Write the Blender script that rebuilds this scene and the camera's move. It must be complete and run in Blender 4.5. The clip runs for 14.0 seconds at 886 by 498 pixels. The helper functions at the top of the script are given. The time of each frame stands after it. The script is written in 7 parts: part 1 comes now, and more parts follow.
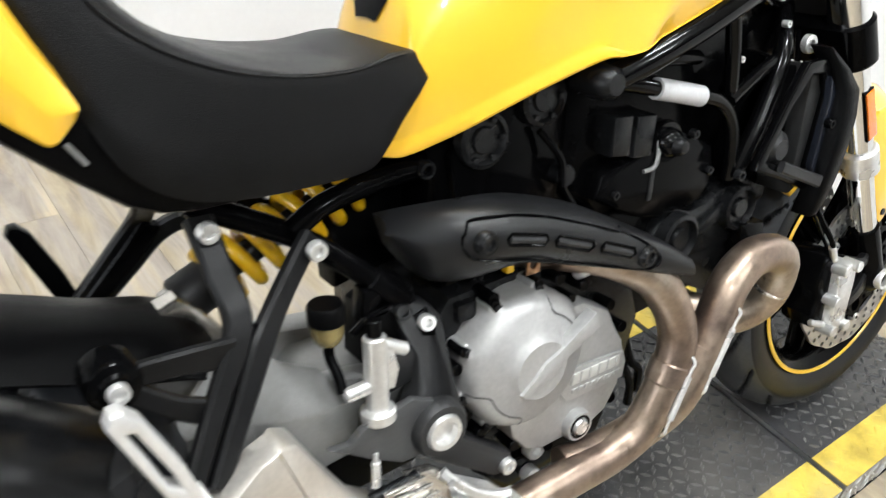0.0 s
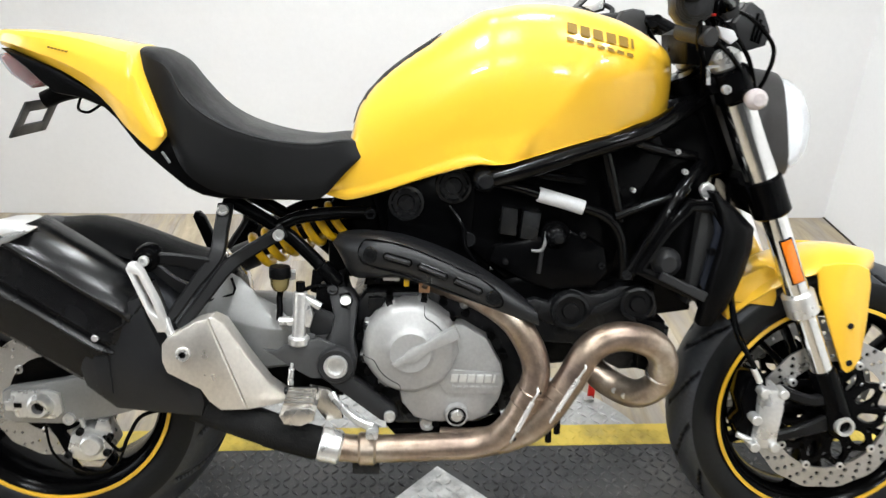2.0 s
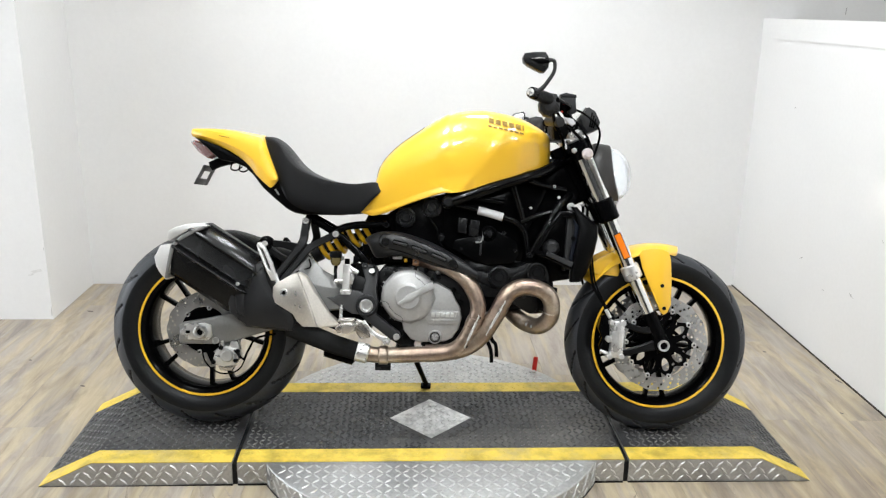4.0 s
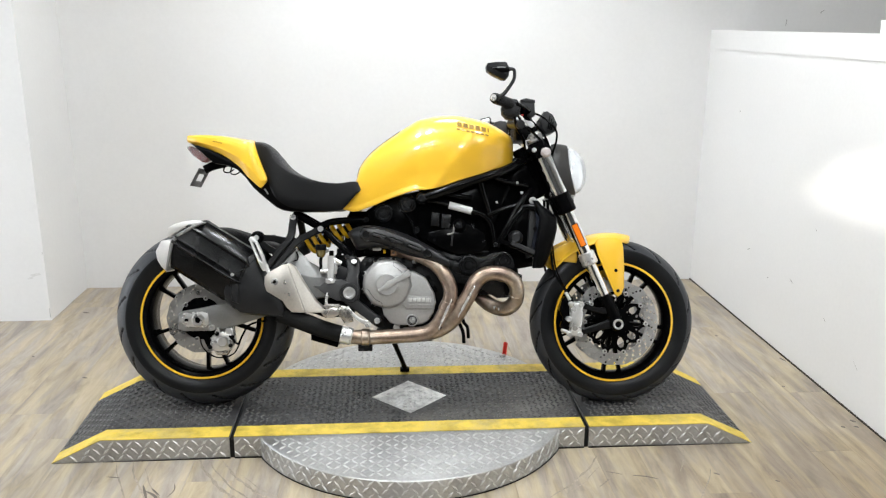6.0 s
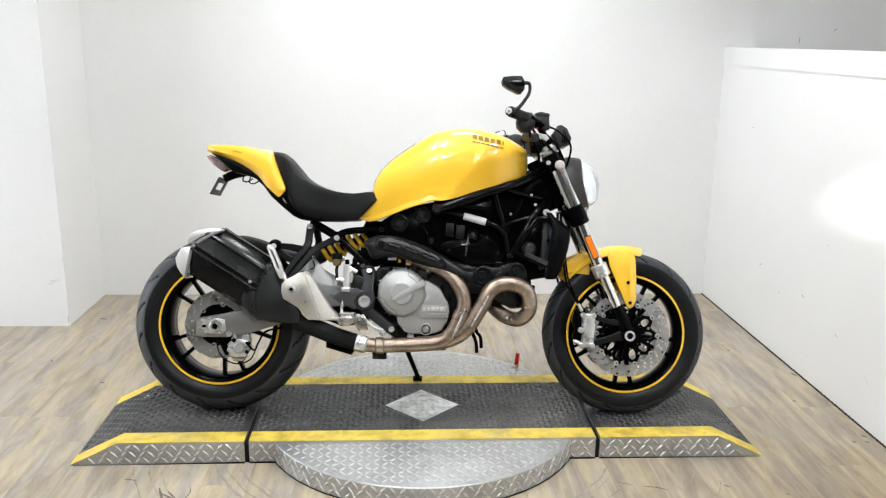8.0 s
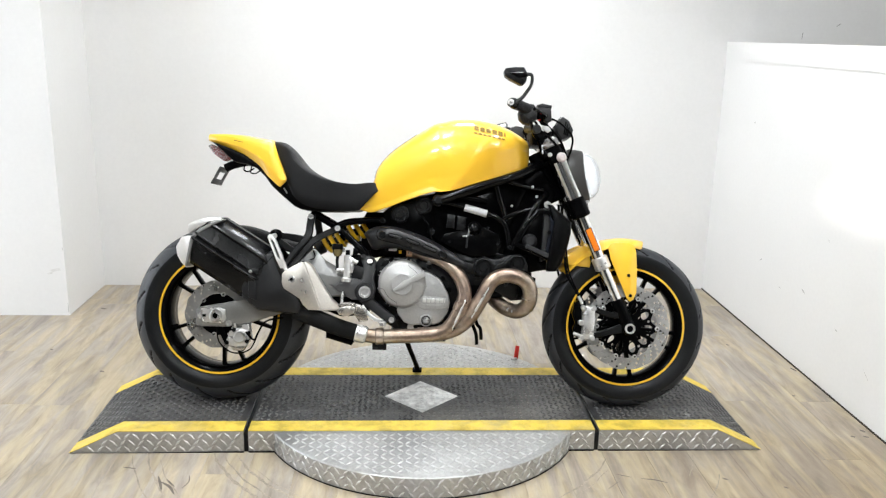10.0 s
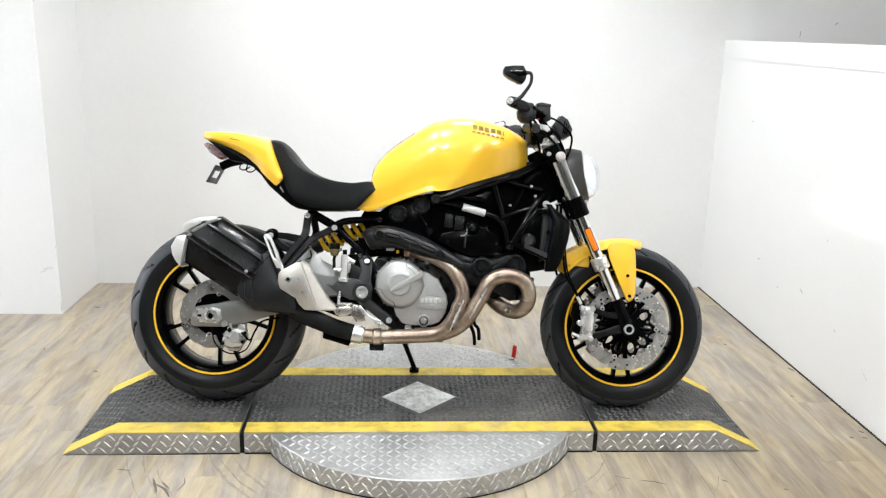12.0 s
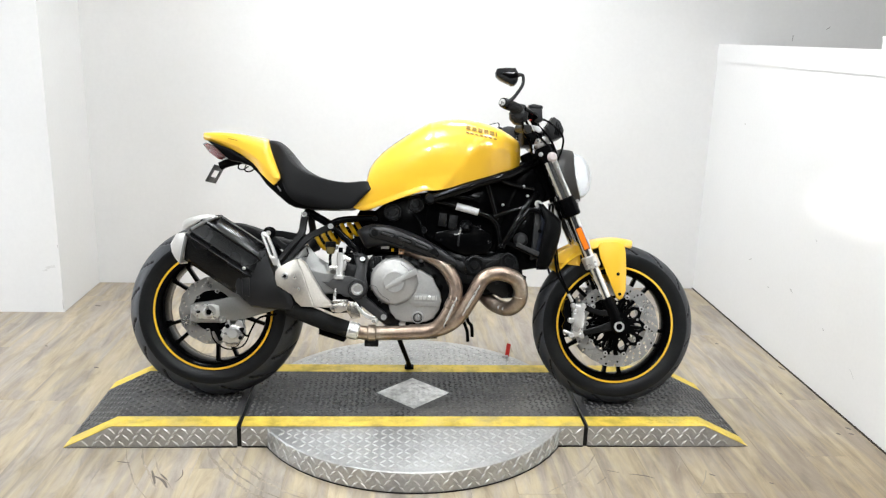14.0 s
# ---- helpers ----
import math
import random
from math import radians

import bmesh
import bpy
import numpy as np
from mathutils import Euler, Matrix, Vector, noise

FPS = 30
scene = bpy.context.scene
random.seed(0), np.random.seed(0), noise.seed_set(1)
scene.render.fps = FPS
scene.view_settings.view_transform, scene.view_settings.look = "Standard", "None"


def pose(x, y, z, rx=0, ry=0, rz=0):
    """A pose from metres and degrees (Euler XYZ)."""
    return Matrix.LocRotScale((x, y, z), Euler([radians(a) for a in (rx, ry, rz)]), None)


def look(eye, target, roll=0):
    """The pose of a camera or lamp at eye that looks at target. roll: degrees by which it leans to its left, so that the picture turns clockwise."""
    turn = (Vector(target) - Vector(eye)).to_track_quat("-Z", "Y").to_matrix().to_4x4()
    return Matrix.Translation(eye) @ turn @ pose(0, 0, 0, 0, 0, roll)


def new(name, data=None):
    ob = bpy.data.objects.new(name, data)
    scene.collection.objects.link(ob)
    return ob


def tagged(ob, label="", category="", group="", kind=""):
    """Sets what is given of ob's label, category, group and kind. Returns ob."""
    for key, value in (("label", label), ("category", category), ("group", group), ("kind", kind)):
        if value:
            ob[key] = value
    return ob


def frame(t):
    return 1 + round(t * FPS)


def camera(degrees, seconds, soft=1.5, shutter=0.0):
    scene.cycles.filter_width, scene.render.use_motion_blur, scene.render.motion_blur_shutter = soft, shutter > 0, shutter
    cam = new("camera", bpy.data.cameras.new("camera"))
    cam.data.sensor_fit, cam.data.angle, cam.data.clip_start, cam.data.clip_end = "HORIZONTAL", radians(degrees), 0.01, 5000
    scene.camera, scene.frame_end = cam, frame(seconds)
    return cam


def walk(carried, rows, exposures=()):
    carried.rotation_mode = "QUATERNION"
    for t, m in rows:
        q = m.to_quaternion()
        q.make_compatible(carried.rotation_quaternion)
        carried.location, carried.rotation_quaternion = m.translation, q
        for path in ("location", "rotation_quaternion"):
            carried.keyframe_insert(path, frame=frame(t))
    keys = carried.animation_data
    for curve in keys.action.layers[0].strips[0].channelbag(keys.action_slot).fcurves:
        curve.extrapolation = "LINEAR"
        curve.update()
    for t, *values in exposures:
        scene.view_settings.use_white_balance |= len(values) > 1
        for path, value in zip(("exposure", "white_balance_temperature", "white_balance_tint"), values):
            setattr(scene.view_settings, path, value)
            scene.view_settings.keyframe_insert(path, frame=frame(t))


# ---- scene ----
cam = camera(56.5, 14.0, soft=1.25, shutter=0.2)
PATH = [
    (0, (-0.636, -0.524, 1.198), (0.440, 0.695, 0.033), 8.3),
    (0.3, (-0.443, -0.483, 1.223), (0.594, 0.712, -0.000), 10.3),
    (0.5, (-0.335, -0.518, 1.235), (0.587, 0.784, 0.030), 8.8),
    (0.7, (-0.240, -0.544, 1.243), (0.466, 0.926, 0.085), 7.5),
    (1, (-0.144, -0.615, 1.230), (0.196, 1.008, 0.112), 7.3),
    (1.2, (-0.139, -0.694, 1.226), (0.118, 1.009, 0.209), 6.9),
    (1.5, (-0.181, -0.860, 1.320), (0.080, 0.816, 0.260), 6.2),
    (1.8, (-0.173, -1.105, 1.350), (0.029, 0.631, 0.377), 3.8),
    (2, (-0.141, -1.297, 1.389), (0.021, 0.471, 0.468), 2.6),
    (2.2, (-0.118, -1.467, 1.393), (0.035, 0.323, 0.512), 5.1),
    (2.5, (-0.074, -1.778, 1.392), (0.047, 0.079, 0.660), 2.7),
    (2.7, (-0.088, -1.921, 1.398), (0.074, -0.066, 0.670), 2.5),
    (3, (-0.131, -2.189, 1.389), (-0.043, -0.325, 0.670), 1.2),
    (3.2, (-0.083, -2.272, 1.418), (0.002, -0.390, 0.747), 1.1),
    (5.3, (-0.084, -2.852, 1.441), (0.053, -0.928, 0.913), 0.7),
    (5.5, (-0.075, -2.842, 1.440), (0.076, -0.920, 0.907), 0.7),
    (6, (-0.087, -2.847, 1.436), (0.055, -0.923, 0.908), 0.4),
    (6.5, (-0.087, -2.856, 1.434), (0.047, -0.930, 0.911), 0.6),
    (7, (-0.098, -2.866, 1.432), (0.033, -0.940, 0.910), 0.6),
    (7.5, (-0.093, -2.879, 1.433), (0.032, -0.952, 0.914), 0.8),
    (8, (-0.101, -2.889, 1.433), (0.014, -0.955, 0.938), 0.9),
    (10.5, (-0.104, -2.891, 1.416), (0.018, -0.961, 0.908), 1.6),
    (11, (-0.131, -2.882, 1.417), (0.003, -0.953, 0.908), 1.8),
    (11.5, (-0.116, -2.872, 1.413), (0.008, -0.943, 0.903), 1.8),
    (12, (-0.118, -2.862, 1.423), (0.013, -0.934, 0.909), 1.6),
    (12.5, (-0.112, -2.865, 1.423), (0.015, -0.937, 0.907), 1.7),
    (13, (-0.109, -2.885, 1.413), (0.024, -0.956, 0.904), 1.7),
    (13.5, (-0.097, -2.901, 1.419), (0.029, -0.973, 0.906), 1.7),
    (14, (-0.092, -2.928, 1.418), (0.034, -0.996, 0.914), 1.7),
]
walk(cam, [(t, look(eye, target, roll)) for t, eye, target, roll in PATH], [(0, 0.08), (0.5, -0.02), (1.0, -0.02), (2.0, -0.08), (3.0, -0.15), (5.5, -0.27), (8.0, -0.22), (10.5, -0.09), (12.5, -0.08), (14.0, -0.12)])

# ---- world, lights, exposure ----
world = bpy.data.worlds.new("world")
scene.world = world
world.use_nodes = True
world.node_tree.nodes["Background"].inputs[0].default_value = (0.75, 0.85, 1.0, 1)
world.node_tree.nodes["Background"].inputs[1].default_value = 0.3

CEILING = 2.9
LAMPS = [(-1.0, -1.9), (1.0, -1.9), (-0.7, -0.35), (0.6, -0.35), (0.1, 0.8), (0.0, -3.5)]
# added unseen lamp past the half wall, brightens what shows above its cap
SIDE_FILL = (3.15, -0.6)
LAMP_POWER = 22.5
# share of the lamp's power for the added upward fill
UP_SHARE = 0.65


# ---- materials ----
def mat(name, color, rough=0.5, metal=0.0, var=0.12, scale=9.0, fine=0.06, fine_scale=160.0, bump=0.0, bump_scale=300.0, coat=0.0,
        rough_var=0.08, spec=0.4):
    """A surface with variation at two scales: broad stains and fine grain, and a fine relief."""
    m = bpy.data.materials.new(name)
    m.use_nodes = True
    nt = m.node_tree
    b = nt.nodes["Principled BSDF"]
    coords = nt.nodes.new("ShaderNodeTexCoord")

    def noise_node(s, detail):
        n = nt.nodes.new("ShaderNodeTexNoise")
        n.inputs["Scale"].default_value, n.inputs["Detail"].default_value = s, detail
        nt.links.new(coords.outputs["Object"], n.inputs["Vector"])
        return n

    broad, grain = noise_node(scale, 4), noise_node(fine_scale, 3)
    last = None
    for node, amount in ((broad, var), (grain, fine)):
        ramp = nt.nodes.new("ShaderNodeMapRange")
        ramp.inputs["From Min"].default_value, ramp.inputs["From Max"].default_value = 0.25, 0.75
        ramp.inputs["To Min"].default_value, ramp.inputs["To Max"].default_value = 1 - amount, 1 + amount
        nt.links.new(node.outputs["Fac"], ramp.inputs["Value"])
        mul = nt.nodes.new("ShaderNodeVectorMath")
        mul.operation = "SCALE"
        if last is None:
            mul.inputs[0].default_value = color
        else:
            nt.links.new(last.outputs["Vector"], mul.inputs[0])
        nt.links.new(ramp.outputs["Result"], mul.inputs["Scale"])
        last = mul
    nt.links.new(last.outputs["Vector"], b.inputs["Base Color"])
    rr = nt.nodes.new("ShaderNodeMapRange")
    rr.inputs["From Min"].default_value, rr.inputs["From Max"].default_value = 0.3, 0.7
    rr.inputs["To Min"].default_value, rr.inputs["To Max"].default_value = max(rough - rough_var, 0.02), rough + rough_var
    nt.links.new(broad.outputs["Fac"], rr.inputs["Value"])
    nt.links.new(rr.outputs["Result"], b.inputs["Roughness"])
    b.inputs["Metallic"].default_value = metal
    b.inputs["Specular IOR Level"].default_value = spec
    b.inputs["Coat Weight"].default_value = coat
    b.inputs["Coat Roughness"].default_value = 0.03
    if bump:
        bn = nt.nodes.new("ShaderNodeBump")
        bn.inputs["Strength"].default_value, bn.inputs["Distance"].default_value = bump, 0.002
        rn = noise_node(bump_scale, 2)
        nt.links.new(rn.outputs["Fac"], bn.inputs["Height"])
        nt.links.new(bn.outputs["Normal"], b.inputs["Normal"])
    return m


def glow(name, color, strength):
    m = bpy.data.materials.new(name)
    m.use_nodes = True
    b = m.node_tree.nodes["Principled BSDF"]
    b.inputs["Base Color"].default_value = (*color, 1)
    b.inputs["Emission Color"].default_value = (*color, 1)
    b.inputs["Emission Strength"].default_value = strength
    return m


def clear(name, color, rough=0.05, weight=0.9):
    m = bpy.data.materials.new(name)
    m.use_nodes = True
    b = m.node_tree.nodes["Principled BSDF"]
    b.inputs["Base Color"].default_value = (*color, 1)
    b.inputs["Roughness"].default_value = rough
    b.inputs["Transmission Weight"].default_value = weight
    b.inputs["IOR"].default_value = 1.45
    return m


def plank_mat():
    """Pale oak-look vinyl: each plank its own tone, with long grain, darker streaks and scuffs."""
    m = bpy.data.materials.new("oak_vinyl")
    m.use_nodes = True
    nt = m.node_tree
    b = nt.nodes["Principled BSDF"]
    coords, info = nt.nodes.new("ShaderNodeTexCoord"), nt.nodes.new("ShaderNodeObjectInfo")
    shift = nt.nodes.new("ShaderNodeVectorMath")
    shift.operation = "MULTIPLY_ADD"
    nt.links.new(coords.outputs["Object"], shift.inputs[0])
    shift.inputs[1].default_value = (9.0, 1.5, 1.0)
    spread = nt.nodes.new("ShaderNodeVectorMath")
    spread.operation = "SCALE"
    spread.inputs[0].default_value = (31.0, 57.0, 11.0)
    nt.links.new(info.outputs["Random"], spread.inputs["Scale"])
    nt.links.new(spread.outputs["Vector"], shift.inputs[2])
    grain = nt.nodes.new("ShaderNodeTexNoise")
    grain.inputs["Scale"].default_value, grain.inputs["Detail"].default_value = 2.2, 9
    grain.inputs["Distortion"].default_value, grain.inputs["Roughness"].default_value = 0.7, 0.66
    nt.links.new(shift.outputs["Vector"], grain.inputs["Vector"])
    ramp = nt.nodes.new("ShaderNodeValToRGB")
    e = ramp.color_ramp.elements
    e[0].position, e[0].color = 0.26, (0.200, 0.169, 0.135, 1)
    e[1].position, e[1].color = 0.74, (0.466, 0.415, 0.340, 1)
    mid = ramp.color_ramp.elements.new(0.5)
    mid.color = (0.352, 0.306, 0.246, 1)
    nt.links.new(grain.outputs["Fac"], ramp.inputs["Fac"])
    tone = nt.nodes.new("ShaderNodeMapRange")
    tone.inputs["To Min"].default_value, tone.inputs["To Max"].default_value = 0.95, 1.09
    nt.links.new(info.outputs["Random"], tone.inputs["Value"])
    mul = nt.nodes.new("ShaderNodeVectorMath")
    mul.operation = "SCALE"
    nt.links.new(ramp.outputs["Color"], mul.inputs[0])
    nt.links.new(tone.outputs["Result"], mul.inputs["Scale"])
    # printed staves within each plank: narrow strips of uneven length, each a little lighter or darker
    column = nt.nodes.new("ShaderNodeVectorMath")
    column.operation = "SNAP"
    column.inputs[1].default_value = (0.058, 100.0, 100.0)
    nt.links.new(coords.outputs["Object"], column.inputs[0])
    column_random = nt.nodes.new("ShaderNodeTexWhiteNoise")
    nt.links.new(column.outputs["Vector"], column_random.inputs["Vector"])
    along = nt.nodes.new("ShaderNodeVectorMath")
    along.operation = "MULTIPLY_ADD"
    along.inputs[1].default_value = (0.0, 0.7, 0.0)
    nt.links.new(column_random.outputs["Color"], along.inputs[0])
    nt.links.new(coords.outputs["Object"], along.inputs[2])
    stave = nt.nodes.new("ShaderNodeVectorMath")
    stave.operation = "SNAP"
    stave.inputs[1].default_value = (0.058, 0.36, 100.0)
    nt.links.new(along.outputs["Vector"], stave.inputs[0])
    own = nt.nodes.new("ShaderNodeVectorMath")
    own.operation = "ADD"
    nt.links.new(stave.outputs["Vector"], own.inputs[0])
    nt.links.new(spread.outputs["Vector"], own.inputs[1])
    stave_random = nt.nodes.new("ShaderNodeTexWhiteNoise")
    nt.links.new(own.outputs["Vector"], stave_random.inputs["Vector"])
    stave_tone = nt.nodes.new("ShaderNodeMapRange")
    stave_tone.inputs["To Min"].default_value, stave_tone.inputs["To Max"].default_value = 0.965, 1.035
    nt.links.new(stave_random.outputs["Value"], stave_tone.inputs["Value"])
    toned = nt.nodes.new("ShaderNodeVectorMath")
    toned.operation = "SCALE"
    nt.links.new(mul.outputs["Vector"], toned.inputs[0])
    nt.links.new(stave_tone.outputs["Result"], toned.inputs["Scale"])
    # walked-in grey and tan patches that run across the planks
    where = nt.nodes.new("ShaderNodeNewGeometry")
    patch = nt.nodes.new("ShaderNodeTexNoise")
    patch.inputs["Scale"].default_value, patch.inputs["Detail"].default_value, patch.inputs["Roughness"].default_value = 3.4, 6, 0.6
    nt.links.new(where.outputs["Position"], patch.inputs["Vector"])
    fade = nt.nodes.new("ShaderNodeMapRange")
    fade.inputs["From Min"].default_value, fade.inputs["From Max"].default_value = 0.62, 0.80
    # long tan and grey streaks printed along the staves, each stave leaning to one or the other
    stretch = nt.nodes.new("ShaderNodeVectorMath")
    stretch.operation = "MULTIPLY_ADD"
    stretch.inputs[1].default_value = (15.0, 1.5, 1.0)
    nt.links.new(coords.outputs["Object"], stretch.inputs[0])
    nt.links.new(spread.outputs["Vector"], stretch.inputs[2])
    streak = nt.nodes.new("ShaderNodeTexNoise")
    streak.inputs["Scale"].default_value, streak.inputs["Detail"].default_value, streak.inputs["Roughness"].default_value = 1.3, 5, 0.55
    streak.inputs["Distortion"].default_value = 0.4
    nt.links.new(stretch.outputs["Vector"], streak.inputs["Vector"])
    lean = nt.nodes.new("ShaderNodeMath")
    lean.operation = "MULTIPLY_ADD"
    lean.inputs[1].default_value = 0.07
    nt.links.new(stave_random.outputs["Value"], lean.inputs[0])
    nt.links.new(streak.outputs["Fac"], lean.inputs[2])
    both = nt.nodes.new("ShaderNodeMath")
    both.operation = "MULTIPLY_ADD"
    both.inputs[1].default_value = 0.35
    nt.links.new(patch.outputs["Fac"], both.inputs[0])
    nt.links.new(lean.outputs["Value"], both.inputs[2])
    nt.links.new(both.outputs["Value"], fade.inputs["Value"])
    tint = nt.nodes.new("ShaderNodeMix")
    tint.data_type = "RGBA"
    nt.links.new(fade.outputs["Result"], tint.inputs["Factor"])
    tint.inputs[6].default_value, tint.inputs[7].default_value = (0.90, 0.905, 0.955, 1), (1.07, 1.02, 0.875, 1)
    dyed = nt.nodes.new("ShaderNodeVectorMath")
    dyed.operation = "MULTIPLY"
    nt.links.new(toned.outputs["Vector"], dyed.inputs[0])
    nt.links.new(tint.outputs[2], dyed.inputs[1])
    # a brown trodden stain with a ragged edge between the ramp's toe and the half-height wall
    reach = nt.nodes.new("ShaderNodeVectorMath")
    reach.operation = "DISTANCE"
    reach.inputs[1].default_value = (1.50, -0.80, 0.0)
    nt.links.new(where.outputs["Position"], reach.inputs[0])
    ragged = nt.nodes.new("ShaderNodeMath")
    ragged.operation = "MULTIPLY_ADD"
    ragged.inputs[1].default_value = 1.6
    nt.links.new(streak.outputs["Fac"], ragged.inputs[0])
    nt.links.new(reach.outputs["Value"], ragged.inputs[2])
    soil = nt.nodes.new("ShaderNodeMapRange")
    soil.interpolation_type = "SMOOTHSTEP"
    soil.inputs["From Min"].default_value, soil.inputs["From Max"].default_value = 0.95, 2.1
    soil.inputs["To Min"].default_value, soil.inputs["To Max"].default_value = 1.0, 0.0
    nt.links.new(ragged.outputs["Value"], soil.inputs["Value"])
    brown = nt.nodes.new("ShaderNodeMix")
    brown.data_type = "RGBA"
    nt.links.new(soil.outputs["Result"], brown.inputs["Factor"])
    brown.inputs[6].default_value, brown.inputs[7].default_value = (1, 1, 1, 1), (0.66, 0.60, 0.52, 1)
    soiled = nt.nodes.new("ShaderNodeVectorMath")
    soiled.operation = "MULTIPLY"
    nt.links.new(dyed.outputs["Vector"], soiled.inputs[0])
    nt.links.new(brown.outputs[2], soiled.inputs[1])
    nt.links.new(soiled.outputs["Vector"], b.inputs["Base Color"])
    wear = nt.nodes.new("ShaderNodeMapRange")
    wear.inputs["From Min"].default_value, wear.inputs["From Max"].default_value = 0.35, 0.65
    wear.inputs["To Min"].default_value, wear.inputs["To Max"].default_value = 0.34, 0.52
    nt.links.new(patch.outputs["Fac"], wear.inputs["Value"])
    nt.links.new(wear.outputs["Result"], b.inputs["Roughness"])
    bn = nt.nodes.new("ShaderNodeBump")
    bn.inputs["Strength"].default_value, bn.inputs["Distance"].default_value = 0.25, 0.001
    nt.links.new(grain.outputs["Fac"], bn.inputs["Height"])
    nt.links.new(bn.outputs["Normal"], b.inputs["Normal"])
    return m


WALL = mat("white_wall_paint", (0.763, 0.757, 0.752), 0.55, var=0.03, scale=1.6, fine=0.015, fine_scale=60, bump=0.12, bump_scale=140)
CEIL = mat("ceiling_white", (0.84, 0.84, 0.83), 0.8, var=0.03, scale=2)
# near-black paint for the unseen front wall, keeps reflections in black parts low
DARKWALL = mat("dark_unseen_wall", (0.055, 0.055, 0.057), 0.7, var=0.15, scale=2.5, spec=0.2)
TRIM = mat("white_gloss_trim", (0.82, 0.82, 0.81), 0.3, var=0.02)
JOINT = mat("floor_joint_dark", (0.16, 0.13, 0.10), 0.8)
PLANK = plank_mat()
TREADSTEEL = mat("polished_tread_bar", (0.60, 0.60, 0.595), 0.40, 0.7, var=0.2, scale=30, fine=0.1, fine_scale=90)
STEEL = mat("tread_plate_steel", (0.47, 0.47, 0.465), 0.40, 0.7, var=0.2, scale=6, fine=0.14, fine_scale=90, bump=0.2, bump_scale=220)


def worn_mat(name, base, worn, rough, broad=3.0, low=0.50, high=0.72, speck=240.0, speck_at=0.70, metal=0.0):
    """A walked-on coating: the base colour, broad dusty patches of the worn colour, and pale grit."""
    m = bpy.data.materials.new(name)
    m.use_nodes = True
    nt = m.node_tree
    b = nt.nodes["Principled BSDF"]
    coords = nt.nodes.new("ShaderNodeNewGeometry")

    def mask(scale, detail, a, z):
        n = nt.nodes.new("ShaderNodeTexNoise")
        n.inputs["Scale"].default_value, n.inputs["Detail"].default_value = scale, detail
        n.inputs["Roughness"].default_value = 0.62
        nt.links.new(coords.outputs["Position"], n.inputs["Vector"])
        r = nt.nodes.new("ShaderNodeMapRange")
        r.inputs["From Min"].default_value, r.inputs["From Max"].default_value = a, z
        nt.links.new(n.outputs["Fac"], r.inputs["Value"])
        return r.outputs["Result"]

    def blend(first, second, fac):
        x = nt.nodes.new("ShaderNodeMix")
        x.data_type = "RGBA"
        nt.links.new(fac, x.inputs["Factor"])
        for slot, c in ((6, first), (7, second)):
            if isinstance(c, tuple):
                x.inputs[slot].default_value = (*c, 1)
            else:
                nt.links.new(c, x.inputs[slot])
        return x.outputs[2]

    dark = tuple(c * 0.6 for c in base)
    col = blend(dark, base, mask(broad * 2.3, 5, 0.36, 0.56))
    col = blend(col, worn, mask(broad, 8, low, high))
    col = blend(col, tuple(min(c * 2.2 + 0.05, 0.8) for c in worn), mask(speck, 2, speck_at, speck_at + 0.05))
    nt.links.new(col, b.inputs["Base Color"])
    b.inputs["Metallic"].default_value = metal
    b.inputs["Specular IOR Level"].default_value = 0.35
    rr = nt.nodes.new("ShaderNodeMapRange")
    rr.inputs["To Min"].default_value, rr.inputs["To Max"].default_value = rough - 0.1, rough + 0.15
    nt.links.new(mask(broad * 1.4, 6, 0.4, 0.62), rr.inputs["Value"])
    nt.links.new(rr.outputs["Result"], b.inputs["Roughness"])
    return m


MATBLACK = worn_mat("dark_tread_deck", (0.036, 0.036, 0.038), (0.098, 0.092, 0.084), 0.34)
TREADTOP = worn_mat("worn_raised_tread", (0.060, 0.060, 0.062), (0.17, 0.162, 0.150), 0.30, 4.0)
TAPE = worn_mat("yellow_safety_paint", (0.72, 0.53, 0.085), (0.46, 0.38, 0.18), 0.5, 5.0, 0.55, 0.78, 160.0, 0.76)
YELLOW = mat("yellow_lacquer", (0.86, 0.502, 0.034), 0.30, 0.0, var=0.015, scale=5, fine=0.0, coat=0.9, rough_var=0.02)
LEATHER = mat("seat_vinyl", (0.0020, 0.0020, 0.0023), 0.38, var=0.1, scale=12, fine=0.1, bump=0.35, bump_scale=900, spec=0.19)
PLASTIC = mat("black_moulded_plastic", (0.0020, 0.0020, 0.0022), 0.38, var=0.12, spec=0.055, scale=20, bump=0.25, bump_scale=800)
SATIN = mat("black_satin_paint", (0.0018, 0.0018, 0.0020), 0.16, var=0.1, scale=30, spec=0.055)
FRAMEBLACK = mat("glossy_black_frame_enamel", (0.0020, 0.0020, 0.0022), 0.11, var=0.1, scale=30, spec=0.17)
GUN = mat("dark_grey_cast_metal", (0.0075, 0.0077, 0.0083), 0.24, 0.0, spec=0.22, var=0.12, scale=25, bump=0.25, bump_scale=600)
SHIELD = mat("charcoal_heat_shield", (0.0088, 0.0090, 0.0098), 0.34, 0.0, spec=0.31, var=0.08, scale=18, bump=0.2, bump_scale=700)
GREYCAST = mat("silver_grey_cast_case", (0.41, 0.407, 0.40), 0.40, 0.4, var=0.05, scale=22, fine=0.08, bump=0.25, bump_scale=700)
SWING = mat("grey_painted_alloy", (0.265, 0.264, 0.260), 0.38, 0.5, var=0.06, scale=12, bump=0.15, bump_scale=500)
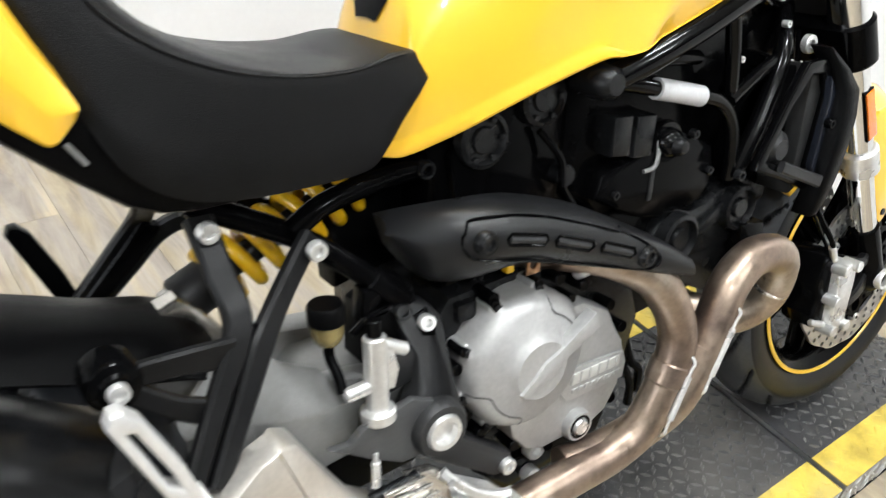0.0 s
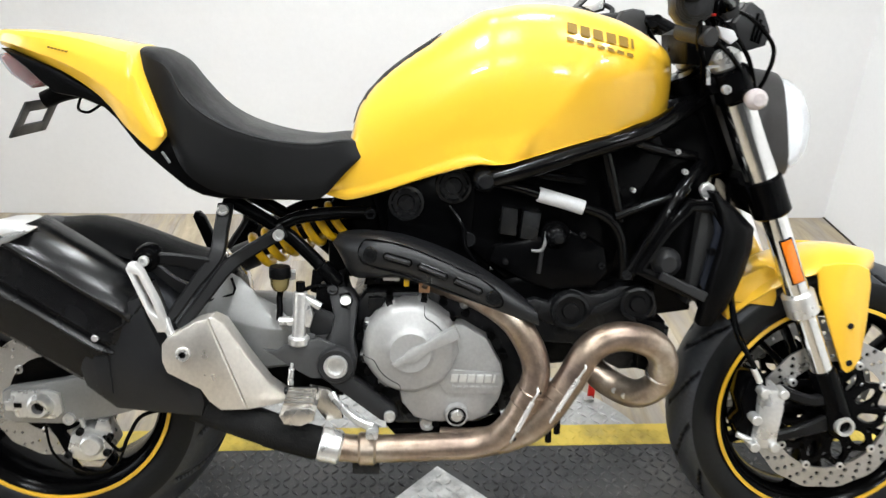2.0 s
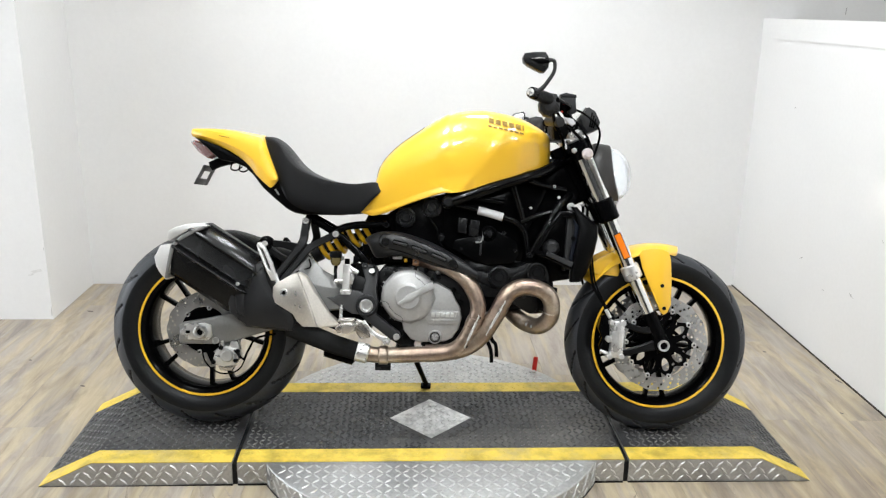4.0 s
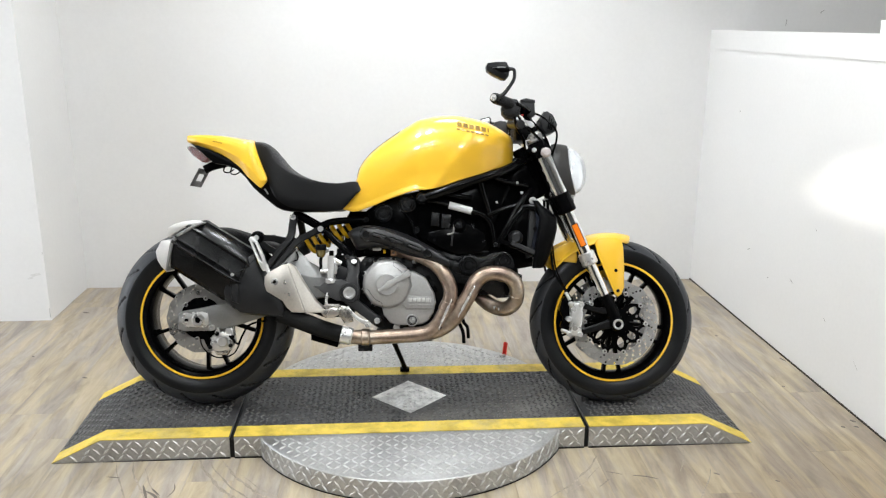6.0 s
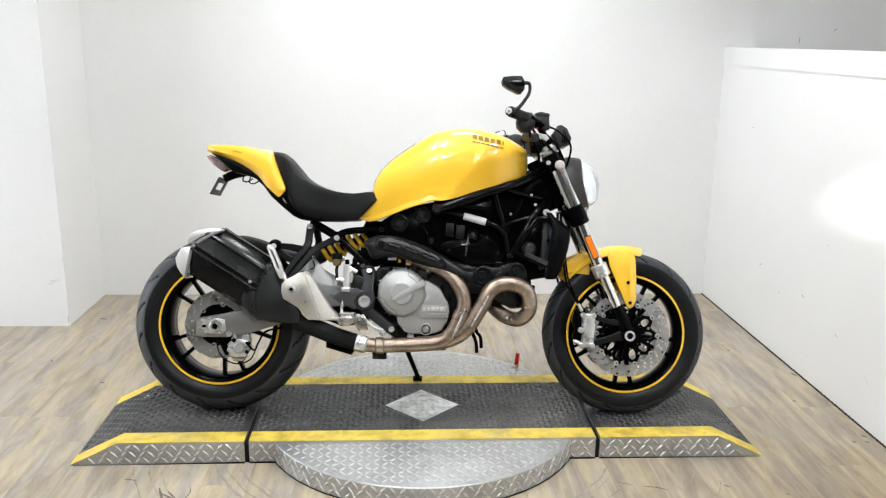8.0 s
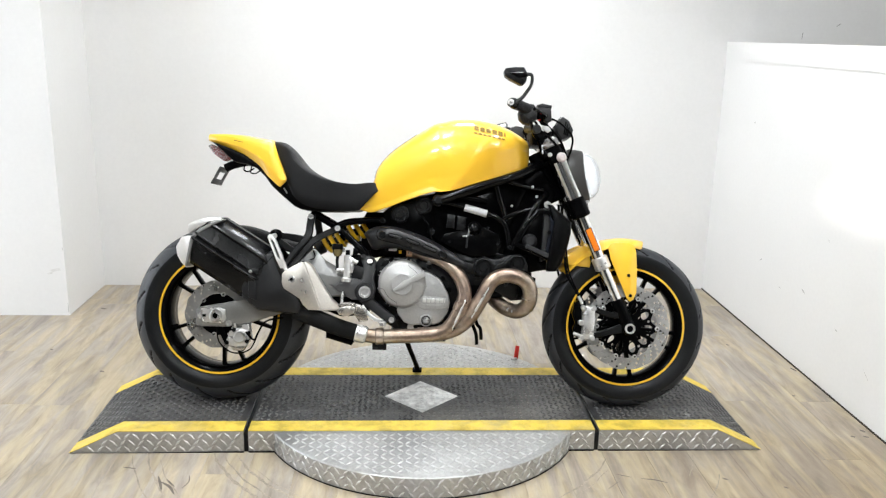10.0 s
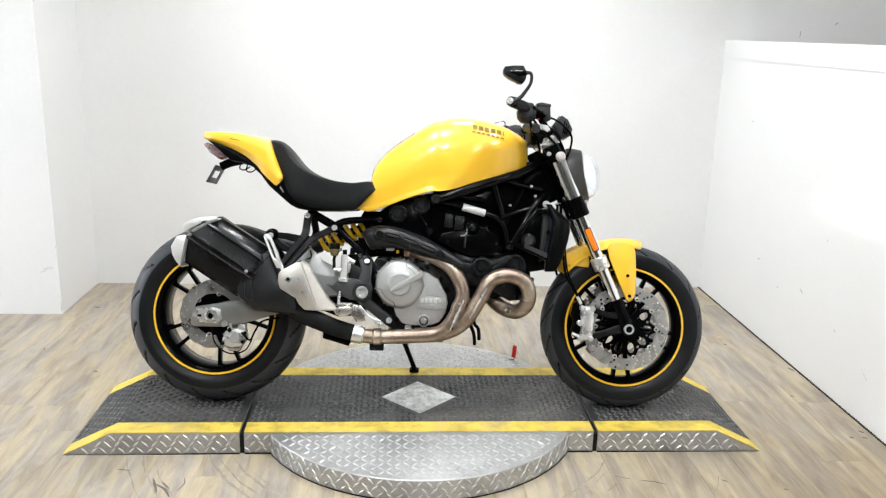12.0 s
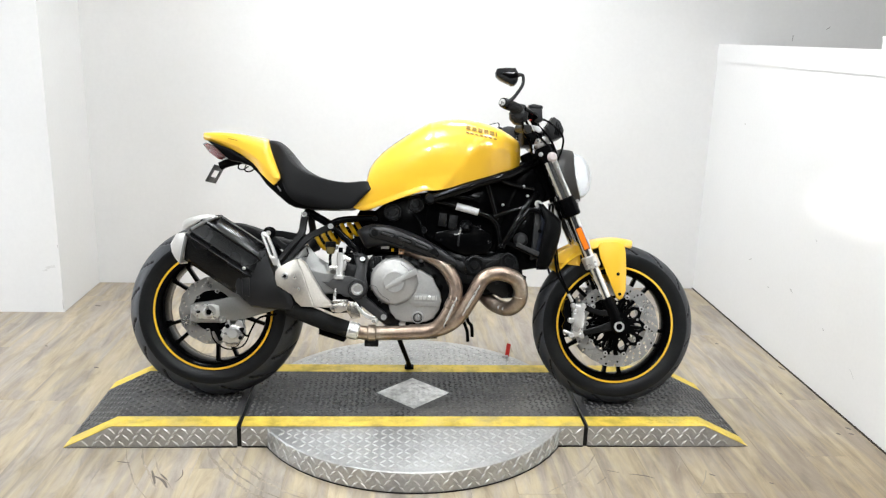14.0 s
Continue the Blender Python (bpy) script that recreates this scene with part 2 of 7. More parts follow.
ALLOY = mat("bright_alloy", (0.70, 0.695, 0.685), 0.31, 0.72, var=0.1, scale=30, fine=0.08)
CAPSTEEL = mat("satin_end_cap_steel", (0.80, 0.79, 0.78), 0.36, 0.6, var=0.04, scale=14, fine=0.04)
BRUSHED = mat("brushed_steel_guard", (0.64, 0.61, 0.57), 0.24, 0.9, var=0.07, scale=10, fine=0.08, bump=0.12, bump_scale=400)
GUARD = mat("satin_steel_guard", (0.66, 0.625, 0.575), 0.33, 0.78, var=0.07, scale=10, fine=0.08, bump=0.12, bump_scale=400)
CHROME = mat("polished_fork_tube", (0.78, 0.78, 0.77), 0.12, 1.0, var=0.04, scale=10)
DISC = mat("brake_disc_steel", (0.52, 0.517, 0.51), 0.32, 0.9, var=0.12, scale=20, fine=0.1, fine_scale=300)
TREADRUBBER = mat("scrubbed_tread_rubber", (0.027, 0.0290, 0.0340), 0.46, spec=0.42, var=0.2, scale=14, fine=0.2, bump=0.12, bump_scale=420)
RUBBER = mat("tyre_rubber", (0.0066, 0.0070, 0.0080), 0.36, spec=0.22, var=0.25, scale=9, fine=0.15, bump=0.06, bump_scale=500)
SILBLACK = mat("heat_proof_black", (0.0036, 0.0036, 0.0040), 0.24, spec=0.28, var=0.12, scale=12, bump=0.1, bump_scale=500)
BRACKET = mat("charcoal_satin_bracket", (0.0060, 0.0060, 0.0063), 0.34, spec=0.14, var=0.1, scale=20, bump=0.15, bump_scale=600)
CASTGREY = mat("charcoal_cast_plate", (0.021, 0.021, 0.022), 0.40, spec=0.3, var=0.12, scale=18, bump=0.25, bump_scale=500)
HEELGREY = mat("mid_grey_heel_guard", (0.055, 0.055, 0.056), 0.42, spec=0.3, var=0.1, scale=18, bump=0.2, bump_scale=500)
WRAP = mat("dark_heat_wrap", (0.011, 0.011, 0.011), 0.75, spec=0.08, var=0.25, scale=40, fine=0.25, fine_scale=400, bump=0.6, bump_scale=350)
COLLECTOR = mat("dark_collector_coating", (0.0125, 0.0127, 0.0138), 0.34, spec=0.30, var=0.15, scale=14, bump=0.15, bump_scale=500)
CONTROL = mat("dark_grey_control_plastic", (0.017, 0.017, 0.018), 0.42, spec=0.3, var=0.12, scale=30, bump=0.2, bump_scale=800)
LAMPSHELL = mat("charcoal_lamp_shell", (0.035, 0.033, 0.032), 0.42, spec=0.25, var=0.1, scale=14, bump=0.15, bump_scale=700)
SMOKED = mat("pale_signal_lens", (0.52, 0.46, 0.455), 0.25, var=0.06, scale=80, coat=0.6)
REFLECTOR = mat("silvered_reflector", (0.86, 0.86, 0.86), 0.25, 0.6, var=0.04, scale=30)
CORE = mat("radiator_core", (0.018, 0.018, 0.018), 0.6, 0.2, var=0.2, scale=300)
AMBER = mat("amber_reflector", (0.85, 0.20, 0.01), 0.18, var=0.12, scale=250, coat=1.0)
RED = mat("red_plastic", (0.62, 0.02, 0.012), 0.35, var=0.1)
WHITE = mat("white_label", (0.60, 0.60, 0.61), 0.5, var=0.05, scale=60)
LENS = clear("clear_lamp_lens", (0.92, 0.94, 0.96), 0.10, 0.8)
FLUID = clear("brake_fluid_pot", (0.34, 0.27, 0.11), 0.2, 0.55)
SPRING = mat("yellow_spring_paint", (0.80, 0.46, 0.01), 0.3, var=0.06, scale=30, coat=0.6)
LOGO = mat("dark_decal", (0.20, 0.12, 0.02), 0.6, spec=0.2)
LOGOPALE = mat("pale_raised_marks", (0.62, 0.62, 0.60), 0.4, 0.5)
TAILCORE = mat("red_tail_core", (0.38, 0.055, 0.05), 0.3, var=0.1, scale=80, coat=0.5)
BULB = glow("lit_headlamp_bulb", (1.0, 0.97, 0.92), 4.0)
SCUFF = mat("grey_scuff", (0.42, 0.41, 0.40), 0.7, var=0.2, scale=40)
FLOORSCUFF = mat("brown_floor_scuff", (0.285, 0.245, 0.200), 0.6, var=0.4, scale=12, fine=0.3)
DAYGLOW = glow("daylight_outside", (0.88, 0.94, 1.0), 2.5)
TUBE = glow("fluorescent_diffuser", (0.95, 0.98, 1.0), 9.0)


def pipe_mat():
    """Header steel browned by heat: straw to bronze to violet in broad uneven bands."""
    m = bpy.data.materials.new("heat_browned_steel")
    m.use_nodes = True
    nt = m.node_tree
    b = nt.nodes["Principled BSDF"]
    coords, n = nt.nodes.new("ShaderNodeTexCoord"), nt.nodes.new("ShaderNodeTexNoise")
    n.inputs["Scale"].default_value, n.inputs["Detail"].default_value = 9.0, 5
    nt.links.new(coords.outputs["Object"], n.inputs["Vector"])
    ramp = nt.nodes.new("ShaderNodeValToRGB")
    e = ramp.color_ramp.elements
    e[0].position, e[0].color = 0.3, (0.215, 0.155, 0.130, 1)
    e[1].position, e[1].color = 0.72, (0.50, 0.435, 0.365, 1)
    mid = e.new(0.5)
    mid.color = (0.345, 0.265, 0.205, 1)
    nt.links.new(n.outputs["Fac"], ramp.inputs["Fac"])
    spot = nt.nodes.new("ShaderNodeTexNoise")
    spot.inputs["Scale"].default_value, spot.inputs["Detail"].default_value, spot.inputs["Roughness"].default_value = 46.0, 5, 0.7
    nt.links.new(coords.outputs["Object"], spot.inputs["Vector"])
    stain = nt.nodes.new("ShaderNodeMapRange")
    stain.inputs["From Min"].default_value, stain.inputs["From Max"].default_value = 0.35, 0.65
    stain.inputs["To Min"].default_value, stain.inputs["To Max"].default_value = 0.74, 1.16
    nt.links.new(spot.outputs["Fac"], stain.inputs["Value"])
    mottled = nt.nodes.new("ShaderNodeVectorMath")
    mottled.operation = "SCALE"
    nt.links.new(ramp.outputs["Color"], mottled.inputs[0])
    nt.links.new(stain.outputs["Result"], mottled.inputs["Scale"])
    nt.links.new(mottled.outputs["Vector"], b.inputs["Base Color"])
    gloss = nt.nodes.new("ShaderNodeMapRange")
    gloss.inputs["From Min"].default_value, gloss.inputs["From Max"].default_value = 0.3, 0.7
    gloss.inputs["To Min"].default_value, gloss.inputs["To Max"].default_value = 0.27, 0.46
    nt.links.new(spot.outputs["Fac"], gloss.inputs["Value"])
    nt.links.new(gloss.outputs["Result"], b.inputs["Roughness"])
    b.inputs["Metallic"].default_value = 0.9
    g = nt.nodes.new("ShaderNodeTexNoise")
    g.inputs["Scale"].default_value = 350.0
    nt.links.new(coords.outputs["Object"], g.inputs["Vector"])
    bn = nt.nodes.new("ShaderNodeBump")
    bn.inputs["Strength"].default_value, bn.inputs["Distance"].default_value = 0.15, 0.001
    nt.links.new(g.outputs["Fac"], bn.inputs["Height"])
    nt.links.new(bn.outputs["Normal"], b.inputs["Normal"])
    return m


PIPE = pipe_mat()


# ---- mesh helpers ----
def part(name, bm, material, parent=None, label="", angle=38):
    """Links a bmesh as one mesh object under a thing or a part."""
    bmesh.ops.recalc_face_normals(bm, faces=bm.faces)
    me = bpy.data.meshes.new(name)
    bm.to_mesh(me)
    bm.free()
    me.materials.append(material)
    me.polygons.foreach_set("use_smooth", [True] * len(me.polygons))
    me.set_sharp_from_angle(angle=radians(angle))
    ob = new(name, me)
    if parent is not None:
        ob.parent = parent
    return tagged(ob, label)


def box(size, at=(0, 0, 0), bevel=0.0, turn=None, bm=None):
    """A box by its full sizes and centre, with rounded edges."""
    bm2 = bmesh.new()
    bmesh.ops.create_cube(bm2, size=1)
    bmesh.ops.scale(bm2, vec=size, verts=bm2.verts)
    if bevel:
        bmesh.ops.bevel(bm2, geom=bm2.edges[:], offset=bevel, segments=2, affect="EDGES", profile=0.6)
    m = Matrix.Translation(at) @ (turn.to_4x4() if turn else Matrix.Identity(4))
    bmesh.ops.transform(bm2, matrix=m, verts=bm2.verts)
    return bm2 if bm is None else join(bm, bm2)


def join(bm, other):
    """Adds one bmesh to another."""
    tmp = bpy.data.meshes.new("tmp")
    other.to_mesh(tmp)
    other.free()
    bm.from_mesh(tmp)
    bpy.data.meshes.remove(tmp)
    return bm


def curve(points, n=8, closed=False):
    """Catmull-Rom through the points."""
    pts = [Vector(p) for p in points]
    out, count = [], len(pts)
    for i in range(count if closed else count - 1):
        if closed:
            a, b, c, d = (pts[(i + k) % count] for k in (-1, 0, 1, 2))
        else:
            a, b, c, d = pts[max(i - 1, 0)], pts[i], pts[i + 1], pts[min(i + 2, count - 1)]
        for k in range(n):
            t = k / n
            out.append(0.5 * (2 * b + (c - a) * t + (2 * a - 5 * b + 4 * c - d) * t * t + (3 * b - a - 3 * c + d) * t ** 3))
    if not closed:
        out.append(pts[-1].copy())
    return out


def skin(bm, rings, closed_ring=True, caps=True):
    """Faces between rings of equal count."""
    rows = [[bm.verts.new(p) for p in ring] for ring in rings]
    for a, b in zip(rows, rows[1:]):
        n = len(a)
        for i in range(n if closed_ring else n - 1):
            bm.faces.new((a[i], a[(i + 1) % n], b[(i + 1) % n], b[i]))
    if caps and closed_ring:
        bm.faces.new(rows[0])
        bm.faces.new(rows[-1][::-1])
    return bm


def tube(points, radius, segs=12, n=8, smooth=True, bm=None):
    """A round bar along a path; radius may be a list that goes along it."""
    path = curve(points, n) if smooth else [Vector(p) for p in points]
    rings, up = [], None
    for i, p in enumerate(path):
        d = (path[min(i + 1, len(path) - 1)] - path[max(i - 1, 0)]).normalized()
        if up is None:
            up = d.orthogonal().normalized()
        up = (up - d * up.dot(d)).normalized()
        side = d.cross(up)
        if isinstance(radius, (list, tuple)):
            f = i / (len(path) - 1) * (len(radius) - 1)
            k = min(int(f), len(radius) - 2)
            r = radius[k] + (radius[k + 1] - radius[k]) * (f - k)
        else:
            r = radius
        rings.append([p + r * (math.cos(a) * up + math.sin(a) * side) for a in (2 * math.pi * j / segs for j in range(segs))])
    return skin(bmesh.new() if bm is None else bm, rings)


def lathe(profile, centre, axis="Y", segs=48, closed=False, bm=None):
    """Turns (radius, along) pairs round an axis through centre."""
    bm = bmesh.new() if bm is None else bm
    c = Vector(centre)
    rings = []
    for k in range(segs):
        a = 2 * math.pi * k / segs
        ca, sa = math.cos(a), math.sin(a)
        ring = []
        for r, h in profile:
            ring.append(c + Vector({"Y": (r * ca, h, r * sa), "X": (h, r * ca, r * sa), "Z": (r * ca, r * sa, h)}[axis]))
        rings.append(ring)
    rows = [[bm.verts.new(p) for p in ring] for ring in rings]
    m = len(profile)
    for k in range(segs):
        a, b = rows[k], rows[(k + 1) % segs]
        for i in range(m if closed else m - 1):
            bm.faces.new((a[i], a[(i + 1) % m], b[(i + 1) % m], b[i]))
    bmesh.ops.remove_doubles(bm, verts=bm.verts, dist=1e-6)
    return bm


def rod(a, b, r, segs=16, bevel=0.0, r2=None):
    """A straight round bar from a to b, with softened ends."""
    a, b = Vector(a), Vector(b)
    d = (b - a).normalized()
    r2 = r if r2 is None else r2
    e = bevel or min(r, r2) * 0.15
    up = d.orthogonal().normalized()
    side = d.cross(up)
    rings = [[p + q * (math.cos(t) * up + math.sin(t) * side) for t in (2 * math.pi * j / segs for j in range(segs))]
             for p, q in ((a, r - e), (a + d * e, r), (b - d * e, r2), (b, r2 - e))]
    return skin(bmesh.new(), rings)


def S(u, w, s):
    """A place on the bike: forward u, height w, and s out to its right-hand side."""
    return Vector((u, -s, w))


def plate(outline, s0, s1, bevel=0.003, holes=(), round_n=0, bm=None):
    """A slab cut to an outline in the bike's side plane, from s0 to s1 out to the right, with holes and softened edges."""
    loops = [[Vector((p[0], 0, p[1])) for p in outline]]
    if round_n:
        loops[0] = curve(loops[0], round_n, closed=True)
    for h in holes:
        loops.append([Vector((p[0], 0, p[1])) for p in h])
    b2 = bmesh.new()
    edges = []
    for lp in loops:
        vs = [b2.verts.new((p.x, -s0, p.z)) for p in lp]
        edges += [b2.edges.new((vs[i], vs[(i + 1) % len(vs)])) for i in range(len(vs))]
    if holes:
        bmesh.ops.triangle_fill(b2, edges=edges, use_beauty=True, use_dissolve=False)
    else:
        b2.faces.new(list(b2.verts))
    ext = bmesh.ops.extrude_face_region(b2, geom=b2.faces[:])
    bmesh.ops.translate(b2, vec=(0, s0 - s1, 0), verts=[v for v in ext["geom"] if isinstance(v, bmesh.types.BMVert)])
    bmesh.ops.recalc_face_normals(b2, faces=b2.faces)
    if bevel:
        rim = [e for e in b2.edges if len(e.link_faces) == 2 and e.calc_face_angle() > 0.9 and abs(e.verts[0].co.y - e.verts[1].co.y) < 1e-6]
        bmesh.ops.bevel(b2, geom=rim, offset=bevel, segments=2, affect="EDGES", profile=0.5, clamp_overlap=True)
    return b2 if bm is None else join(bm, b2)


def ring_pts(u, w, r, n=10, turn=0.0):
    return [(u + r * math.cos(turn + 2 * math.pi * k / n), w + r * math.sin(turn + 2 * math.pi * k / n)) for k in range(n)]


def bolt(u, w, s, r=0.008, h=0.006):
    """A hexagon-socket bolt head facing out to the right."""
    return lathe([(0.0, -h * 0.3), (r * 0.45, -h * 0.3), (r * 0.5, -h), (r * 0.9, -h), (r, -h * 0.75), (r, 0.004)], S(u, w, s), "Y", 14)


# ---- the room ----
def slab(name, x0, x1, y0, y1, z0, z1, material, label, category):
    bm = box((x1 - x0, y1 - y0, z1 - z0), ((x0 + x1) / 2, (y0 + y1) / 2, (z0 + z1) / 2))
    return tagged(part(name, bm, material, None, label), category=category, kind="structure")


BACK, RIGHT, LEFT_FACE, LEFT_EDGE = 1.66, 1.70, 1.14, -1.74
DOOR_Y0, DOOR_Y1, DOOR_TOP = -0.75, 0.85, 2.1
sub = slab("floor", -3.4, 5.4, -4.6, 1.9, -0.12, -0.003, JOINT, "pale brown wood-look vinyl plank floor", "floor")
slab("wall_back", -1.74, 5.4, BACK, BACK + 0.15, -0.1, CEILING, WALL, "plain white painted back wall of the bay", "wall")
slab("wall_left", -3.4, LEFT_EDGE, LEFT_FACE, BACK + 0.15, -0.1, CEILING, WALL, "white painted wall block with a square corner", "wall")
slab("wall_right", RIGHT, RIGHT + 0.14, -4.6, BACK, -0.1, 1.315, WALL, "white painted half-height wall with scuff marks", "wall")
slab("wall_cap", RIGHT - 0.005, RIGHT + 0.145, -4.6, BACK - 0.002, 1.315, 1.410, WALL, "white wooden cap on the half-height wall", "trim")
slab("trim_floor_joint", RIGHT - 0.006, RIGHT, -4.6, BACK - 0.002, -0.003, 0.0045, mat("dark_floor_gap", (0.045, 0.038, 0.032), 0.8, spec=0.1), "dark joint between the planks and the half-height wall", "trim")
slab("wall_far_right", 5.4, 5.55, -4.6, BACK + 0.15, -0.1, CEILING, WALL, "white painted wall beyond the half wall", "wall")
slab("wall_far_left", -3.55, -3.4, -4.6, DOOR_Y0, -0.1, CEILING, WALL, "white painted side wall", "wall")
slab("wall_far_left_end", -3.55, -3.4, DOOR_Y1, BACK + 0.15, -0.1, CEILING, WALL, "white painted side wall beyond the doorway", "wall")
slab("wall_over_door", -3.55, -3.4, DOOR_Y0, DOOR_Y1, DOOR_TOP, CEILING, WALL, "white painted wall over the doorway", "wall")
tagged(part("backdrop_door", box((0.02, 2.6, 2.8), (-4.3, (DOOR_Y0 + DOOR_Y1) / 2, 1.2)), DAYGLOW, None, "plain bright daylight outside the doorway"), category="backdrop", kind="structure")
tagged(part("trim_door", join(join(box((0.17, 0.06, DOOR_TOP), (-3.475, DOOR_Y0 - 0.03, DOOR_TOP / 2)), box((0.17, 0.06, DOOR_TOP), (-3.475, DOOR_Y1 + 0.03, DOOR_TOP / 2))), box((0.17, DOOR_Y1 - DOOR_Y0 + 0.12, 0.06), (-3.475, (DOOR_Y0 + DOOR_Y1) / 2, DOOR_TOP + 0.03))), TRIM, None, "white painted door lining"), category="trim", kind="structure")
daylight = bpy.data.lights.new("daylight", "AREA")
daylight.shape, daylight.size, daylight.size_y, daylight.energy, daylight.color = "RECTANGLE", DOOR_TOP, DOOR_Y1 - DOOR_Y0, 27.0, (0.91, 0.955, 1.0)
day_ob = new("daylight", daylight)
day_ob.matrix_world = pose(-3.47, (DOOR_Y0 + DOOR_Y1) / 2, DOOR_TOP / 2, 0, -90, 0)
# unseen wall, added dark to cut fill and reflections on the bike's side
slab("wall_front", -3.55, 5.55, -4.75, -4.6, -0.1, CEILING, DARKWALL, "unseen dark wall added behind the viewer to keep reflections dark", "wall")
slab("ceiling", -3.55, 5.55, -4.75, BACK + 0.15, CEILING, CEILING + 0.12, CEIL, "flat white ceiling", "ceiling")


def ceiling_light(x, y, power):
    thing = tagged(new("ceiling_light"), "unseen white suspended fluorescent fixture with a glowing diffuser and an added uplight", "ceiling light", "ceiling lights")
    thing.location = (x, y, CEILING)
    part("frame", box((0.40, 0.22, 0.04), (0, 0, -0.23), 0.008), TRIM, thing)
    part("diffuser", box((0.34, 0.16, 0.03), (0, 0, -0.262), 0.01), TUBE, thing, "glowing white diffuser")
    for sx in (-0.15, 0.15):
        part("suspension_wire", rod((sx, 0, -0.215), (sx, 0, 0), 0.002, 6), TRIM, thing)
    lamp = bpy.data.lights.new("lamp", "AREA")
    lamp.shape, lamp.size, lamp.size_y, lamp.energy, lamp.color = "RECTANGLE", 0.34, 0.16, power, (0.925, 0.972, 1.0)
    lo = new("lamp", lamp)
    lo.parent, lo.location = thing, (0, 0, -0.285)
    # added upward fill: brightens the ceiling for paler reflections on tank and seat
    up = bpy.data.lights.new("ceiling_fill", "AREA")
    up.shape, up.size, up.size_y, up.energy, up.color = "RECTANGLE", 0.34, 0.16, power * UP_SHARE, (0.925, 0.972, 1.0)
    uo = new("ceiling_fill", up)
    uo.parent, uo.matrix_local = thing, pose(0, 0, -0.20, 180, 0, 0)
    return thing


for lx, ly in LAMPS:
    ceiling_light(lx, ly, LAMP_POWER)
# extra fixture added only as fill beyond the half wall
ceiling_light(*SIDE_FILL, 16.0)

# ---- the turntable and its ramps ----
DECK, DISC_R, DISC_Z, HALF_D, HALF_MID, KNEE, TOE = 0.081, 0.585, 0.074, 0.277, 0.612, 1.045, 1.212


def lozenges(name, inside, height, pitch, size, material, parent, lift, slope=None):
    """The raised bars of tread plate, alternately turned, over the area for which inside(x, y) holds."""
    verts, faces = [], []
    nx, ny = int(2.6 / pitch), int(1.3 / pitch)
    for i in range(-nx // 2, nx // 2 + 1):
        for j in range(-ny // 2, ny // 2 + 1):
            x, y = i * pitch, j * pitch
            if not inside(x, y):
                continue
            a = radians(45 if (i + j) % 2 else -45)
            c, s = math.cos(a), math.sin(a)
            z = lift(x)
            l, wd = size
            k = len(verts)
            for px, py, pz in ((-l, 0, 0), (0, -wd, 0), (l, 0, 0), (0, wd, 0), (-l * 0.55, 0, height), (0, -wd * 0.4, height), (l * 0.55, 0, height), (0, wd * 0.4, height)):
                xx = x + c * px - s * py
                verts.append((xx, y + s * px + c * py, lift(xx) + pz))
            faces += [(k + 4, k + 5, k + 6, k + 7)] + [(k + q, k + (q + 1) % 4, k + 4 + (q + 1) % 4, k + 4 + q) for q in range(4)]
    me = bpy.data.meshes.new(name)
    me.from_pydata(verts, [], faces)
    me.materials.append(material)
    me.update()
    ob = new(name, me)
    ob.parent = parent
    return tagged(ob, kind="stuff")


def wall_lozenges(name, spots, material, parent, height=0.003, size=(0.0165, 0.0047)):
    """Tread bars on upright faces: spots are (place, along, out)."""
    verts, faces = [], []
    for n, (p, along, out) in enumerate(spots):
        up = Vector((0, 0, 1))
        a = radians(45 if n % 2 else -45)
        d, e = along * math.cos(a) + up * math.sin(a), up * math.cos(a) - along * math.sin(a)
        k = len(verts)
        l, wd = size
        for f, g, h in ((-l, 0, 0), (0, -wd, 0), (l, 0, 0), (0, wd, 0), (-l * 0.55, 0, height), (0, -wd * 0.4, height), (l * 0.55, 0, height), (0, wd * 0.4, height)):
            verts.append(p + d * f + e * g + out * h)
        faces += [(k + 4, k + 5, k + 6, k + 7)] + [(k + q, k + (q + 1) % 4, k + 4 + (q + 1) % 4, k + 4 + q) for q in range(4)]
    me = bpy.data.meshes.new(name)
    me.from_pydata(verts, [], faces)
    me.materials.append(material)
    me.update()
    ob = new(name, me)
    ob.parent = parent
    return tagged(ob, kind="stuff")


turntable = tagged(new("turntable"), "round steel tread-plate turntable disc under the ramp deck", "turntable")
part("disc", lathe([(0.0, 0.0), (DISC_R, 0.0), (DISC_R, DISC_Z - 0.003), (DISC_R - 0.003, DISC_Z), (0.0, DISC_Z)], (0, 0, 0), "Z", 128), STEEL, turntable)
# black ring drawn in place of the shadow line where the disc meets the floor
part("shadow_gap_ring", lathe([(DISC_R - 0.004, 0.0), (DISC_R + 0.002, 0.0), (DISC_R + 0.002, 0.004), (DISC_R - 0.004, 0.004)], (0, 0, 0), "Z", 128, closed=True), RUBBER, turntable, "black ring standing in for the shadow gap under the disc")
lozenges("disc_tread", lambda x, y: x * x + y * y < (DISC_R - 0.02) ** 2 and abs(y) > HALF_D + 0.012, 0.0030, 0.027, (0.0155, 0.0046), TREADSTEEL, turntable, lambda x: DISC_Z)
rim_spots = []
for row in range(3):
    for k in range(118):
        a = 2 * math.pi * (k + 0.5 * (row % 2)) / 118
        out = Vector((math.cos(a), math.sin(a), 0))
        if abs(out.y * DISC_R) > HALF_D + 0.01:
            rim_spots.append((out * DISC_R + Vector((0, 0, 0.014 + 0.023 * row)), Vector((-out.y, out.x, 0)), out))
wall_lozenges("rim_tread", rim_spots, TREADSTEEL, turntable)


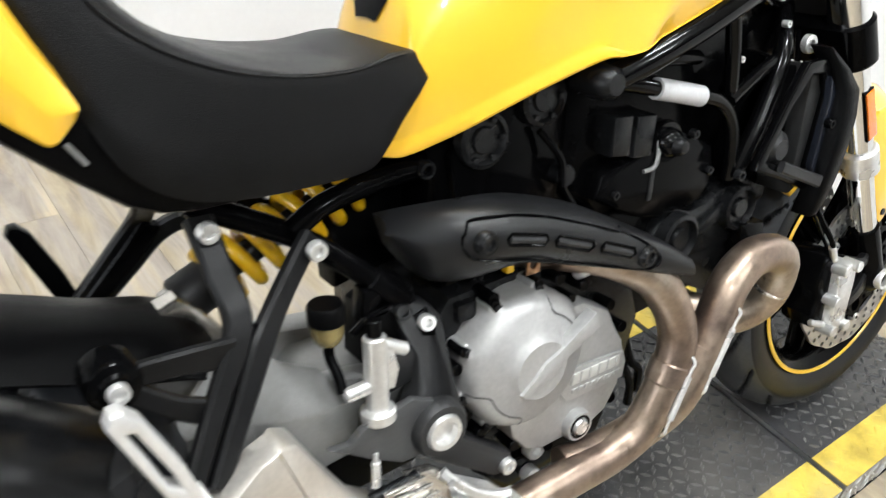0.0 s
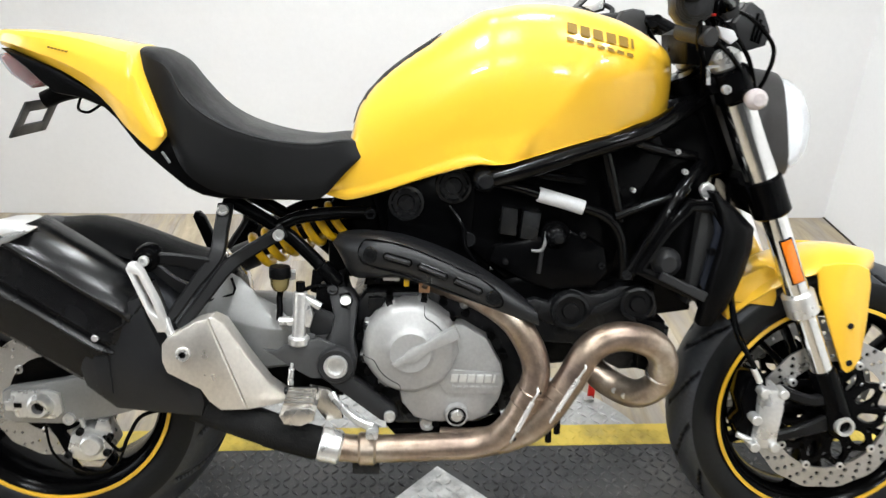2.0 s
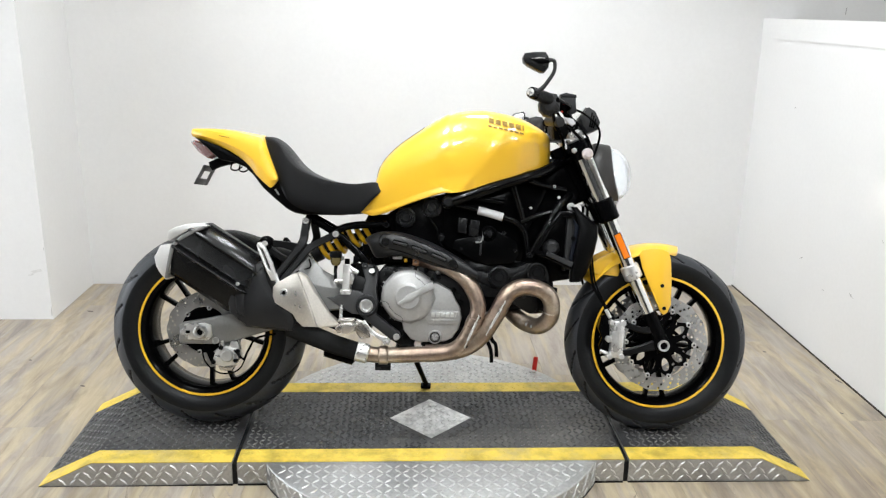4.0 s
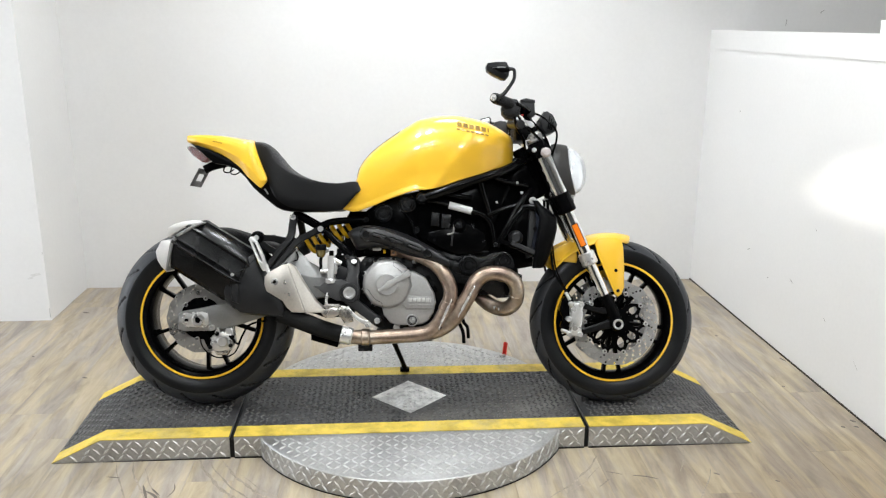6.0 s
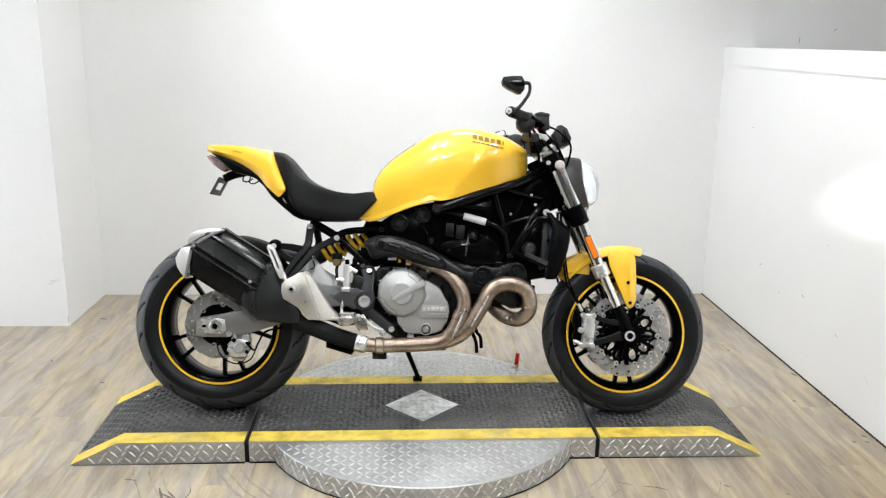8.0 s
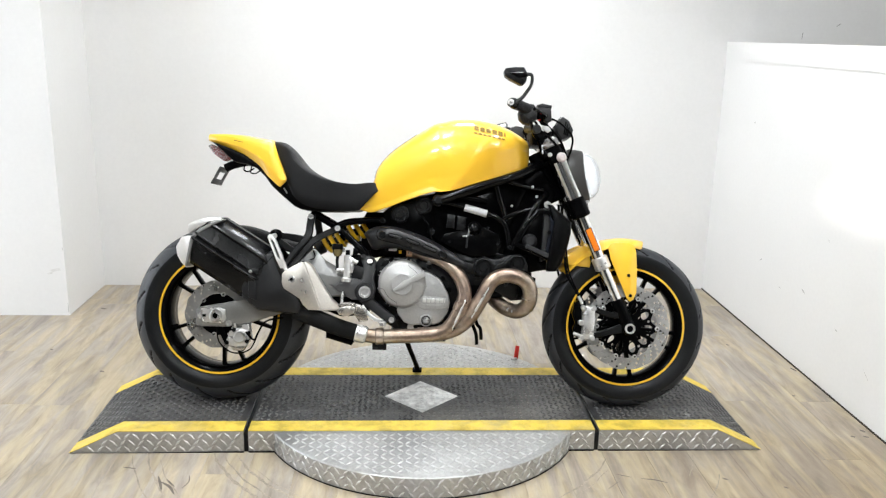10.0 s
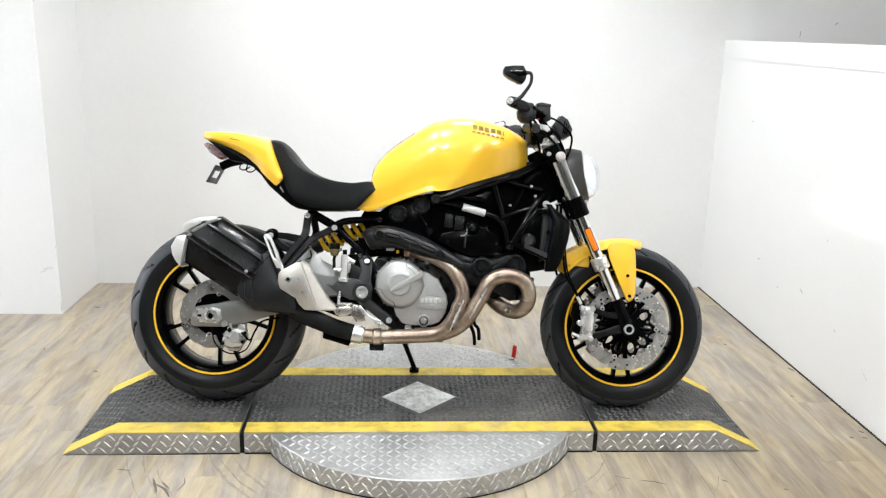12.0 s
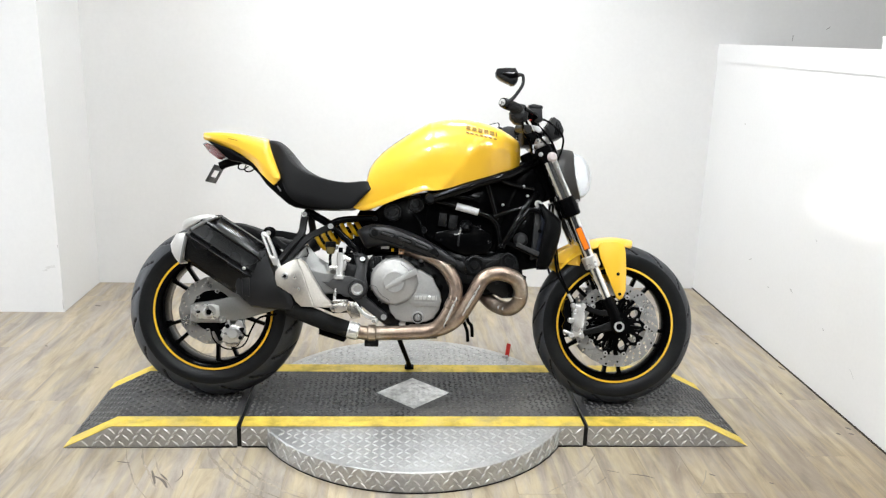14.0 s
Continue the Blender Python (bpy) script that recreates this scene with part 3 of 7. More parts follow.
def deck_z(x):
    return DECK if abs(x) <= KNEE else max(DECK * (TOE - abs(x)) / (TOE - KNEE), 0.0)


def deck_piece(name, x0, x1, label):
    """A length of the deck: steel body with flush skirts, dark tread top, yellow edge bands."""
    thing = tagged(new(name), label, "ramp", "turntable deck sections")
    xs = sorted({x0, x1, *(x for x in (-KNEE, KNEE) if x0 < x < x1)})
    body = bmesh.new()
    skin(body, [[(x, -HALF_D, 0.0), (x, -HALF_D, deck_z(x) - 0.002 + 1e-4), (x, HALF_D, deck_z(x) - 0.002 + 1e-4), (x, HALF_D, 0.0)] for x in xs])
    bmesh.ops.remove_doubles(body, verts=body.verts, dist=2e-4)
    part("body", body, STEEL, thing, "bare steel tread-plate skirt")

    # black strip along the skirt's foot stands in for its contact shadow
    gap_line = bmesh.new()
    skin(gap_line, [[(x, -HALF_D - 0.003, 0.0), (x, -HALF_D - 0.003, min(0.005, deck_z(x) - 0.002)), (x, -HALF_D + 0.004, min(0.005, deck_z(x) - 0.002)), (x, -HALF_D + 0.004, 0.0)] for x in (x0, x1)])
    part("shadow_gap_strip", gap_line, RUBBER, thing, "black strip standing in for the shadow gap under the skirt")

    def strip(y0, y1, lift):
        bm = bmesh.new()
        skin(bm, [[(x, y0, deck_z(x) - 0.0018), (x, y0, deck_z(x) + lift), (x, y1, deck_z(x) + lift), (x, y1, deck_z(x) - 0.0018)] for x in xs])
        return bm

    band = 0.074
    part("tread_mat", strip(-HALF_D + band, HALF_D - band, 0.0), MATBLACK, thing, "dark grey raised-tread walking surface")
    part("edge_band", strip(-HALF_D, -HALF_D + band, 0.0006), TAPE, thing, "worn yellow safety band")
    part("edge_band", strip(HALF_D - band, HALF_D, 0.0006), TAPE, thing, "worn yellow safety band")
    free = lambda x, y: x0 + 0.012 < x < x1 - 0.012 and not (abs(x) + abs(y) < 0.155)
    lozenges("raised_tread", lambda x, y: free(x, y) and abs(y) < HALF_D - band - 0.006, 0.0030, 0.021, (0.0115, 0.0042), TREADTOP, thing, deck_z)
    lozenges("band_tread", lambda x, y: free(x, y) and HALF_D - band + 0.006 < abs(y) < HALF_D - 0.008, 0.0014, 0.021, (0.0115, 0.0042), TAPE, thing, deck_z)
    spots = []
    for row in range(3):
        z = 0.014 + 0.024 * row
        x = x0 + 0.012 + 0.0155 * (row % 2)
        while x < x1 - 0.01:
            if deck_z(x) > z + 0.013:
                spots.append((Vector((x, -HALF_D, z)), Vector((1, 0, 0)), Vector((0, -1, 0))))
            x += 0.031
    wall_lozenges("skirt_tread", spots, TREADSTEEL, thing)
    return thing


INLAY = worn_mat("scratched_inlay_steel", (0.72, 0.72, 0.71), (0.42, 0.42, 0.42), 0.4, 14.0, 0.50, 0.62, 320.0, 0.72, 0.6)
GAP = 0.008
deck_mid = deck_piece("deck_section", -HALF_MID + GAP, HALF_MID - GAP, "middle deck section with a bright steel diamond inlay")
bm2_inlay = bmesh.new()
d = 0.139
skin(bm2_inlay, [[(d, 0, z), (0, d, z), (-d, 0, z), (0, -d, z)] for z in (DECK - 0.002, DECK + 0.0012)])
for side in (-1, 1):
    part("joint_seal", box((2 * GAP + 0.002, 2 * HALF_D - 0.012, DECK - 0.012), (side * HALF_MID, 0, (DECK - 0.012) / 2)), RUBBER, deck_mid, "black joint between deck sections")
part("diamond_inlay", bm2_inlay, INLAY, deck_mid, "bare steel diamond with worn tread")
lozenges("inlay_tread", lambda x, y: abs(x) + abs(y) < 0.122, 0.0024, 0.021, (0.0115, 0.0042), INLAY, deck_mid, lambda x: DECK + 0.0012)
deck_piece("ramp_section", HALF_MID + GAP, TOE, "front ramp section sloping to the floor, yellow-edged dark tread")
deck_piece("ramp_section", -TOE, -HALF_MID - GAP, "rear ramp section sloping to the floor, yellow-edged dark tread")


# ---- the motorcycle ----
bike = tagged(new("motorcycle"), "yellow and black naked sport motorcycle leaning on its side stand", "motorcycle")
bike.matrix_world = pose(0.0012, -0.0427, DECK + 0.0012, 0, 0, -2.5) @ pose(0, 0, 0, -13.5, 0, 0) @ Matrix.Scale(1.007, 4)


def lerp(table, x):
    """Straight-line reading of a table of rows sorted by their first number."""
    if x <= table[0][0]:
        return table[0][1:]
    for a, b in zip(table, table[1:]):
        if x <= b[0]:
            f = (x - a[0]) / (b[0] - a[0])
            return tuple(p + (q - p) * f for p, q in zip(a[1:], b[1:]))
    return table[-1][1:]


def soft_table(table, n=6):
    """The same table, rounded by a curve through its rows."""
    rows = []
    for a in range(1, len(table[0])):
        rows.append(curve([(r[0], r[a], 0) for r in table], n))
    return [(rows[0][i].x, *(r[i].y for r in rows)) for i in range(len(rows[0]))]


def shear(bm, k=0.145, u0=-0.149):
    """Leans a flat part outwards towards the front."""
    for v in bm.verts:
        v.co.y -= k * (v.co.x - u0)
    return bm


# -- wheels --
def wheel(name, u, w, radius, half, bead, spokes, phase, disc_r, disc_s, label):
    """A black cast wheel with a yellow rim stripe, its tyre and discs, round the axle at (u, w)."""
    c = S(u, w, 0)
    hub = part(name, lathe([(0.0, -0.06), (0.022, -0.06), (0.030, -0.055), (0.034, -0.03), (0.030, 0.0), (0.034, 0.03), (0.030, 0.055), (0.0, 0.06)], c, "Y", 32), SATIN, bike, label)
    crown = []
    rim_r = 0.2165
    for k in range(-22, 23):
        a = k / 22 * radians(78)
        crown.append((radius - half * 0.80 * (1 - math.cos(a)) * 1.02, half * math.sin(a) / math.sin(radians(78))))
    low = crown[0][0]
    prof = [(rim_r - 0.012, -bead + 0.006), (rim_r + 0.003, -bead - 0.003)]
    prof += [(rim_r + (low - rim_r) * 0.5, -half * 0.985)] + crown + [(rim_r + (low - rim_r) * 0.5, half * 0.985)]
    prof += [(rim_r + 0.003, bead + 0.003), (rim_r - 0.012, bead - 0.006)]
    segs = 420
    bm = lathe(prof, c, "Y", segs, closed=False)
    # curved sipes across the tread, sunk into the rubber
    sunk = set()
    bm.verts.ensure_lookup_table()
    bm.verts.index_update()
    for v in bm.verts:
        d = v.co - c
        rr = math.hypot(d.x, d.z)
        if rr > low + 0.004:
            side = abs(d.y) / half
            ang = math.atan2(d.z, d.x) + 0.34 * side * side + (0.12 if d.y > 0 else 0)
            f = (ang / (2 * math.pi) * 16) % 1.0
            if f < 0.11 and 0.16 < side < 0.94:
                lean = math.asin(side * math.sin(radians(78)))
                q = (rr - 0.0055 * math.cos(lean)) / rr
                v.co = Vector((c.x + d.x * q, v.co.y - math.copysign(0.0055 * math.sin(lean), d.y), c.z + d.z * q))
                sunk.add(v.index)
    tyre = part("tyre", bm, RUBBER, hub, "black road tyre with curved grooves", 50)
    tyre.data.materials.append(TREADRUBBER)
    # sunk faces stay in the darker rubber, which paints in the grooves' shade
    for f in tyre.data.polygons:
        if math.hypot(f.center.x - c.x, f.center.z - c.z) > low + 0.006 and sum(i in sunk for i in f.vertices) < 2:
            f.material_index = 1
    b = bead
    part("rim", lathe([(rim_r, -b), (rim_r + 0.003, -b - 0.004), (rim_r - 0.004, -b - 0.007), (rim_r - 0.016, -b - 0.001), (rim_r - 0.026, -b + 0.012),
                       (rim_r - 0.030, 0), (rim_r - 0.026, b - 0.012), (rim_r - 0.016, b + 0.001), (rim_r - 0.004, b + 0.007), (rim_r + 0.003, b + 0.004), (rim_r, b)], c, "Y", 96), SATIN, hub)
    for side in (-1, 1):
        part("rim_stripe", lathe([(rim_r + 0.0015, side * (b + 0.0065)), (rim_r + 0.0005, side * (b + 0.0082)), (rim_r - 0.0055, side * (b + 0.0082)), (rim_r - 0.0065, side * (b + 0.006))], c, "Y", 96), YELLOW, hub, "yellow rim stripe")
    for k in range(5):
        for off in spokes:
            a0 = radians(phase + 72 * k + off * 0.35)
            a1 = radians(phase + 72 * k + off)
            p0 = c + Vector((0.03 * math.cos(a0), 0, 0.03 * math.sin(a0)))
            p1 = c + Vector((0.200 * math.cos(a1), 0, 0.200 * math.sin(a1)))
            d = (p1 - p0).normalized()
            side = Vector((-d.z, 0, d.x))
            rings = []
            for f, hw, ht in ((0, 0.009, 0.026), (0.5, 0.0070, 0.018), (0.92, 0.0068, 0.016), (1.0, 0.011, 0.022)):
                p = p0.lerp(p1, f)
                rings.append([p + side * hw * x + Vector((0, ht * y, 0)) for x, y in ((-1, -0.6), (-0.6, -1), (0.6, -1), (1, -0.6), (1, 0.6), (0.6, 1), (-0.6, 1), (-1, 0.6))])
            part("spoke", skin(bmesh.new(), rings), SATIN, hub)
    for s in disc_s:
        holes = []
        inner = disc_r * (0.73 if disc_r > 0.14 else 0.62)
        n_holes = 28 if disc_r > 0.14 else 18
        for k in range(n_holes):
            for q, rr in enumerate((0.955, 0.880, 0.805)):
                a = 2 * math.pi * (k + q * 0.30) / n_holes
                holes.append(ring_pts(u + disc_r * rr * math.cos(a), w + disc_r * rr * math.sin(a), 0.0048 if disc_r > 0.14 else 0.0030, 6))
        outer = [(u + (disc_r + 0.0016 * math.cos(14 * a)) * math.cos(a), w + (disc_r + 0.0016 * math.cos(14 * a)) * math.sin(a)) for a in (2 * math.pi * k / 112 for k in range(112))]
        disc = part("brake_disc", plate(outer, s - 0.0025, s + 0.0025, 0, [ring_pts(u, w, inner, 56)] + holes), DISC, hub, "drilled steel brake disc")
        count = 10 if disc_r > 0.14 else 6
        turn = radians(-2 if disc_r > 0.14 else 18)
        seat_r = inner - 0.002
        if disc_r > 0.14:
            # a lobed spider with a long window between each two lobes
            edge = [(u + q * math.cos(a), w + q * math.sin(a)) for a, q in ((turn + 2 * math.pi * k / 120, seat_r - 0.010 + 0.010 * math.cos(10 * 2 * math.pi * k / 120)) for k in range(120))]
            windows = [ring_pts(u, w, 0.030, 24)]
            for k in range(count):
                a = turn + 2 * math.pi * k / count
                ca, sa = math.cos(a), math.sin(a)
                oval = [(0.0725 + 0.0225 * math.cos(q), (0.0125 + 0.0025 * math.cos(q)) * math.sin(q)) for q in (2 * math.pi * j / 14 for j in range(14))]
                windows.append([(u + x * ca - y * sa, w + x * sa + y * ca) for x, y in oval])
                windows.append(ring_pts(u + 0.082 * math.cos(a + math.pi / count), w + 0.082 * math.sin(a + math.pi / count), 0.0055, 8))
            arms = plate(edge, s - 0.004, s + 0.004, 0, windows)
        else:
            arms = lathe([(0.030, -s - 0.004), (0.070, -s - 0.004), (0.070, -s + 0.004), (0.030, -s + 0.004)], c, "Y", 32, closed=True)
            lathe([(0.060, -s - 0.003), (inner - 0.001, -s - 0.003), (inner - 0.001, -s + 0.003), (0.060, -s + 0.003)], c, "Y", 48, closed=True, bm=arms)
        part("disc_carrier", arms, SATIN, hub, "black disc carrier")
        for k in range(count):
            a = turn + 2 * math.pi * k / count
            bu, bw = u + seat_r * math.cos(a), w + seat_r * math.sin(a)
            part("disc_button", rod(S(bu, bw, s - 0.006), S(bu, bw, s + 0.007), 0.0082, 14), ALLOY, hub)
            part("button_hole", rod(S(bu, bw, s + 0.004 * (1 if s > 0 else -1)), S(bu, bw, s + 0.0074 * (1 if s > 0 else -1)), 0.0036, 8), SATIN, hub)
    part("wheel_valve", rod(c + Vector((-0.19, -0.01, -0.055)), c + Vector((-0.165, -0.02, -0.048)), 0.004, 8), SATIN, hub)
    return hub


RU, RW, FU, FW = -0.738, 0.318, 0.741, 0.297
wheel("rear_wheel", RU, RW, 0.319, 0.088, 0.070, (-11, 11), 210, 0.122, (0.078,), "rear wheel, five pairs of thin black spokes")
wheel("front_wheel", FU, FW, 0.300, 0.059, 0.045, (-9, 9), 55, 0.154, (0.072, -0.072), "front wheel, five pairs of thin black spokes")


# -- fuel tank --
TANK = soft_table([  # u, bottom, top, half width, belly height share
    (-0.236, 0.705, 0.712, 0.072, 0.5), (-0.205, 0.697, 0.770, 0.077, 0.5), (-0.190, 0.698, 0.822, 0.080, 0.5), (-0.174, 0.702, 0.868, 0.084, 0.45),
    (-0.128, 0.718, 0.920, 0.098, 0.42), (-0.06, 0.745, 0.970, 0.116, 0.40), (0.022, 0.771, 1.023, 0.132, 0.42), (0.058, 0.773, 1.034, 0.137, 0.43), (0.105, 0.782, 1.043, 0.143, 0.45),
    (0.175, 0.806, 1.043, 0.149, 0.46), (0.255, 0.831, 1.027, 0.144, 0.48), (0.298, 0.847, 1.011, 0.130, 0.5), (0.320, 0.853, 1.000, 0.118, 0.5), (0.340, 0.860, 0.989, 0.101, 0.5), (0.357, 0.866, 0.978, 0.078, 0.5), (0.369, 0.872, 0.968, 0.052, 0.5), (0.3755, 0.882, 0.955, 0.030, 0.5)], 10)


def tank_ring(u, w0, w1, h, belly):
    wb = w0 + (w1 - w0) * belly
    ring = []
    lip = min(0.014, (w1 - w0) * 0.2) * max(0.12, min(1.0, (0.075 - u) / 0.06))
    half_side = [(0.0, w0 + 0.004), (h * 0.80, w0 + 0.002), (h * 0.925, w0), (h * 0.945, w0 + lip * 0.25), (h * 0.948, w0 + lip), (h * 0.937, w0 + lip * 1.3)]
    for k in range(1, 11):
        f = k / 11
        half_side.append((h * (0.937 + 0.063 * math.sin(f * math.pi / 2)), w0 + lip * 1.3 + (wb - w0 - lip * 1.3) * f))
    for k in range(0, 19):
        a = k / 18 * math.pi / 2
        half_side.append((h * max(math.cos(a), 0.0) ** 0.72, wb + (w1 - wb) * math.sin(a) ** 0.92))
    for s, w in half_side:
        # faceted shoulder: a shallow hollow behind the slanting crease of the front flank, and before it a flat face that tucks in below the ridge
        f = max(0.0, min(1.0, ((0.208 - (0.935 - w) * 0.60) - u) / 0.035))
        f = f * f * (3 - 2 * f)
        deep = 0.0075 * f * max(0.0, min(1.0, (w - w0) / 0.05)) * max(0.0, min(1.0, (w1 - w) / 0.05)) * max(0.0, min(1.0, (u + 0.17) / 0.2))
        below = max(0.0, min(1.0, (wb - w) / max(wb - w0, 0.001)))
        tuck = 0.014 * (1 - f) * below * max(0.0, min(1.0, (h - 0.04) / 0.08))
        ring.append((u, -(s - (deep + tuck) * (s > 0.03)), w))
    return ring + [(u, -y, w) for u, y, w in ring[-2:0:-1]]


tank = part("fuel_tank", skin(bmesh.new(), [tank_ring(*r) for r in TANK]), YELLOW, bike, "glossy yellow sculpted fuel tank", 30)


def tank_side(u, w):
    """How far the tank's flank stands out at (u, w)."""
    w0, w1, h, belly = lerp(TANK, u)
    ring = [p for p in tank_ring(u, w0, w1, h, belly) if p[1] <= 0][3:]
    for a, b in zip(ring, ring[1:]):
        if a[2] <= w <= b[2] and b[2] > a[2]:
            return -(a[1] + (b[1] - a[1]) * (w - a[2]) / (b[2] - a[2]))
    return -ring[-1][1]


def on_tank(name, cells, lift, material, label=""):
    """Flat decal cells (u0, u1, w0, w1 in the tank's side view, slanted by the top line) laid on the flank."""
    bm = bmesh.new()
    for u0, u1, w0, w1 in cells:
        rows = []
        for f in (0, 0.25, 0.5, 0.75, 1):
            u = u0 + (u1 - u0) * f
            drop = -0.22 * (u - 0.2)
            rows.append([S(u, w + drop, tank_side(u, w + drop) + lift) for w in (w0, (w0 + w1) / 2, w1)])
        skin(bm, rows, closed_ring=False, caps=False)
    return part(name, bm, material, tank, label)


cells = []
x = 0.168
for k, wd in enumerate((0.016, 0.016, 0.016, 0.016, 0.016, 0.005)):
    cells += [(x, x + wd, 0.990, 1.006)]
    x += wd + 0.0052
for cell in cells:
    on_tank("mark_bar", [cell], 0.0036, LOGO, "dark brown bar of the maker's mark")
cells = [(0.166 + k * 0.0165, 0.166 + k * 0.0165 + 0.012, 0.976, 0.9815) for k in range(7)]
for cell in cells:
    on_tank("small_mark_bar", [cell], 0.0036, LOGO)
pad = bmesh.new()
rows = []
for u, half in ((-0.190, 0.020), (-0.182, 0.035), (-0.165, 0.044), (-0.135, 0.034), (-0.110, 0.046), (-0.080, 0.036), (-0.055, 0.040), (-0.035, 0.022)):
    w0, w1, h, belly = lerp(TANK, u)
    rows.append([(u - 0.002, y * half, w1 + 0.003 - (y * half / max(h, 0.01)) ** 2 * (w1 - w0) * 0.28) for y in (-1, -0.6, 0, 0.6, 1)])
skin(pad, rows, closed_ring=False, caps=False)
part("tank_pad", pad, PLASTIC, tank, "black rubber tank pad with scalloped edge")

# -- seat and tail --
SEAT = soft_table([  # u, low edge, ridge height, crown height, ridge half width, low half width
    (-0.572, 0.925, 0.940, 0.950, 0.045, 0.050), (-0.545, 0.915, 0.938, 0.950, 0.066, 0.075), (-0.520, 0.860, 0.930, 0.946, 0.080, 0.092), (-0.495, 0.795, 0.915, 0.930, 0.090, 0.104),
    (-0.470, 0.745, 0.872, 0.905, 0.098, 0.112), (-0.430, 0.716, 0.840, 0.857, 0.102, 0.112), (-0.380, 0.704, 0.817, 0.825, 0.104, 0.110), (-0.318, 0.700, 0.802, 0.805, 0.100, 0.106),
    (-0.262, 0.699, 0.797, 0.799, 0.092, 0.100), (-0.236, 0.706, 0.799, 0.801, 0.088, 0.096), (-0.205, 0.740, 0.803, 0.806, 0.083, 0.092), (-0.178, 0.768, 0.801, 0.805, 0.076, 0.088), (-0.163, 0.780, 0.792, 0.800, 0.062, 0.076)], 5)
rings = []
for u, low, ridge, crown, hr, hl in SEAT:
    half = [(0.0, low + 0.012), (hl * 0.8, low + 0.004), (hl * 0.97, low), (hl, low + (ridge - low) * 0.12)]
    half += [(hl + (hr - hl) * f ** 1.5, low + (ridge - low) * f) for f in (0.35, 0.55, 0.75, 0.88, 0.95)]
    half += [(hr * 0.98, ridge), (hr * 0.92, ridge + (crown - ridge) * 0.32), (hr * 0.75, ridge + (crown - ridge) * 0.62), (hr * 0.45, ridge + (crown - ridge) * 0.88), (0.0, crown)]
    ring = [(u, -s, w) for s, w in half]
    rings.append(ring + [(u, -y, w) for u, y, w in ring[-2:0:-1]])
part("seat", skin(bmesh.new(), rings), LEATHER, bike, "black vinyl stepped seat", 50)
for side in (-1, 1):
    seam = [(u, side * (hr * 1.0 + 0.001), ridge - 0.002) for u, low, ridge, crown, hr, hl in SEAT[10:-6:3]]
    part("seat_seam", tube(seam, 0.0012, 6, 3), LEATHER, bike)

TAIL = soft_table([  # u, low edge, top edge, half width
    (-0.800, 0.953, 0.966, 0.020), (-0.793, 0.945, 0.971, 0.040), (-0.762, 0.936, 0.972, 0.060), (-0.72, 0.921, 0.972, 0.077), (-0.671, 0.902, 0.969, 0.091), (-0.631, 0.879, 0.964, 0.100), (-0.596, 0.852, 0.958, 0.108),
    (-0.572, 0.824, 0.954, 0.113), (-0.553, 0.806, 0.948, 0.117), (-0.535, 0.790, 0.905, 0.120), (-0.520, 0.780, 0.868, 0.122), (-0.506, 0.792, 0.835, 0.123), (-0.499, 0.802, 0.815, 0.123)], 5)
rings = []
for u, low, top, h in TAIL:
    cut = 0.11 * max(0.0, min(1.0, (-0.560 - u) / 0.06))  # the chamfer along the lower edge fades out towards the seat
    half = [(0.0, low + 0.006), (h * (0.80 - cut), low + 0.003), (h * (0.93 - cut), low), (h * (0.955 - cut), low + (top - low) * 0.03), (h * (0.995 - cut * 0.1), low + (top - low) * 0.26), (h, low + (top - low) * 0.29), (h, low + (top - low) * 0.33), (h * 0.985, low + (top - low) * 0.55)]
    half += [(h * 0.95, low + (top - low) * 0.76), (h * 0.85, low + (top - low) * 0.91), (h * 0.6, top - (top - low) * 0.025), (h * 0.3, top), (0.0, top)]
    ring = [(u, -s, w) for s, w in half]
    rings.append(ring + [(u, -y, w) for u, y, w in ring[-2:0:-1]])
tail = part("tail_cowl", skin(bmesh.new(), rings), YELLOW, bike, "glossy yellow tail cowl", 30)
bm = bmesh.new()
for k in range(6):
    join(bm, box((0.004, 0.001, 0.003), S(-0.690 + 0.006 * k, 0.944 - 0.0012 * k, 0.089 + 0.001 * k), 0))
part("tail_mark", bm, LOGO, tail, "tiny dark marks")

UNDER = [(-0.585, 0.826), (-0.552, 0.782), (-0.512, 0.746), (-0.472, 0.713), (-0.446, 0.701), (-0.416, 0.696), (-0.30, 0.696), (-0.245, 0.706), (-0.30, 0.745), (-0.47, 0.80), (-0.55, 0.86)]
bm = plate(UNDER, -0.098, 0.098, 0.012)
part("under_seat_panel", bm, PLASTIC, bike, "black under-seat panel")
TAILUNDER = [(-0.775, 0.940), (-0.74, 0.928), (-0.70, 0.914), (-0.66, 0.893), (-0.62, 0.870), (-0.585, 0.842), (-0.565, 0.810), (-0.578, 0.815), (-0.61, 0.846), (-0.65, 0.862), (-0.69, 0.868), (-0.715, 0.888), (-0.735, 0.908)]
part("seat_lock", rod(S(-0.509, 0.777, 0.101), S(-0.497, 0.758, 0.099), 0.0025, 10), SWING, bike, "small grey seat lock")
part("tail_tray", plate(TAILUNDER, -0.078, 0.078, 0.006), PLASTIC, bike, "black plastic tail underside")
lamp = part("tail_lamp", plate([(-0.793, 0.926), (-0.780, 0.932), (-0.735, 0.913), (-0.710, 0.897), (-0.714, 0.884), (-0.738, 0.874), (-0.770, 0.896)], -0.060, 0.060, 0.005), LENS, bike, "clear wraparound tail lamp lens")
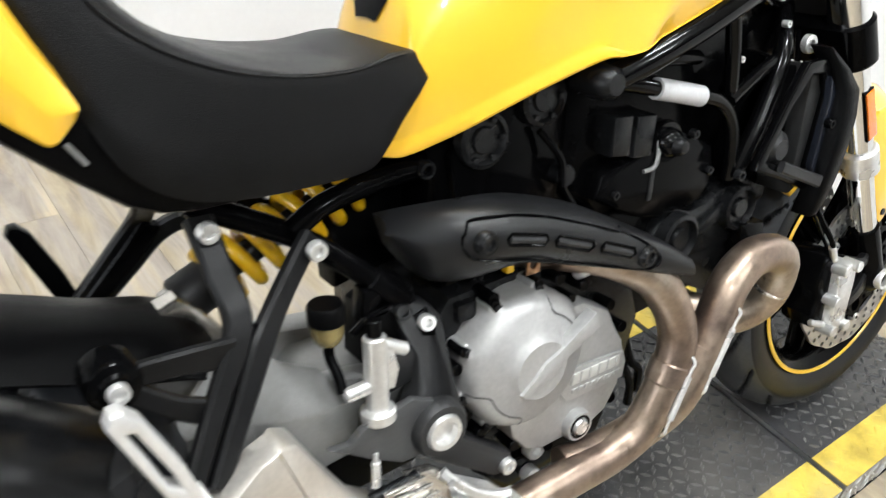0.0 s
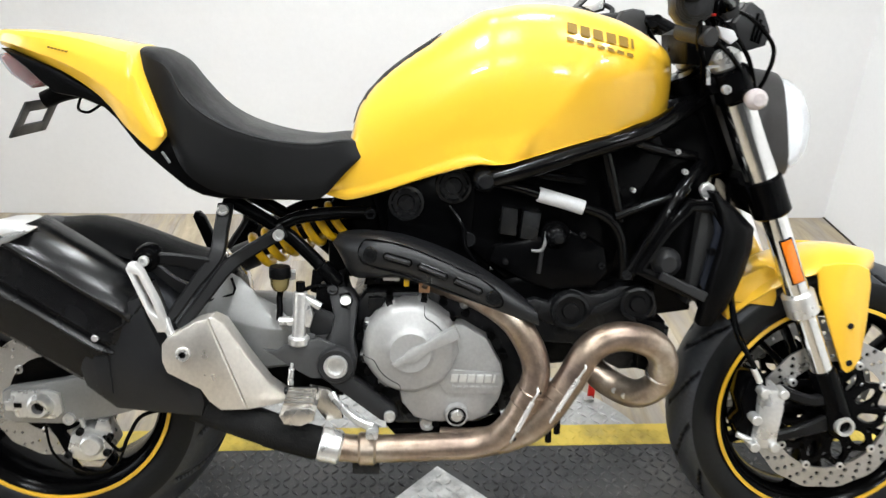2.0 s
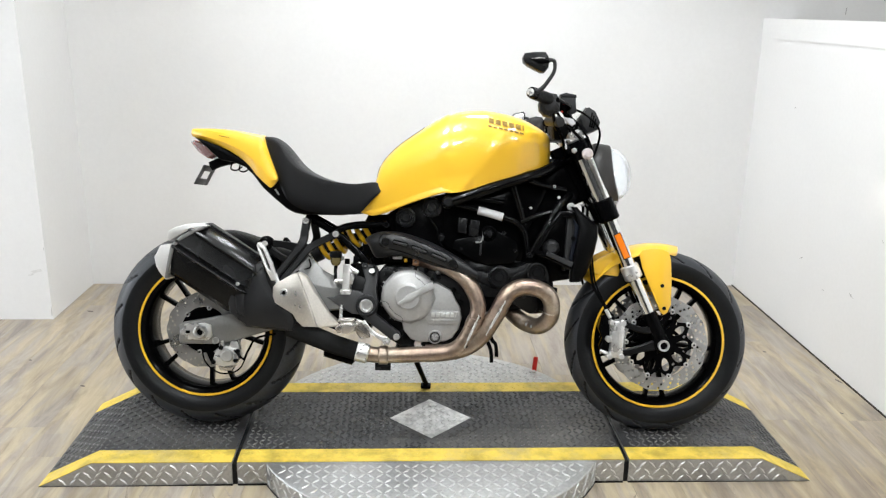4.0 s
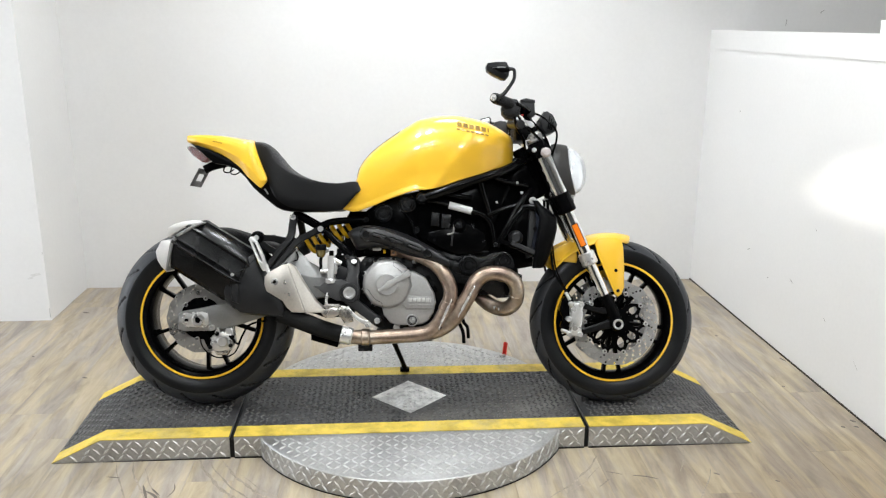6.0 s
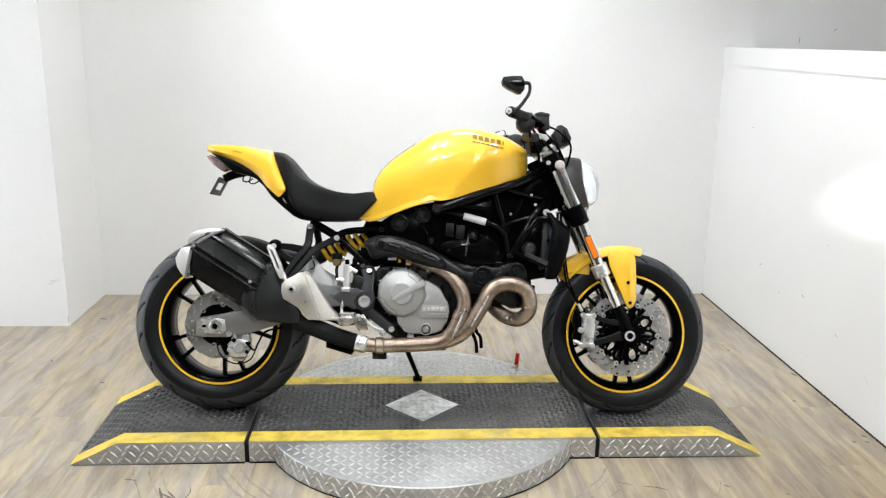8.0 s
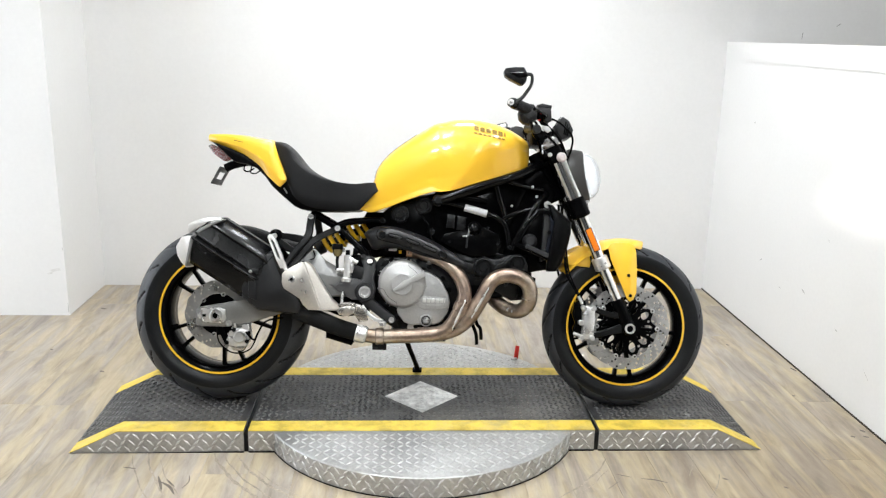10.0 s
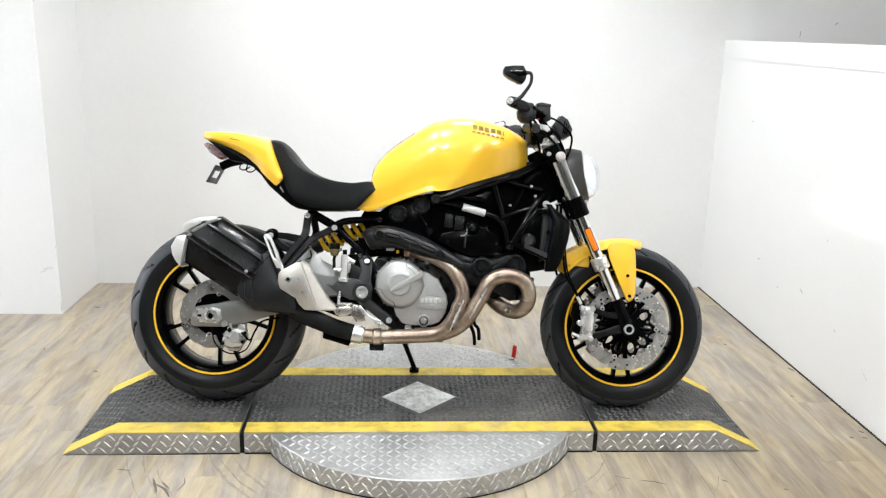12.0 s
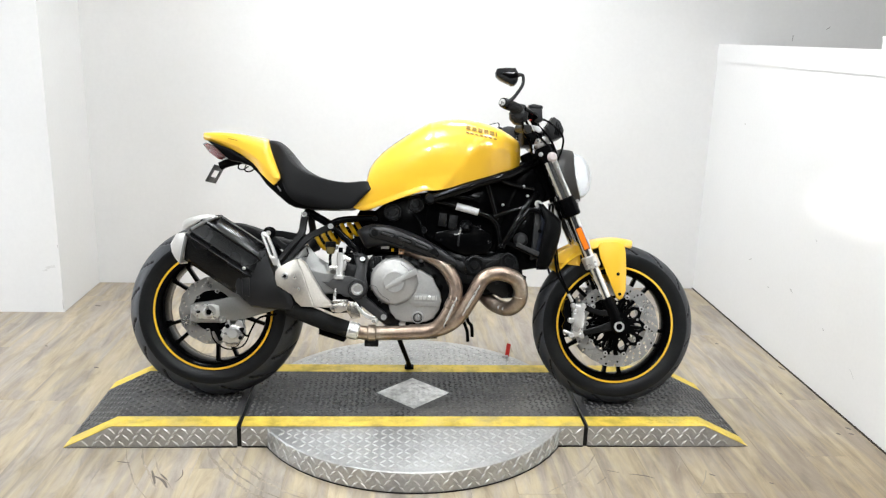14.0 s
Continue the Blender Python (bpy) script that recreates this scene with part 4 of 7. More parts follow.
part("lamp_core", plate([(-0.786, 0.924), (-0.776, 0.927), (-0.735, 0.909), (-0.715, 0.895), (-0.719, 0.886), (-0.740, 0.878), (-0.768, 0.898)], -0.052, 0.052, 0.003), TAILCORE, lamp, "dull red lamp core")
hanger = part("plate_hanger", tube([S(-0.665, 0.875, 0.0), S(-0.71, 0.864, 0.0), S(-0.742, 0.850, 0.0)], 0.016, 10), PLASTIC, bike, "black plate bracket arm")
m = Matrix.Translation(S(-0.760, 0.820, 0)) @ pose(0, 0, 0, 0, 28, 0)
bm = bmesh.new()
for size, at in (((0.004, 0.142, 0.020), (0, 0, 0.025)), ((0.004, 0.142, 0.022), (0, 0, -0.024)), ((0.004, 0.030, 0.070), (0, 0.056, 0)), ((0.004, 0.030, 0.070), (0, -0.056, 0))):
    join(bm, box(size, at, 0.001))
bmesh.ops.transform(bm, matrix=m, verts=bm.verts)
part("plate_frame", bm, HEELGREY, hanger, "open grey number plate frame")
for side in (-1, 1):
    part("hanger_stay", tube([S(-0.655, 0.868, side * 0.05), S(-0.662, 0.842, side * 0.055), S(-0.645, 0.836, side * 0.055), S(-0.625, 0.848, side * 0.055)], 0.0025, 8), SATIN, hanger)

# -- silencer --
AX = Vector((-0.844, 0, 0.536)).normalized()
NX = Vector((0.536, 0, 0.844)).normalized()
SIL = [(-0.014, 0.150), (-0.011, 0.182), (0.004, 0.201), (0.040, 0.210), (0.067, 0.214), (0.070, 0.222), (0.074, 0.226), (0.078, 0.222), (0.081, 0.214), (0.088, 0.214), (0.092, 0.220), (0.098, 0.2185), (0.139, 0.2120), (0.142, 0.2175), (0.147, 0.2185), (0.152, 0.2165), (0.164, 0.203), (0.184, 0.176), (0.190, 0.150),
       (0.185, 0.115), (0.150, 0.104), (0.02, 0.104), (-0.008, 0.120)]


def silencer_ring(a, shrink=0.0, belly=0.0):
    out = []
    for n, s in SIL:
        n2, s2 = 0.088 + (n - 0.088) * (1 - shrink), 0.165 + (s - 0.165) * (1 - shrink)
        p = AX * (a + belly * (1 - ((n - 0.088) / 0.1) ** 2 * (1.0 if n > 0.088 else 0.45))) + NX * n2
        out.append((p.x, -s2, p.z))
    return out


sil = part("silencer", skin(bmesh.new(), [silencer_ring(a, sh, be) for a, sh, be in ((0.725, 0.20, 0), (0.735, 0.07, 0), (0.75, 0.0, 0), (0.85, 0.0, 0.02), (0.946, 0.0, 0.045), (0.950, 0.02, 0.045))]), SILBLACK, bike, "black ribbed silencer canister", 30)


def axial(pairs):
    """Points given along and across the silencer's axis, as (u, w)."""
    return [((AX * a + NX * n).x, (AX * a + NX * n).z) for a, n in pairs]


cap = part("silencer_end_cap", plate(axial([(0.938, 0.184), (0.965, 0.176), (0.992, 0.156), (1.018, 0.128), (1.030, 0.104), (1.024, 0.086), (1.010, 0.080), (0.998, 0.106), (0.980, 0.136), (0.950, 0.170)]), 0.112, 0.214, 0.012), CAPSTEEL, sil, "bright satin metal silencer end cap")
part("cap_lower_lobe", plate(axial([(0.990, 0.074), (1.008, 0.072), (1.027, 0.055), (1.024, 0.014), (1.004, -0.008), (0.981, -0.020), (0.956, -0.026), (0.962, 0.004), (0.978, 0.040)]), 0.112, 0.217, 0.010), CAPSTEEL, cap)
part("cap_edge", plate(axial([(0.955, -0.020), (0.961, -0.022), (0.983, 0.030), (1.000, 0.074), (0.992, 0.108), (0.972, 0.146), (0.944, 0.182), (0.938, 0.180), (0.962, 0.140), (0.980, 0.104), (0.988, 0.074), (0.974, 0.034)]), 0.120, 0.2185, 0.003), SWING, cap, "thin grey seam of the end cap")
COLL = [(-0.630, 0.495), (-0.60, 0.520), (-0.565, 0.540), (-0.524, 0.556), (-0.505, 0.500), (-0.486, 0.452), (-0.432, 0.404), (-0.421, 0.362), (-0.428, 0.333), (-0.50, 0.338), (-0.577, 0.346), (-0.628, 0.388), (-0.642, 0.44)]
part("collector_box", plate(COLL, 0.100, 0.211, 0.022), COLLECTOR, sil, "dark grey collector box")
part("collector_rib", plate([(-0.606, 0.448), (-0.580, 0.450), (-0.576, 0.380), (-0.604, 0.392)], 0.205, 0.2145, 0.004), COLLECTOR, sil)
part("silencer_strap", tube([S(-0.598, 0.482, 0.217), S(-0.555, 0.503, 0.213), S(-0.520, 0.540, 0.205)], 0.002, 8), GUN, sil)
part("silencer_clip", rod(S(-0.598, 0.482, 0.21), S(-0.598, 0.482, 0.222), 0.006, 12), ALLOY, sil)
def guard_panel(outline, fold):
    """One face of the folded guard; the fold turns it back from the crease."""
    bm = shear(plate(outline, 0.185, 0.222, 0.004), -0.20, -0.455)
    for v in bm.verts:
        v.co.y += fold * max(0.0, (v.co.x + 0.415) * 0.942 + (v.co.z - 0.518) * 0.336)
    return bm


guard = part("heat_guard", guard_panel([(-0.488, 0.476), (-0.477, 0.488), (-0.433, 0.514), (-0.415, 0.518), (-0.355, 0.350), (-0.399, 0.352), (-0.418, 0.37), (-0.43, 0.392), (-0.482, 0.426), (-0.489, 0.447)], 0.0), GUARD, bike, "brushed steel exhaust heat guard")
part("guard_fold", guard_panel([(-0.415, 0.518), (-0.408, 0.519), (-0.391, 0.506), (-0.359, 0.448), (-0.323, 0.388), (-0.29, 0.354), (-0.304, 0.346), (-0.355, 0.350)], 0.55), GUARD, guard)
part("guard_washer", lathe([(0.006, -0.005), (0.011, -0.005), (0.0125, -0.002), (0.0125, 0.006), (0.006, 0.006)], S(-0.455, 0.458, 0.223), "Y", 24, closed=True), ALLOY, guard)
part("guard_bolt", rod(S(-0.455, 0.458, 0.215), S(-0.455, 0.458, 0.225), 0.007, 12), SATIN, guard)

# -- exhaust pipes --
headers = part("rear_header_pipe", tube([S(*p) for p in [(-0.049, 0.554, 0.07), (0.003, 0.548, 0.1), (0.056, 0.534, 0.135), (0.106, 0.499, 0.155), (0.14, 0.438, 0.165), (0.138, 0.384, 0.17), (0.097, 0.303, 0.168), (0.047, 0.271, 0.162), (-0.029, 0.264, 0.16), (-0.103, 0.260, 0.16), (-0.165, 0.259, 0.162), (-0.211, 0.264, 0.165)]], 0.025, 20, 8), PIPE, bike, "heat-browned steel header pipe")
pipe_b = part("front_header_pipe", tube([S(*p) for p in [(0.242, 0.409, 0.0), (0.265, 0.38, 0.03), (0.299, 0.357, 0.07), (0.341, 0.352, 0.11), (0.373, 0.383, 0.135), (0.374, 0.435, 0.15), (0.346, 0.47, 0.158), (0.288, 0.482, 0.162), (0.237, 0.46, 0.168), (0.201, 0.397, 0.172), (0.154, 0.324, 0.172), (0.105, 0.286, 0.16), (0.044, 0.269, 0.15), (-0.019, 0.264, 0.14)]], 0.0265, 20, 8), PIPE, bike, "looped heat-browned header pipe")
for p, pipe in ((((0.138, 0.382, 0.17), (0.124, 0.35, 0.17)), headers), (((0.194, 0.386, 0.172), (0.179, 0.363, 0.172)), pipe_b)):
    a, b = (S(*q) for q in p)
    part("pipe_collar", rod(a, b, 0.0275, 20), PIPE, pipe)
for (a, b), pipe in ((((0.144, 0.390, 0.199), (0.103, 0.296, 0.196)), headers), (((0.224, 0.436, 0.199), (0.169, 0.336, 0.200)), pipe_b)):
    pa, pb = S(*a), S(*b)
    barrel = [pa.lerp(pb, 0.20 + 0.60 * k / 80) for k in range(81)]
    spring = part("pipe_spring", tube(barrel, [0.0038 + 0.0010 * (k % 2) for k in range(81)], 10, smooth=False), ALLOY, pipe, "steel retaining spring")
    across = Vector((0.9, 0, -0.45)) * 0.0085
    for f in (0.02, 0.98):
        part("spring_lug", rod(pa.lerp(pb, f) + Vector((0, 0.010, 0)) - across, pa.lerp(pb, f) + Vector((0, 0.010, 0)) + across, 0.0048, 8), GUN, spring)
    part("spring_hook", tube([pa + Vector((0, 0.014, 0.012)), pa, pa.lerp(pb, 0.1), pa.lerp(pb, 0.2)], 0.0022, 6), ALLOY, spring)
    part("spring_hook", tube([pb + Vector((0, 0.014, -0.012)), pb, pb.lerp(pa, 0.1), pb.lerp(pa, 0.2)], 0.0022, 6), ALLOY, spring)
part("weld_ring", rod(S(0.3736, 0.400, 0.1405), S(0.3742, 0.405, 0.142), 0.0276, 20), BRUSHED, pipe_b)
for q in ((0.303, 0.356, 0.098), (0.318, 0.352, 0.112)):
    part("pipe_nub", rod(S(*q), S(q[0], q[1], q[2] + 0.012), 0.006, 10), ALLOY, pipe_b)
part("pipe_clamp", rod(S(-0.136, 0.2595, 0.162), S(-0.168, 0.2595, 0.163), 0.030, 20), PIPE, headers, "tarnished clamp band")
part("pipe_sleeve", rod(S(-0.198, 0.262, 0.165), S(-0.240, 0.272, 0.166), 0.031, 20), ALLOY, headers, "bright sleeve joint")
part("link_pipe", tube([S(-0.232, 0.270, 0.166), S(-0.30, 0.290, 0.168), S(-0.36, 0.313, 0.17), S(-0.45, 0.347, 0.17)], (0.029, 0.030, 0.031, 0.031), 20), WRAP, bike, "dark wrapped link pipe")
part("clamp_foot", box((0.05, 0.012, 0.03), S(-0.153, 0.226, 0.162), 0.004), GUN, headers)
part("clamp_bolt", rod(S(-0.166, 0.232, 0.150), S(-0.140, 0.232, 0.150), 0.006, 10), ALLOY, headers)
part("pipe_stay", plate([(-0.345, 0.272), (-0.312, 0.272), (-0.240, 0.240), (-0.254, 0.220), (-0.345, 0.246)], 0.095, 0.140, 0.008), SATIN, bike, "black rubber stay under the link pipe")

# -- engine --
case = part("engine", plate([(-0.188, 0.50), (-0.16, 0.535), (0.06, 0.545), (0.12, 0.51), (0.15, 0.41), (0.12, 0.315), (0.05, 0.280), (-0.10, 0.275), (-0.14, 0.30), (-0.188, 0.38)], -0.14, 0.098, 0.012), GUN, bike, "dark grey vee-twin engine case")
CL = (-0.078, 0.443)


def clutch_shape():
    """A domed round cover whose flange swells at each bolt."""
    bm = lathe([(0.0, -0.040), (0.036, -0.040), (0.040, -0.036), (0.046, -0.030), (0.071, -0.026), (0.081, -0.018), (0.087, -0.006), (0.089, 0.0), (0.089, 0.05)], S(*CL, 0.122), "Y", 96)
    for v in bm.verts:
        d = v.co - S(*CL, 0.122)
        r = math.hypot(d.x, d.z)
        if r > 0.084:
            a = math.atan2(d.z, d.x)
            k = 1 + 0.046 * max(0.0, math.cos(9 * a + 0.6)) ** 2 - 0.032
            v.co.x, v.co.z = CL[0] + d.x * k, CL[1] + d.z * k
    return bm


clutch = part("clutch_cover", clutch_shape(), GREYCAST, case, "silver-grey round clutch cover")
a = math.radians(30)
bm = plate([(CL[0] + 0.0 + x * math.cos(a) - y * math.sin(a), CL[1] - 0.004 + x * math.sin(a) + y * math.cos(a)) for x, y in ((-0.036, -0.008), (-0.010, -0.0085), (0.0, -0.014), (0.014, -0.013), (0.030, -0.009), (0.092, -0.013), (0.094, 0.010), (0.030, 0.009), (0.008, 0.012), (-0.012, 0.006), (-0.036, 0.003))], 0.147, 0.166, 0.003)
part("cover_rib", bm, GREYCAST, clutch)
for a0, a1, r0, r1 in ((-170, -100, 0.083, 0.066), (20, 75, 0.083, 0.066)):
    pts = [S(CL[0] + r * math.cos(radians(t)), CL[1] + r * math.sin(radians(t)), q) for r, t, q in ((0.0865, a0, 0.1285), (0.080, a0 + 1.5, 0.1408), (r1 + 0.004, a0 + 4, 0.1482), (r1, a0 + 9, 0.1492), *((r1, a0 + (a1 - a0) * k / 6, 0.1492) for k in range(1, 6)), (r1, a1 - 9, 0.1492), (r1 + 0.004, a1 - 4, 0.1482), (0.080, a1 - 1.5, 0.1408), (0.0865, a1, 0.1285))]
    part("cover_groove", tube(pts, 0.0008, 6, smooth=False), CASTGREY, clutch)
for k in range(2, 7):
    a = radians(-3.8 + 40 * k)
    bu, bw = CL[0] + 0.0860 * math.cos(a), CL[1] + 0.0860 * math.sin(a)
    part("cover_lug", rod(S(bu, bw, 0.09), S(bu, bw, 0.1245), 0.0095, 16), GREYCAST, clutch)
    part("cover_bolt", rod(S(bu, bw, 0.120), S(bu, bw, 0.130), 0.0060, 12), GUN, clutch)
cover = part("side_cover", plate([(-0.018, 0.487), (0.015, 0.487), (0.059, 0.462), (0.075, 0.43), (0.088, 0.409), (0.094, 0.378), (0.085, 0.342), (0.065, 0.311), (0.039, 0.299), (-0.043, 0.296), (-0.069, 0.306), (-0.092, 0.334), (-0.1, 0.373), (-0.048, 0.435)], 0.08, 0.129, 0.007), GREYCAST, case, "silver-grey cast side cover")
part("badge_panel", plate([(-0.028, 0.403), (0.085, 0.397), (0.091, 0.379), (0.087, 0.356), (-0.011, 0.356), (-0.032, 0.384)], 0.125, 0.133, 0.002), GREYCAST, cover)
x = -0.005
for wd in (0.0125, 0.0125, 0.0125, 0.0125, 0.0125, 0.004):
    part("badge_bar", plate([(x, 0.379), (x + wd, 0.379), (x + wd + 0.002, 0.394), (x + 0.002, 0.394)], 0.131, 0.1352, 0.0006), LOGOPALE, cover)
    x += wd + 0.0028
for k in range(8):
    part("badge_line", plate([(-0.003 + k * 0.0108, 0.366), (0.0045 + k * 0.0108, 0.366), (0.0055 + k * 0.0108, 0.372), (-0.002 + k * 0.0108, 0.372)], 0.131, 0.1342, 0.0004), GREYCAST, cover)
oil = part("oil_filler", lathe([(0.0, -0.008), (0.014, -0.008), (0.0155, -0.012), (0.020, -0.012), (0.022, -0.006), (0.022, 0.01)], S(0.009, 0.315, 0.128), "Y", 32), GREYCAST, cover, "pale ringed filler cap")
part("filler_ring", lathe([(0.0135, -0.0125), (0.0165, -0.0125), (0.0165, -0.006), (0.0135, -0.006)], S(0.009, 0.315, 0.128), "Y", 28, closed=True), SATIN, oil)
part("oil_cap", lathe([(0.0, -0.016), (0.010, -0.016), (0.0125, -0.013), (0.0125, 0.0)], S(0.009, 0.315, 0.128), "Y", 8), ALLOY, oil)
for k, (bu, bw) in enumerate(((-0.168, 0.458), (-0.155, 0.392), (-0.118, 0.530), (-0.022, 0.526), (0.018, 0.506), (0.066, 0.464), (0.090, 0.425), (0.098, 0.364), (0.080, 0.320), (-0.028, 0.291), (-0.085, 0.317), (-0.135, 0.358))):
    part("case_bolt", rod(S(bu, bw, 0.09), S(bu, bw, 0.124), 0.0078, 12), SATIN, case)
for k in range(9):
    a = (2 * math.pi * k - 0.6) / 9
    part("clutch_bolt", rod(S(CL[0] + 0.0915 * math.cos(a), CL[1] + 0.0915 * math.sin(a), 0.10), S(CL[0] + 0.0915 * math.cos(a), CL[1] + 0.0915 * math.sin(a), 0.1275), 0.0062, 12), SATIN, clutch)
part("drain_plug", bolt(-0.044, 0.288, 0.110, 0.014, 0.01), ALLOY, case)

# cylinders, heads and belt covers
part("rear_cylinder", plate([(-0.152, 0.512), (-0.142, 0.647), (-0.157, 0.7), (-0.1, 0.741), (0.036, 0.773), (0.067, 0.689), (0.067, 0.522)], -0.10, 0.045, 0.014), SATIN, case)
bc = part("belt_cover", plate([(-0.119, 0.585), (-0.129, 0.679), (-0.1, 0.722), (-0.027, 0.754), (0.023, 0.75), (0.041, 0.689), (0.025, 0.585)], 0.04, 0.060, 0.008), SATIN, case, "black timing belt cover")
for bu, bw in ((-0.092, 0.693), (-0.008, 0.726)):
    part("cam_cap", lathe([(0.0, -0.012), (0.014, -0.012), (0.016, -0.008), (0.024, -0.008), (0.027, -0.014), (0.032, -0.012), (0.034, 0.0)], S(bu, bw, 0.059), "Y", 32), GUN, bc, "round dark cam cap")
    for k in range(6):
        an = k * math.pi / 3
        part("cap_notch", rod(S(bu + 0.024 * math.cos(an), bw + 0.024 * math.sin(an), 0.060), S(bu + 0.024 * math.cos(an), bw + 0.024 * math.sin(an), 0.0725), 0.004, 8), GUN, bc)
part("front_cylinder", plate([(0.065, 0.549), (0.126, 0.569), (0.373, 0.554), (0.389, 0.456), (0.353, 0.405), (0.147, 0.384), (0.085, 0.446)], -0.10, 0.072, 0.014), SATIN, case)
fc = part("front_belt_cover", plate([(0.106, 0.512), (0.147, 0.527), (0.173, 0.519), (0.187, 0.536), (0.214, 0.548), (0.245, 0.536), (0.273, 0.54), (0.302, 0.554), (0.338, 0.558), (0.366, 0.544), (0.376, 0.512), (0.372, 0.466), (0.209, 0.464), (0.147, 0.486)], 0.06, 0.089, 0.008), GUN, case, "dark grey front belt cover")
for bu, bw, r in ((0.211, 0.507, 0.036), (0.333, 0.523, 0.034)):
    part("cam_cap", lathe([(0.0, -0.016), (r * 0.38, -0.016), (r * 0.45, -0.010), (r * 0.72, -0.010), (r * 0.8, -0.018), (r * 0.95, -0.016), (r, 0.0)], S(bu, bw, 0.088), "Y", 32), GUN, fc, "round dark cam cap")
part("cover_strap", plate([(0.246, 0.498), (0.256, 0.513), (0.313, 0.543), (0.317, 0.526), (0.272, 0.498)], 0.086, 0.097, 0.003), GUN, fc)

part("cylinder_tray", plate([(0.078, 0.525), (0.144, 0.510), (0.234, 0.470), (0.383, 0.477), (0.404, 0.470), (0.402, 0.432), (0.363, 0.390), (0.315, 0.386), (0.223, 0.435), (0.090, 0.440)], 0.020, 0.084, 0.010), GUN, case, "dark grey tray under the front cylinder")
# airbox side, injector bodies and the dark mass between the frame tubes
part("airbox", plate([(0.033, 0.776), (0.023, 0.613), (0.104, 0.541), (0.288, 0.552), (0.309, 0.654), (0.37, 0.797), (0.339, 0.878), (0.104, 0.797)], -0.085, 0.066, 0.012), SATIN, bike, "black airbox between the frame tubes")
ecu = part("electrics_cover", plate([(0.057, 0.595), (0.067, 0.625), (0.133, 0.641), (0.204, 0.656), (0.267, 0.625), (0.277, 0.58), (0.255, 0.549), (0.174, 0.542), (0.133, 0.554)], 0.05, 0.094, 0.008), SATIN, bike, "black moulded side cover")
for quad in ([(0.075, 0.647), (0.105, 0.643), (0.107, 0.693), (0.078, 0.696)], [(0.111, 0.639), (0.143, 0.635), (0.148, 0.687), (0.115, 0.690)]):
    part("relay", plate(quad, 0.05, 0.099, 0.004), GUN, ecu, "dark grey relay box")
part("cover_cap", lathe([(0.0, -0.026), (0.010, -0.025), (0.018, -0.018), (0.020, -0.008), (0.026, -0.008), (0.028, 0.0)], S(0.176, 0.646, 0.086), "Y", 28), FRAMEBLACK, ecu, "glossy black round cap")
part("cap_bolt", lathe([(0.0, -0.036), (0.008, -0.034), (0.0125, -0.028), (0.0135, -0.018), (0.0, -0.016)], S(0.178, 0.645, 0.086), "Y", 24), GUN, ecu, "glossy dome bolt")
part("relay_clip", tube([S(0.159, 0.652, 0.093), S(0.157, 0.632, 0.097), S(0.151, 0.619, 0.097), S(0.134, 0.617, 0.096)], 0.0030, 8), SWING, ecu)
part("cover_slot", plate([(0.146, 0.575), (0.153, 0.575), (0.156, 0.621), (0.149, 0.621)], 0.092, 0.0965, 0.001), CASTGREY, ecu)
for bu, bw in ((0.262, 0.592), (0.088, 0.596), (0.225, 0.648)):
    part("cover_bolt", bolt(bu, bw, 0.093, 0.006), GUN, ecu)

# -- heat shield over the rear header --
mid = [(-0.223, 0.618), (-0.197, 0.614), (-0.150, 0.617), (-0.092, 0.611), (-0.015, 0.586), (0.044, 0.562), (0.096, 0.539), (0.140, 0.515)]
top = [(-0.215, 0.628), (-0.190, 0.641), (-0.150, 0.648), (-0.092, 0.642), (-0.015, 0.618), (0.044, 0.590), (0.100, 0.558), (0.136, 0.530)]
low = [(-0.206, 0.592), (-0.186, 0.562), (-0.150, 0.565), (-0.091, 0.568), (-0.013, 0.545), (0.040, 0.530), (0.09, 0.517), (0.141, 0.506)]
rings = []
bulge = (0.016, 0.030, 0.038, 0.044, 0.046, 0.040, 0.024, 0.006)
n = 6
t3, m3, l3 = (curve([(p[0], 0, p[1]) for p in q], n) for q in (top, mid, low))
b3 = curve([(k, 0, b) for k, b in enumerate(bulge)], n)
base3 = curve([(k, 0, b) for k, b in enumerate((0.055, 0.088, 0.114, 0.118, 0.124, 0.136, 0.160, 0.180))], n)
for k in range(len(t3)):
    b, s0 = max(b3[k].z, 0.002), base3[k].z
    ring = [S(t3[k].x, t3[k].z, s0 - 0.02)]
    for f in (-1.0, -0.93, -0.8, -0.6, -0.3, 0.0, 0.3, 0.6, 0.8, 0.93, 1.0):
        p = m3[k].lerp(t3[k] if f < 0 else l3[k], abs(f))
        ring.append(S(p.x, p.z, s0 + b * (1 - abs(f) ** 2.6) ** 0.6 if abs(f) < 1 else s0))
    ring.append(S(l3[k].x, l3[k].z, s0 - 0.02))
    rings.append(ring)
hs = part("heat_shield", skin(bmesh.new(), rings), SHIELD, bike, "charcoal plastic heat shield over the rear header", 50)


def hs_out(u, w):
    """How far the shield stands out at (u, w)."""
    best = None
    for ring in rings:
        for p, q in zip(ring[1:-2], ring[2:-1]):
            for f in (0.0, 0.25, 0.5, 0.75):
                r = p.lerp(q, f)
                d = (r.x - u) ** 2 + (r.z - w) ** 2
                if best is None or d < best[0]:
                    best = (d, -r.y)
    return best[1]


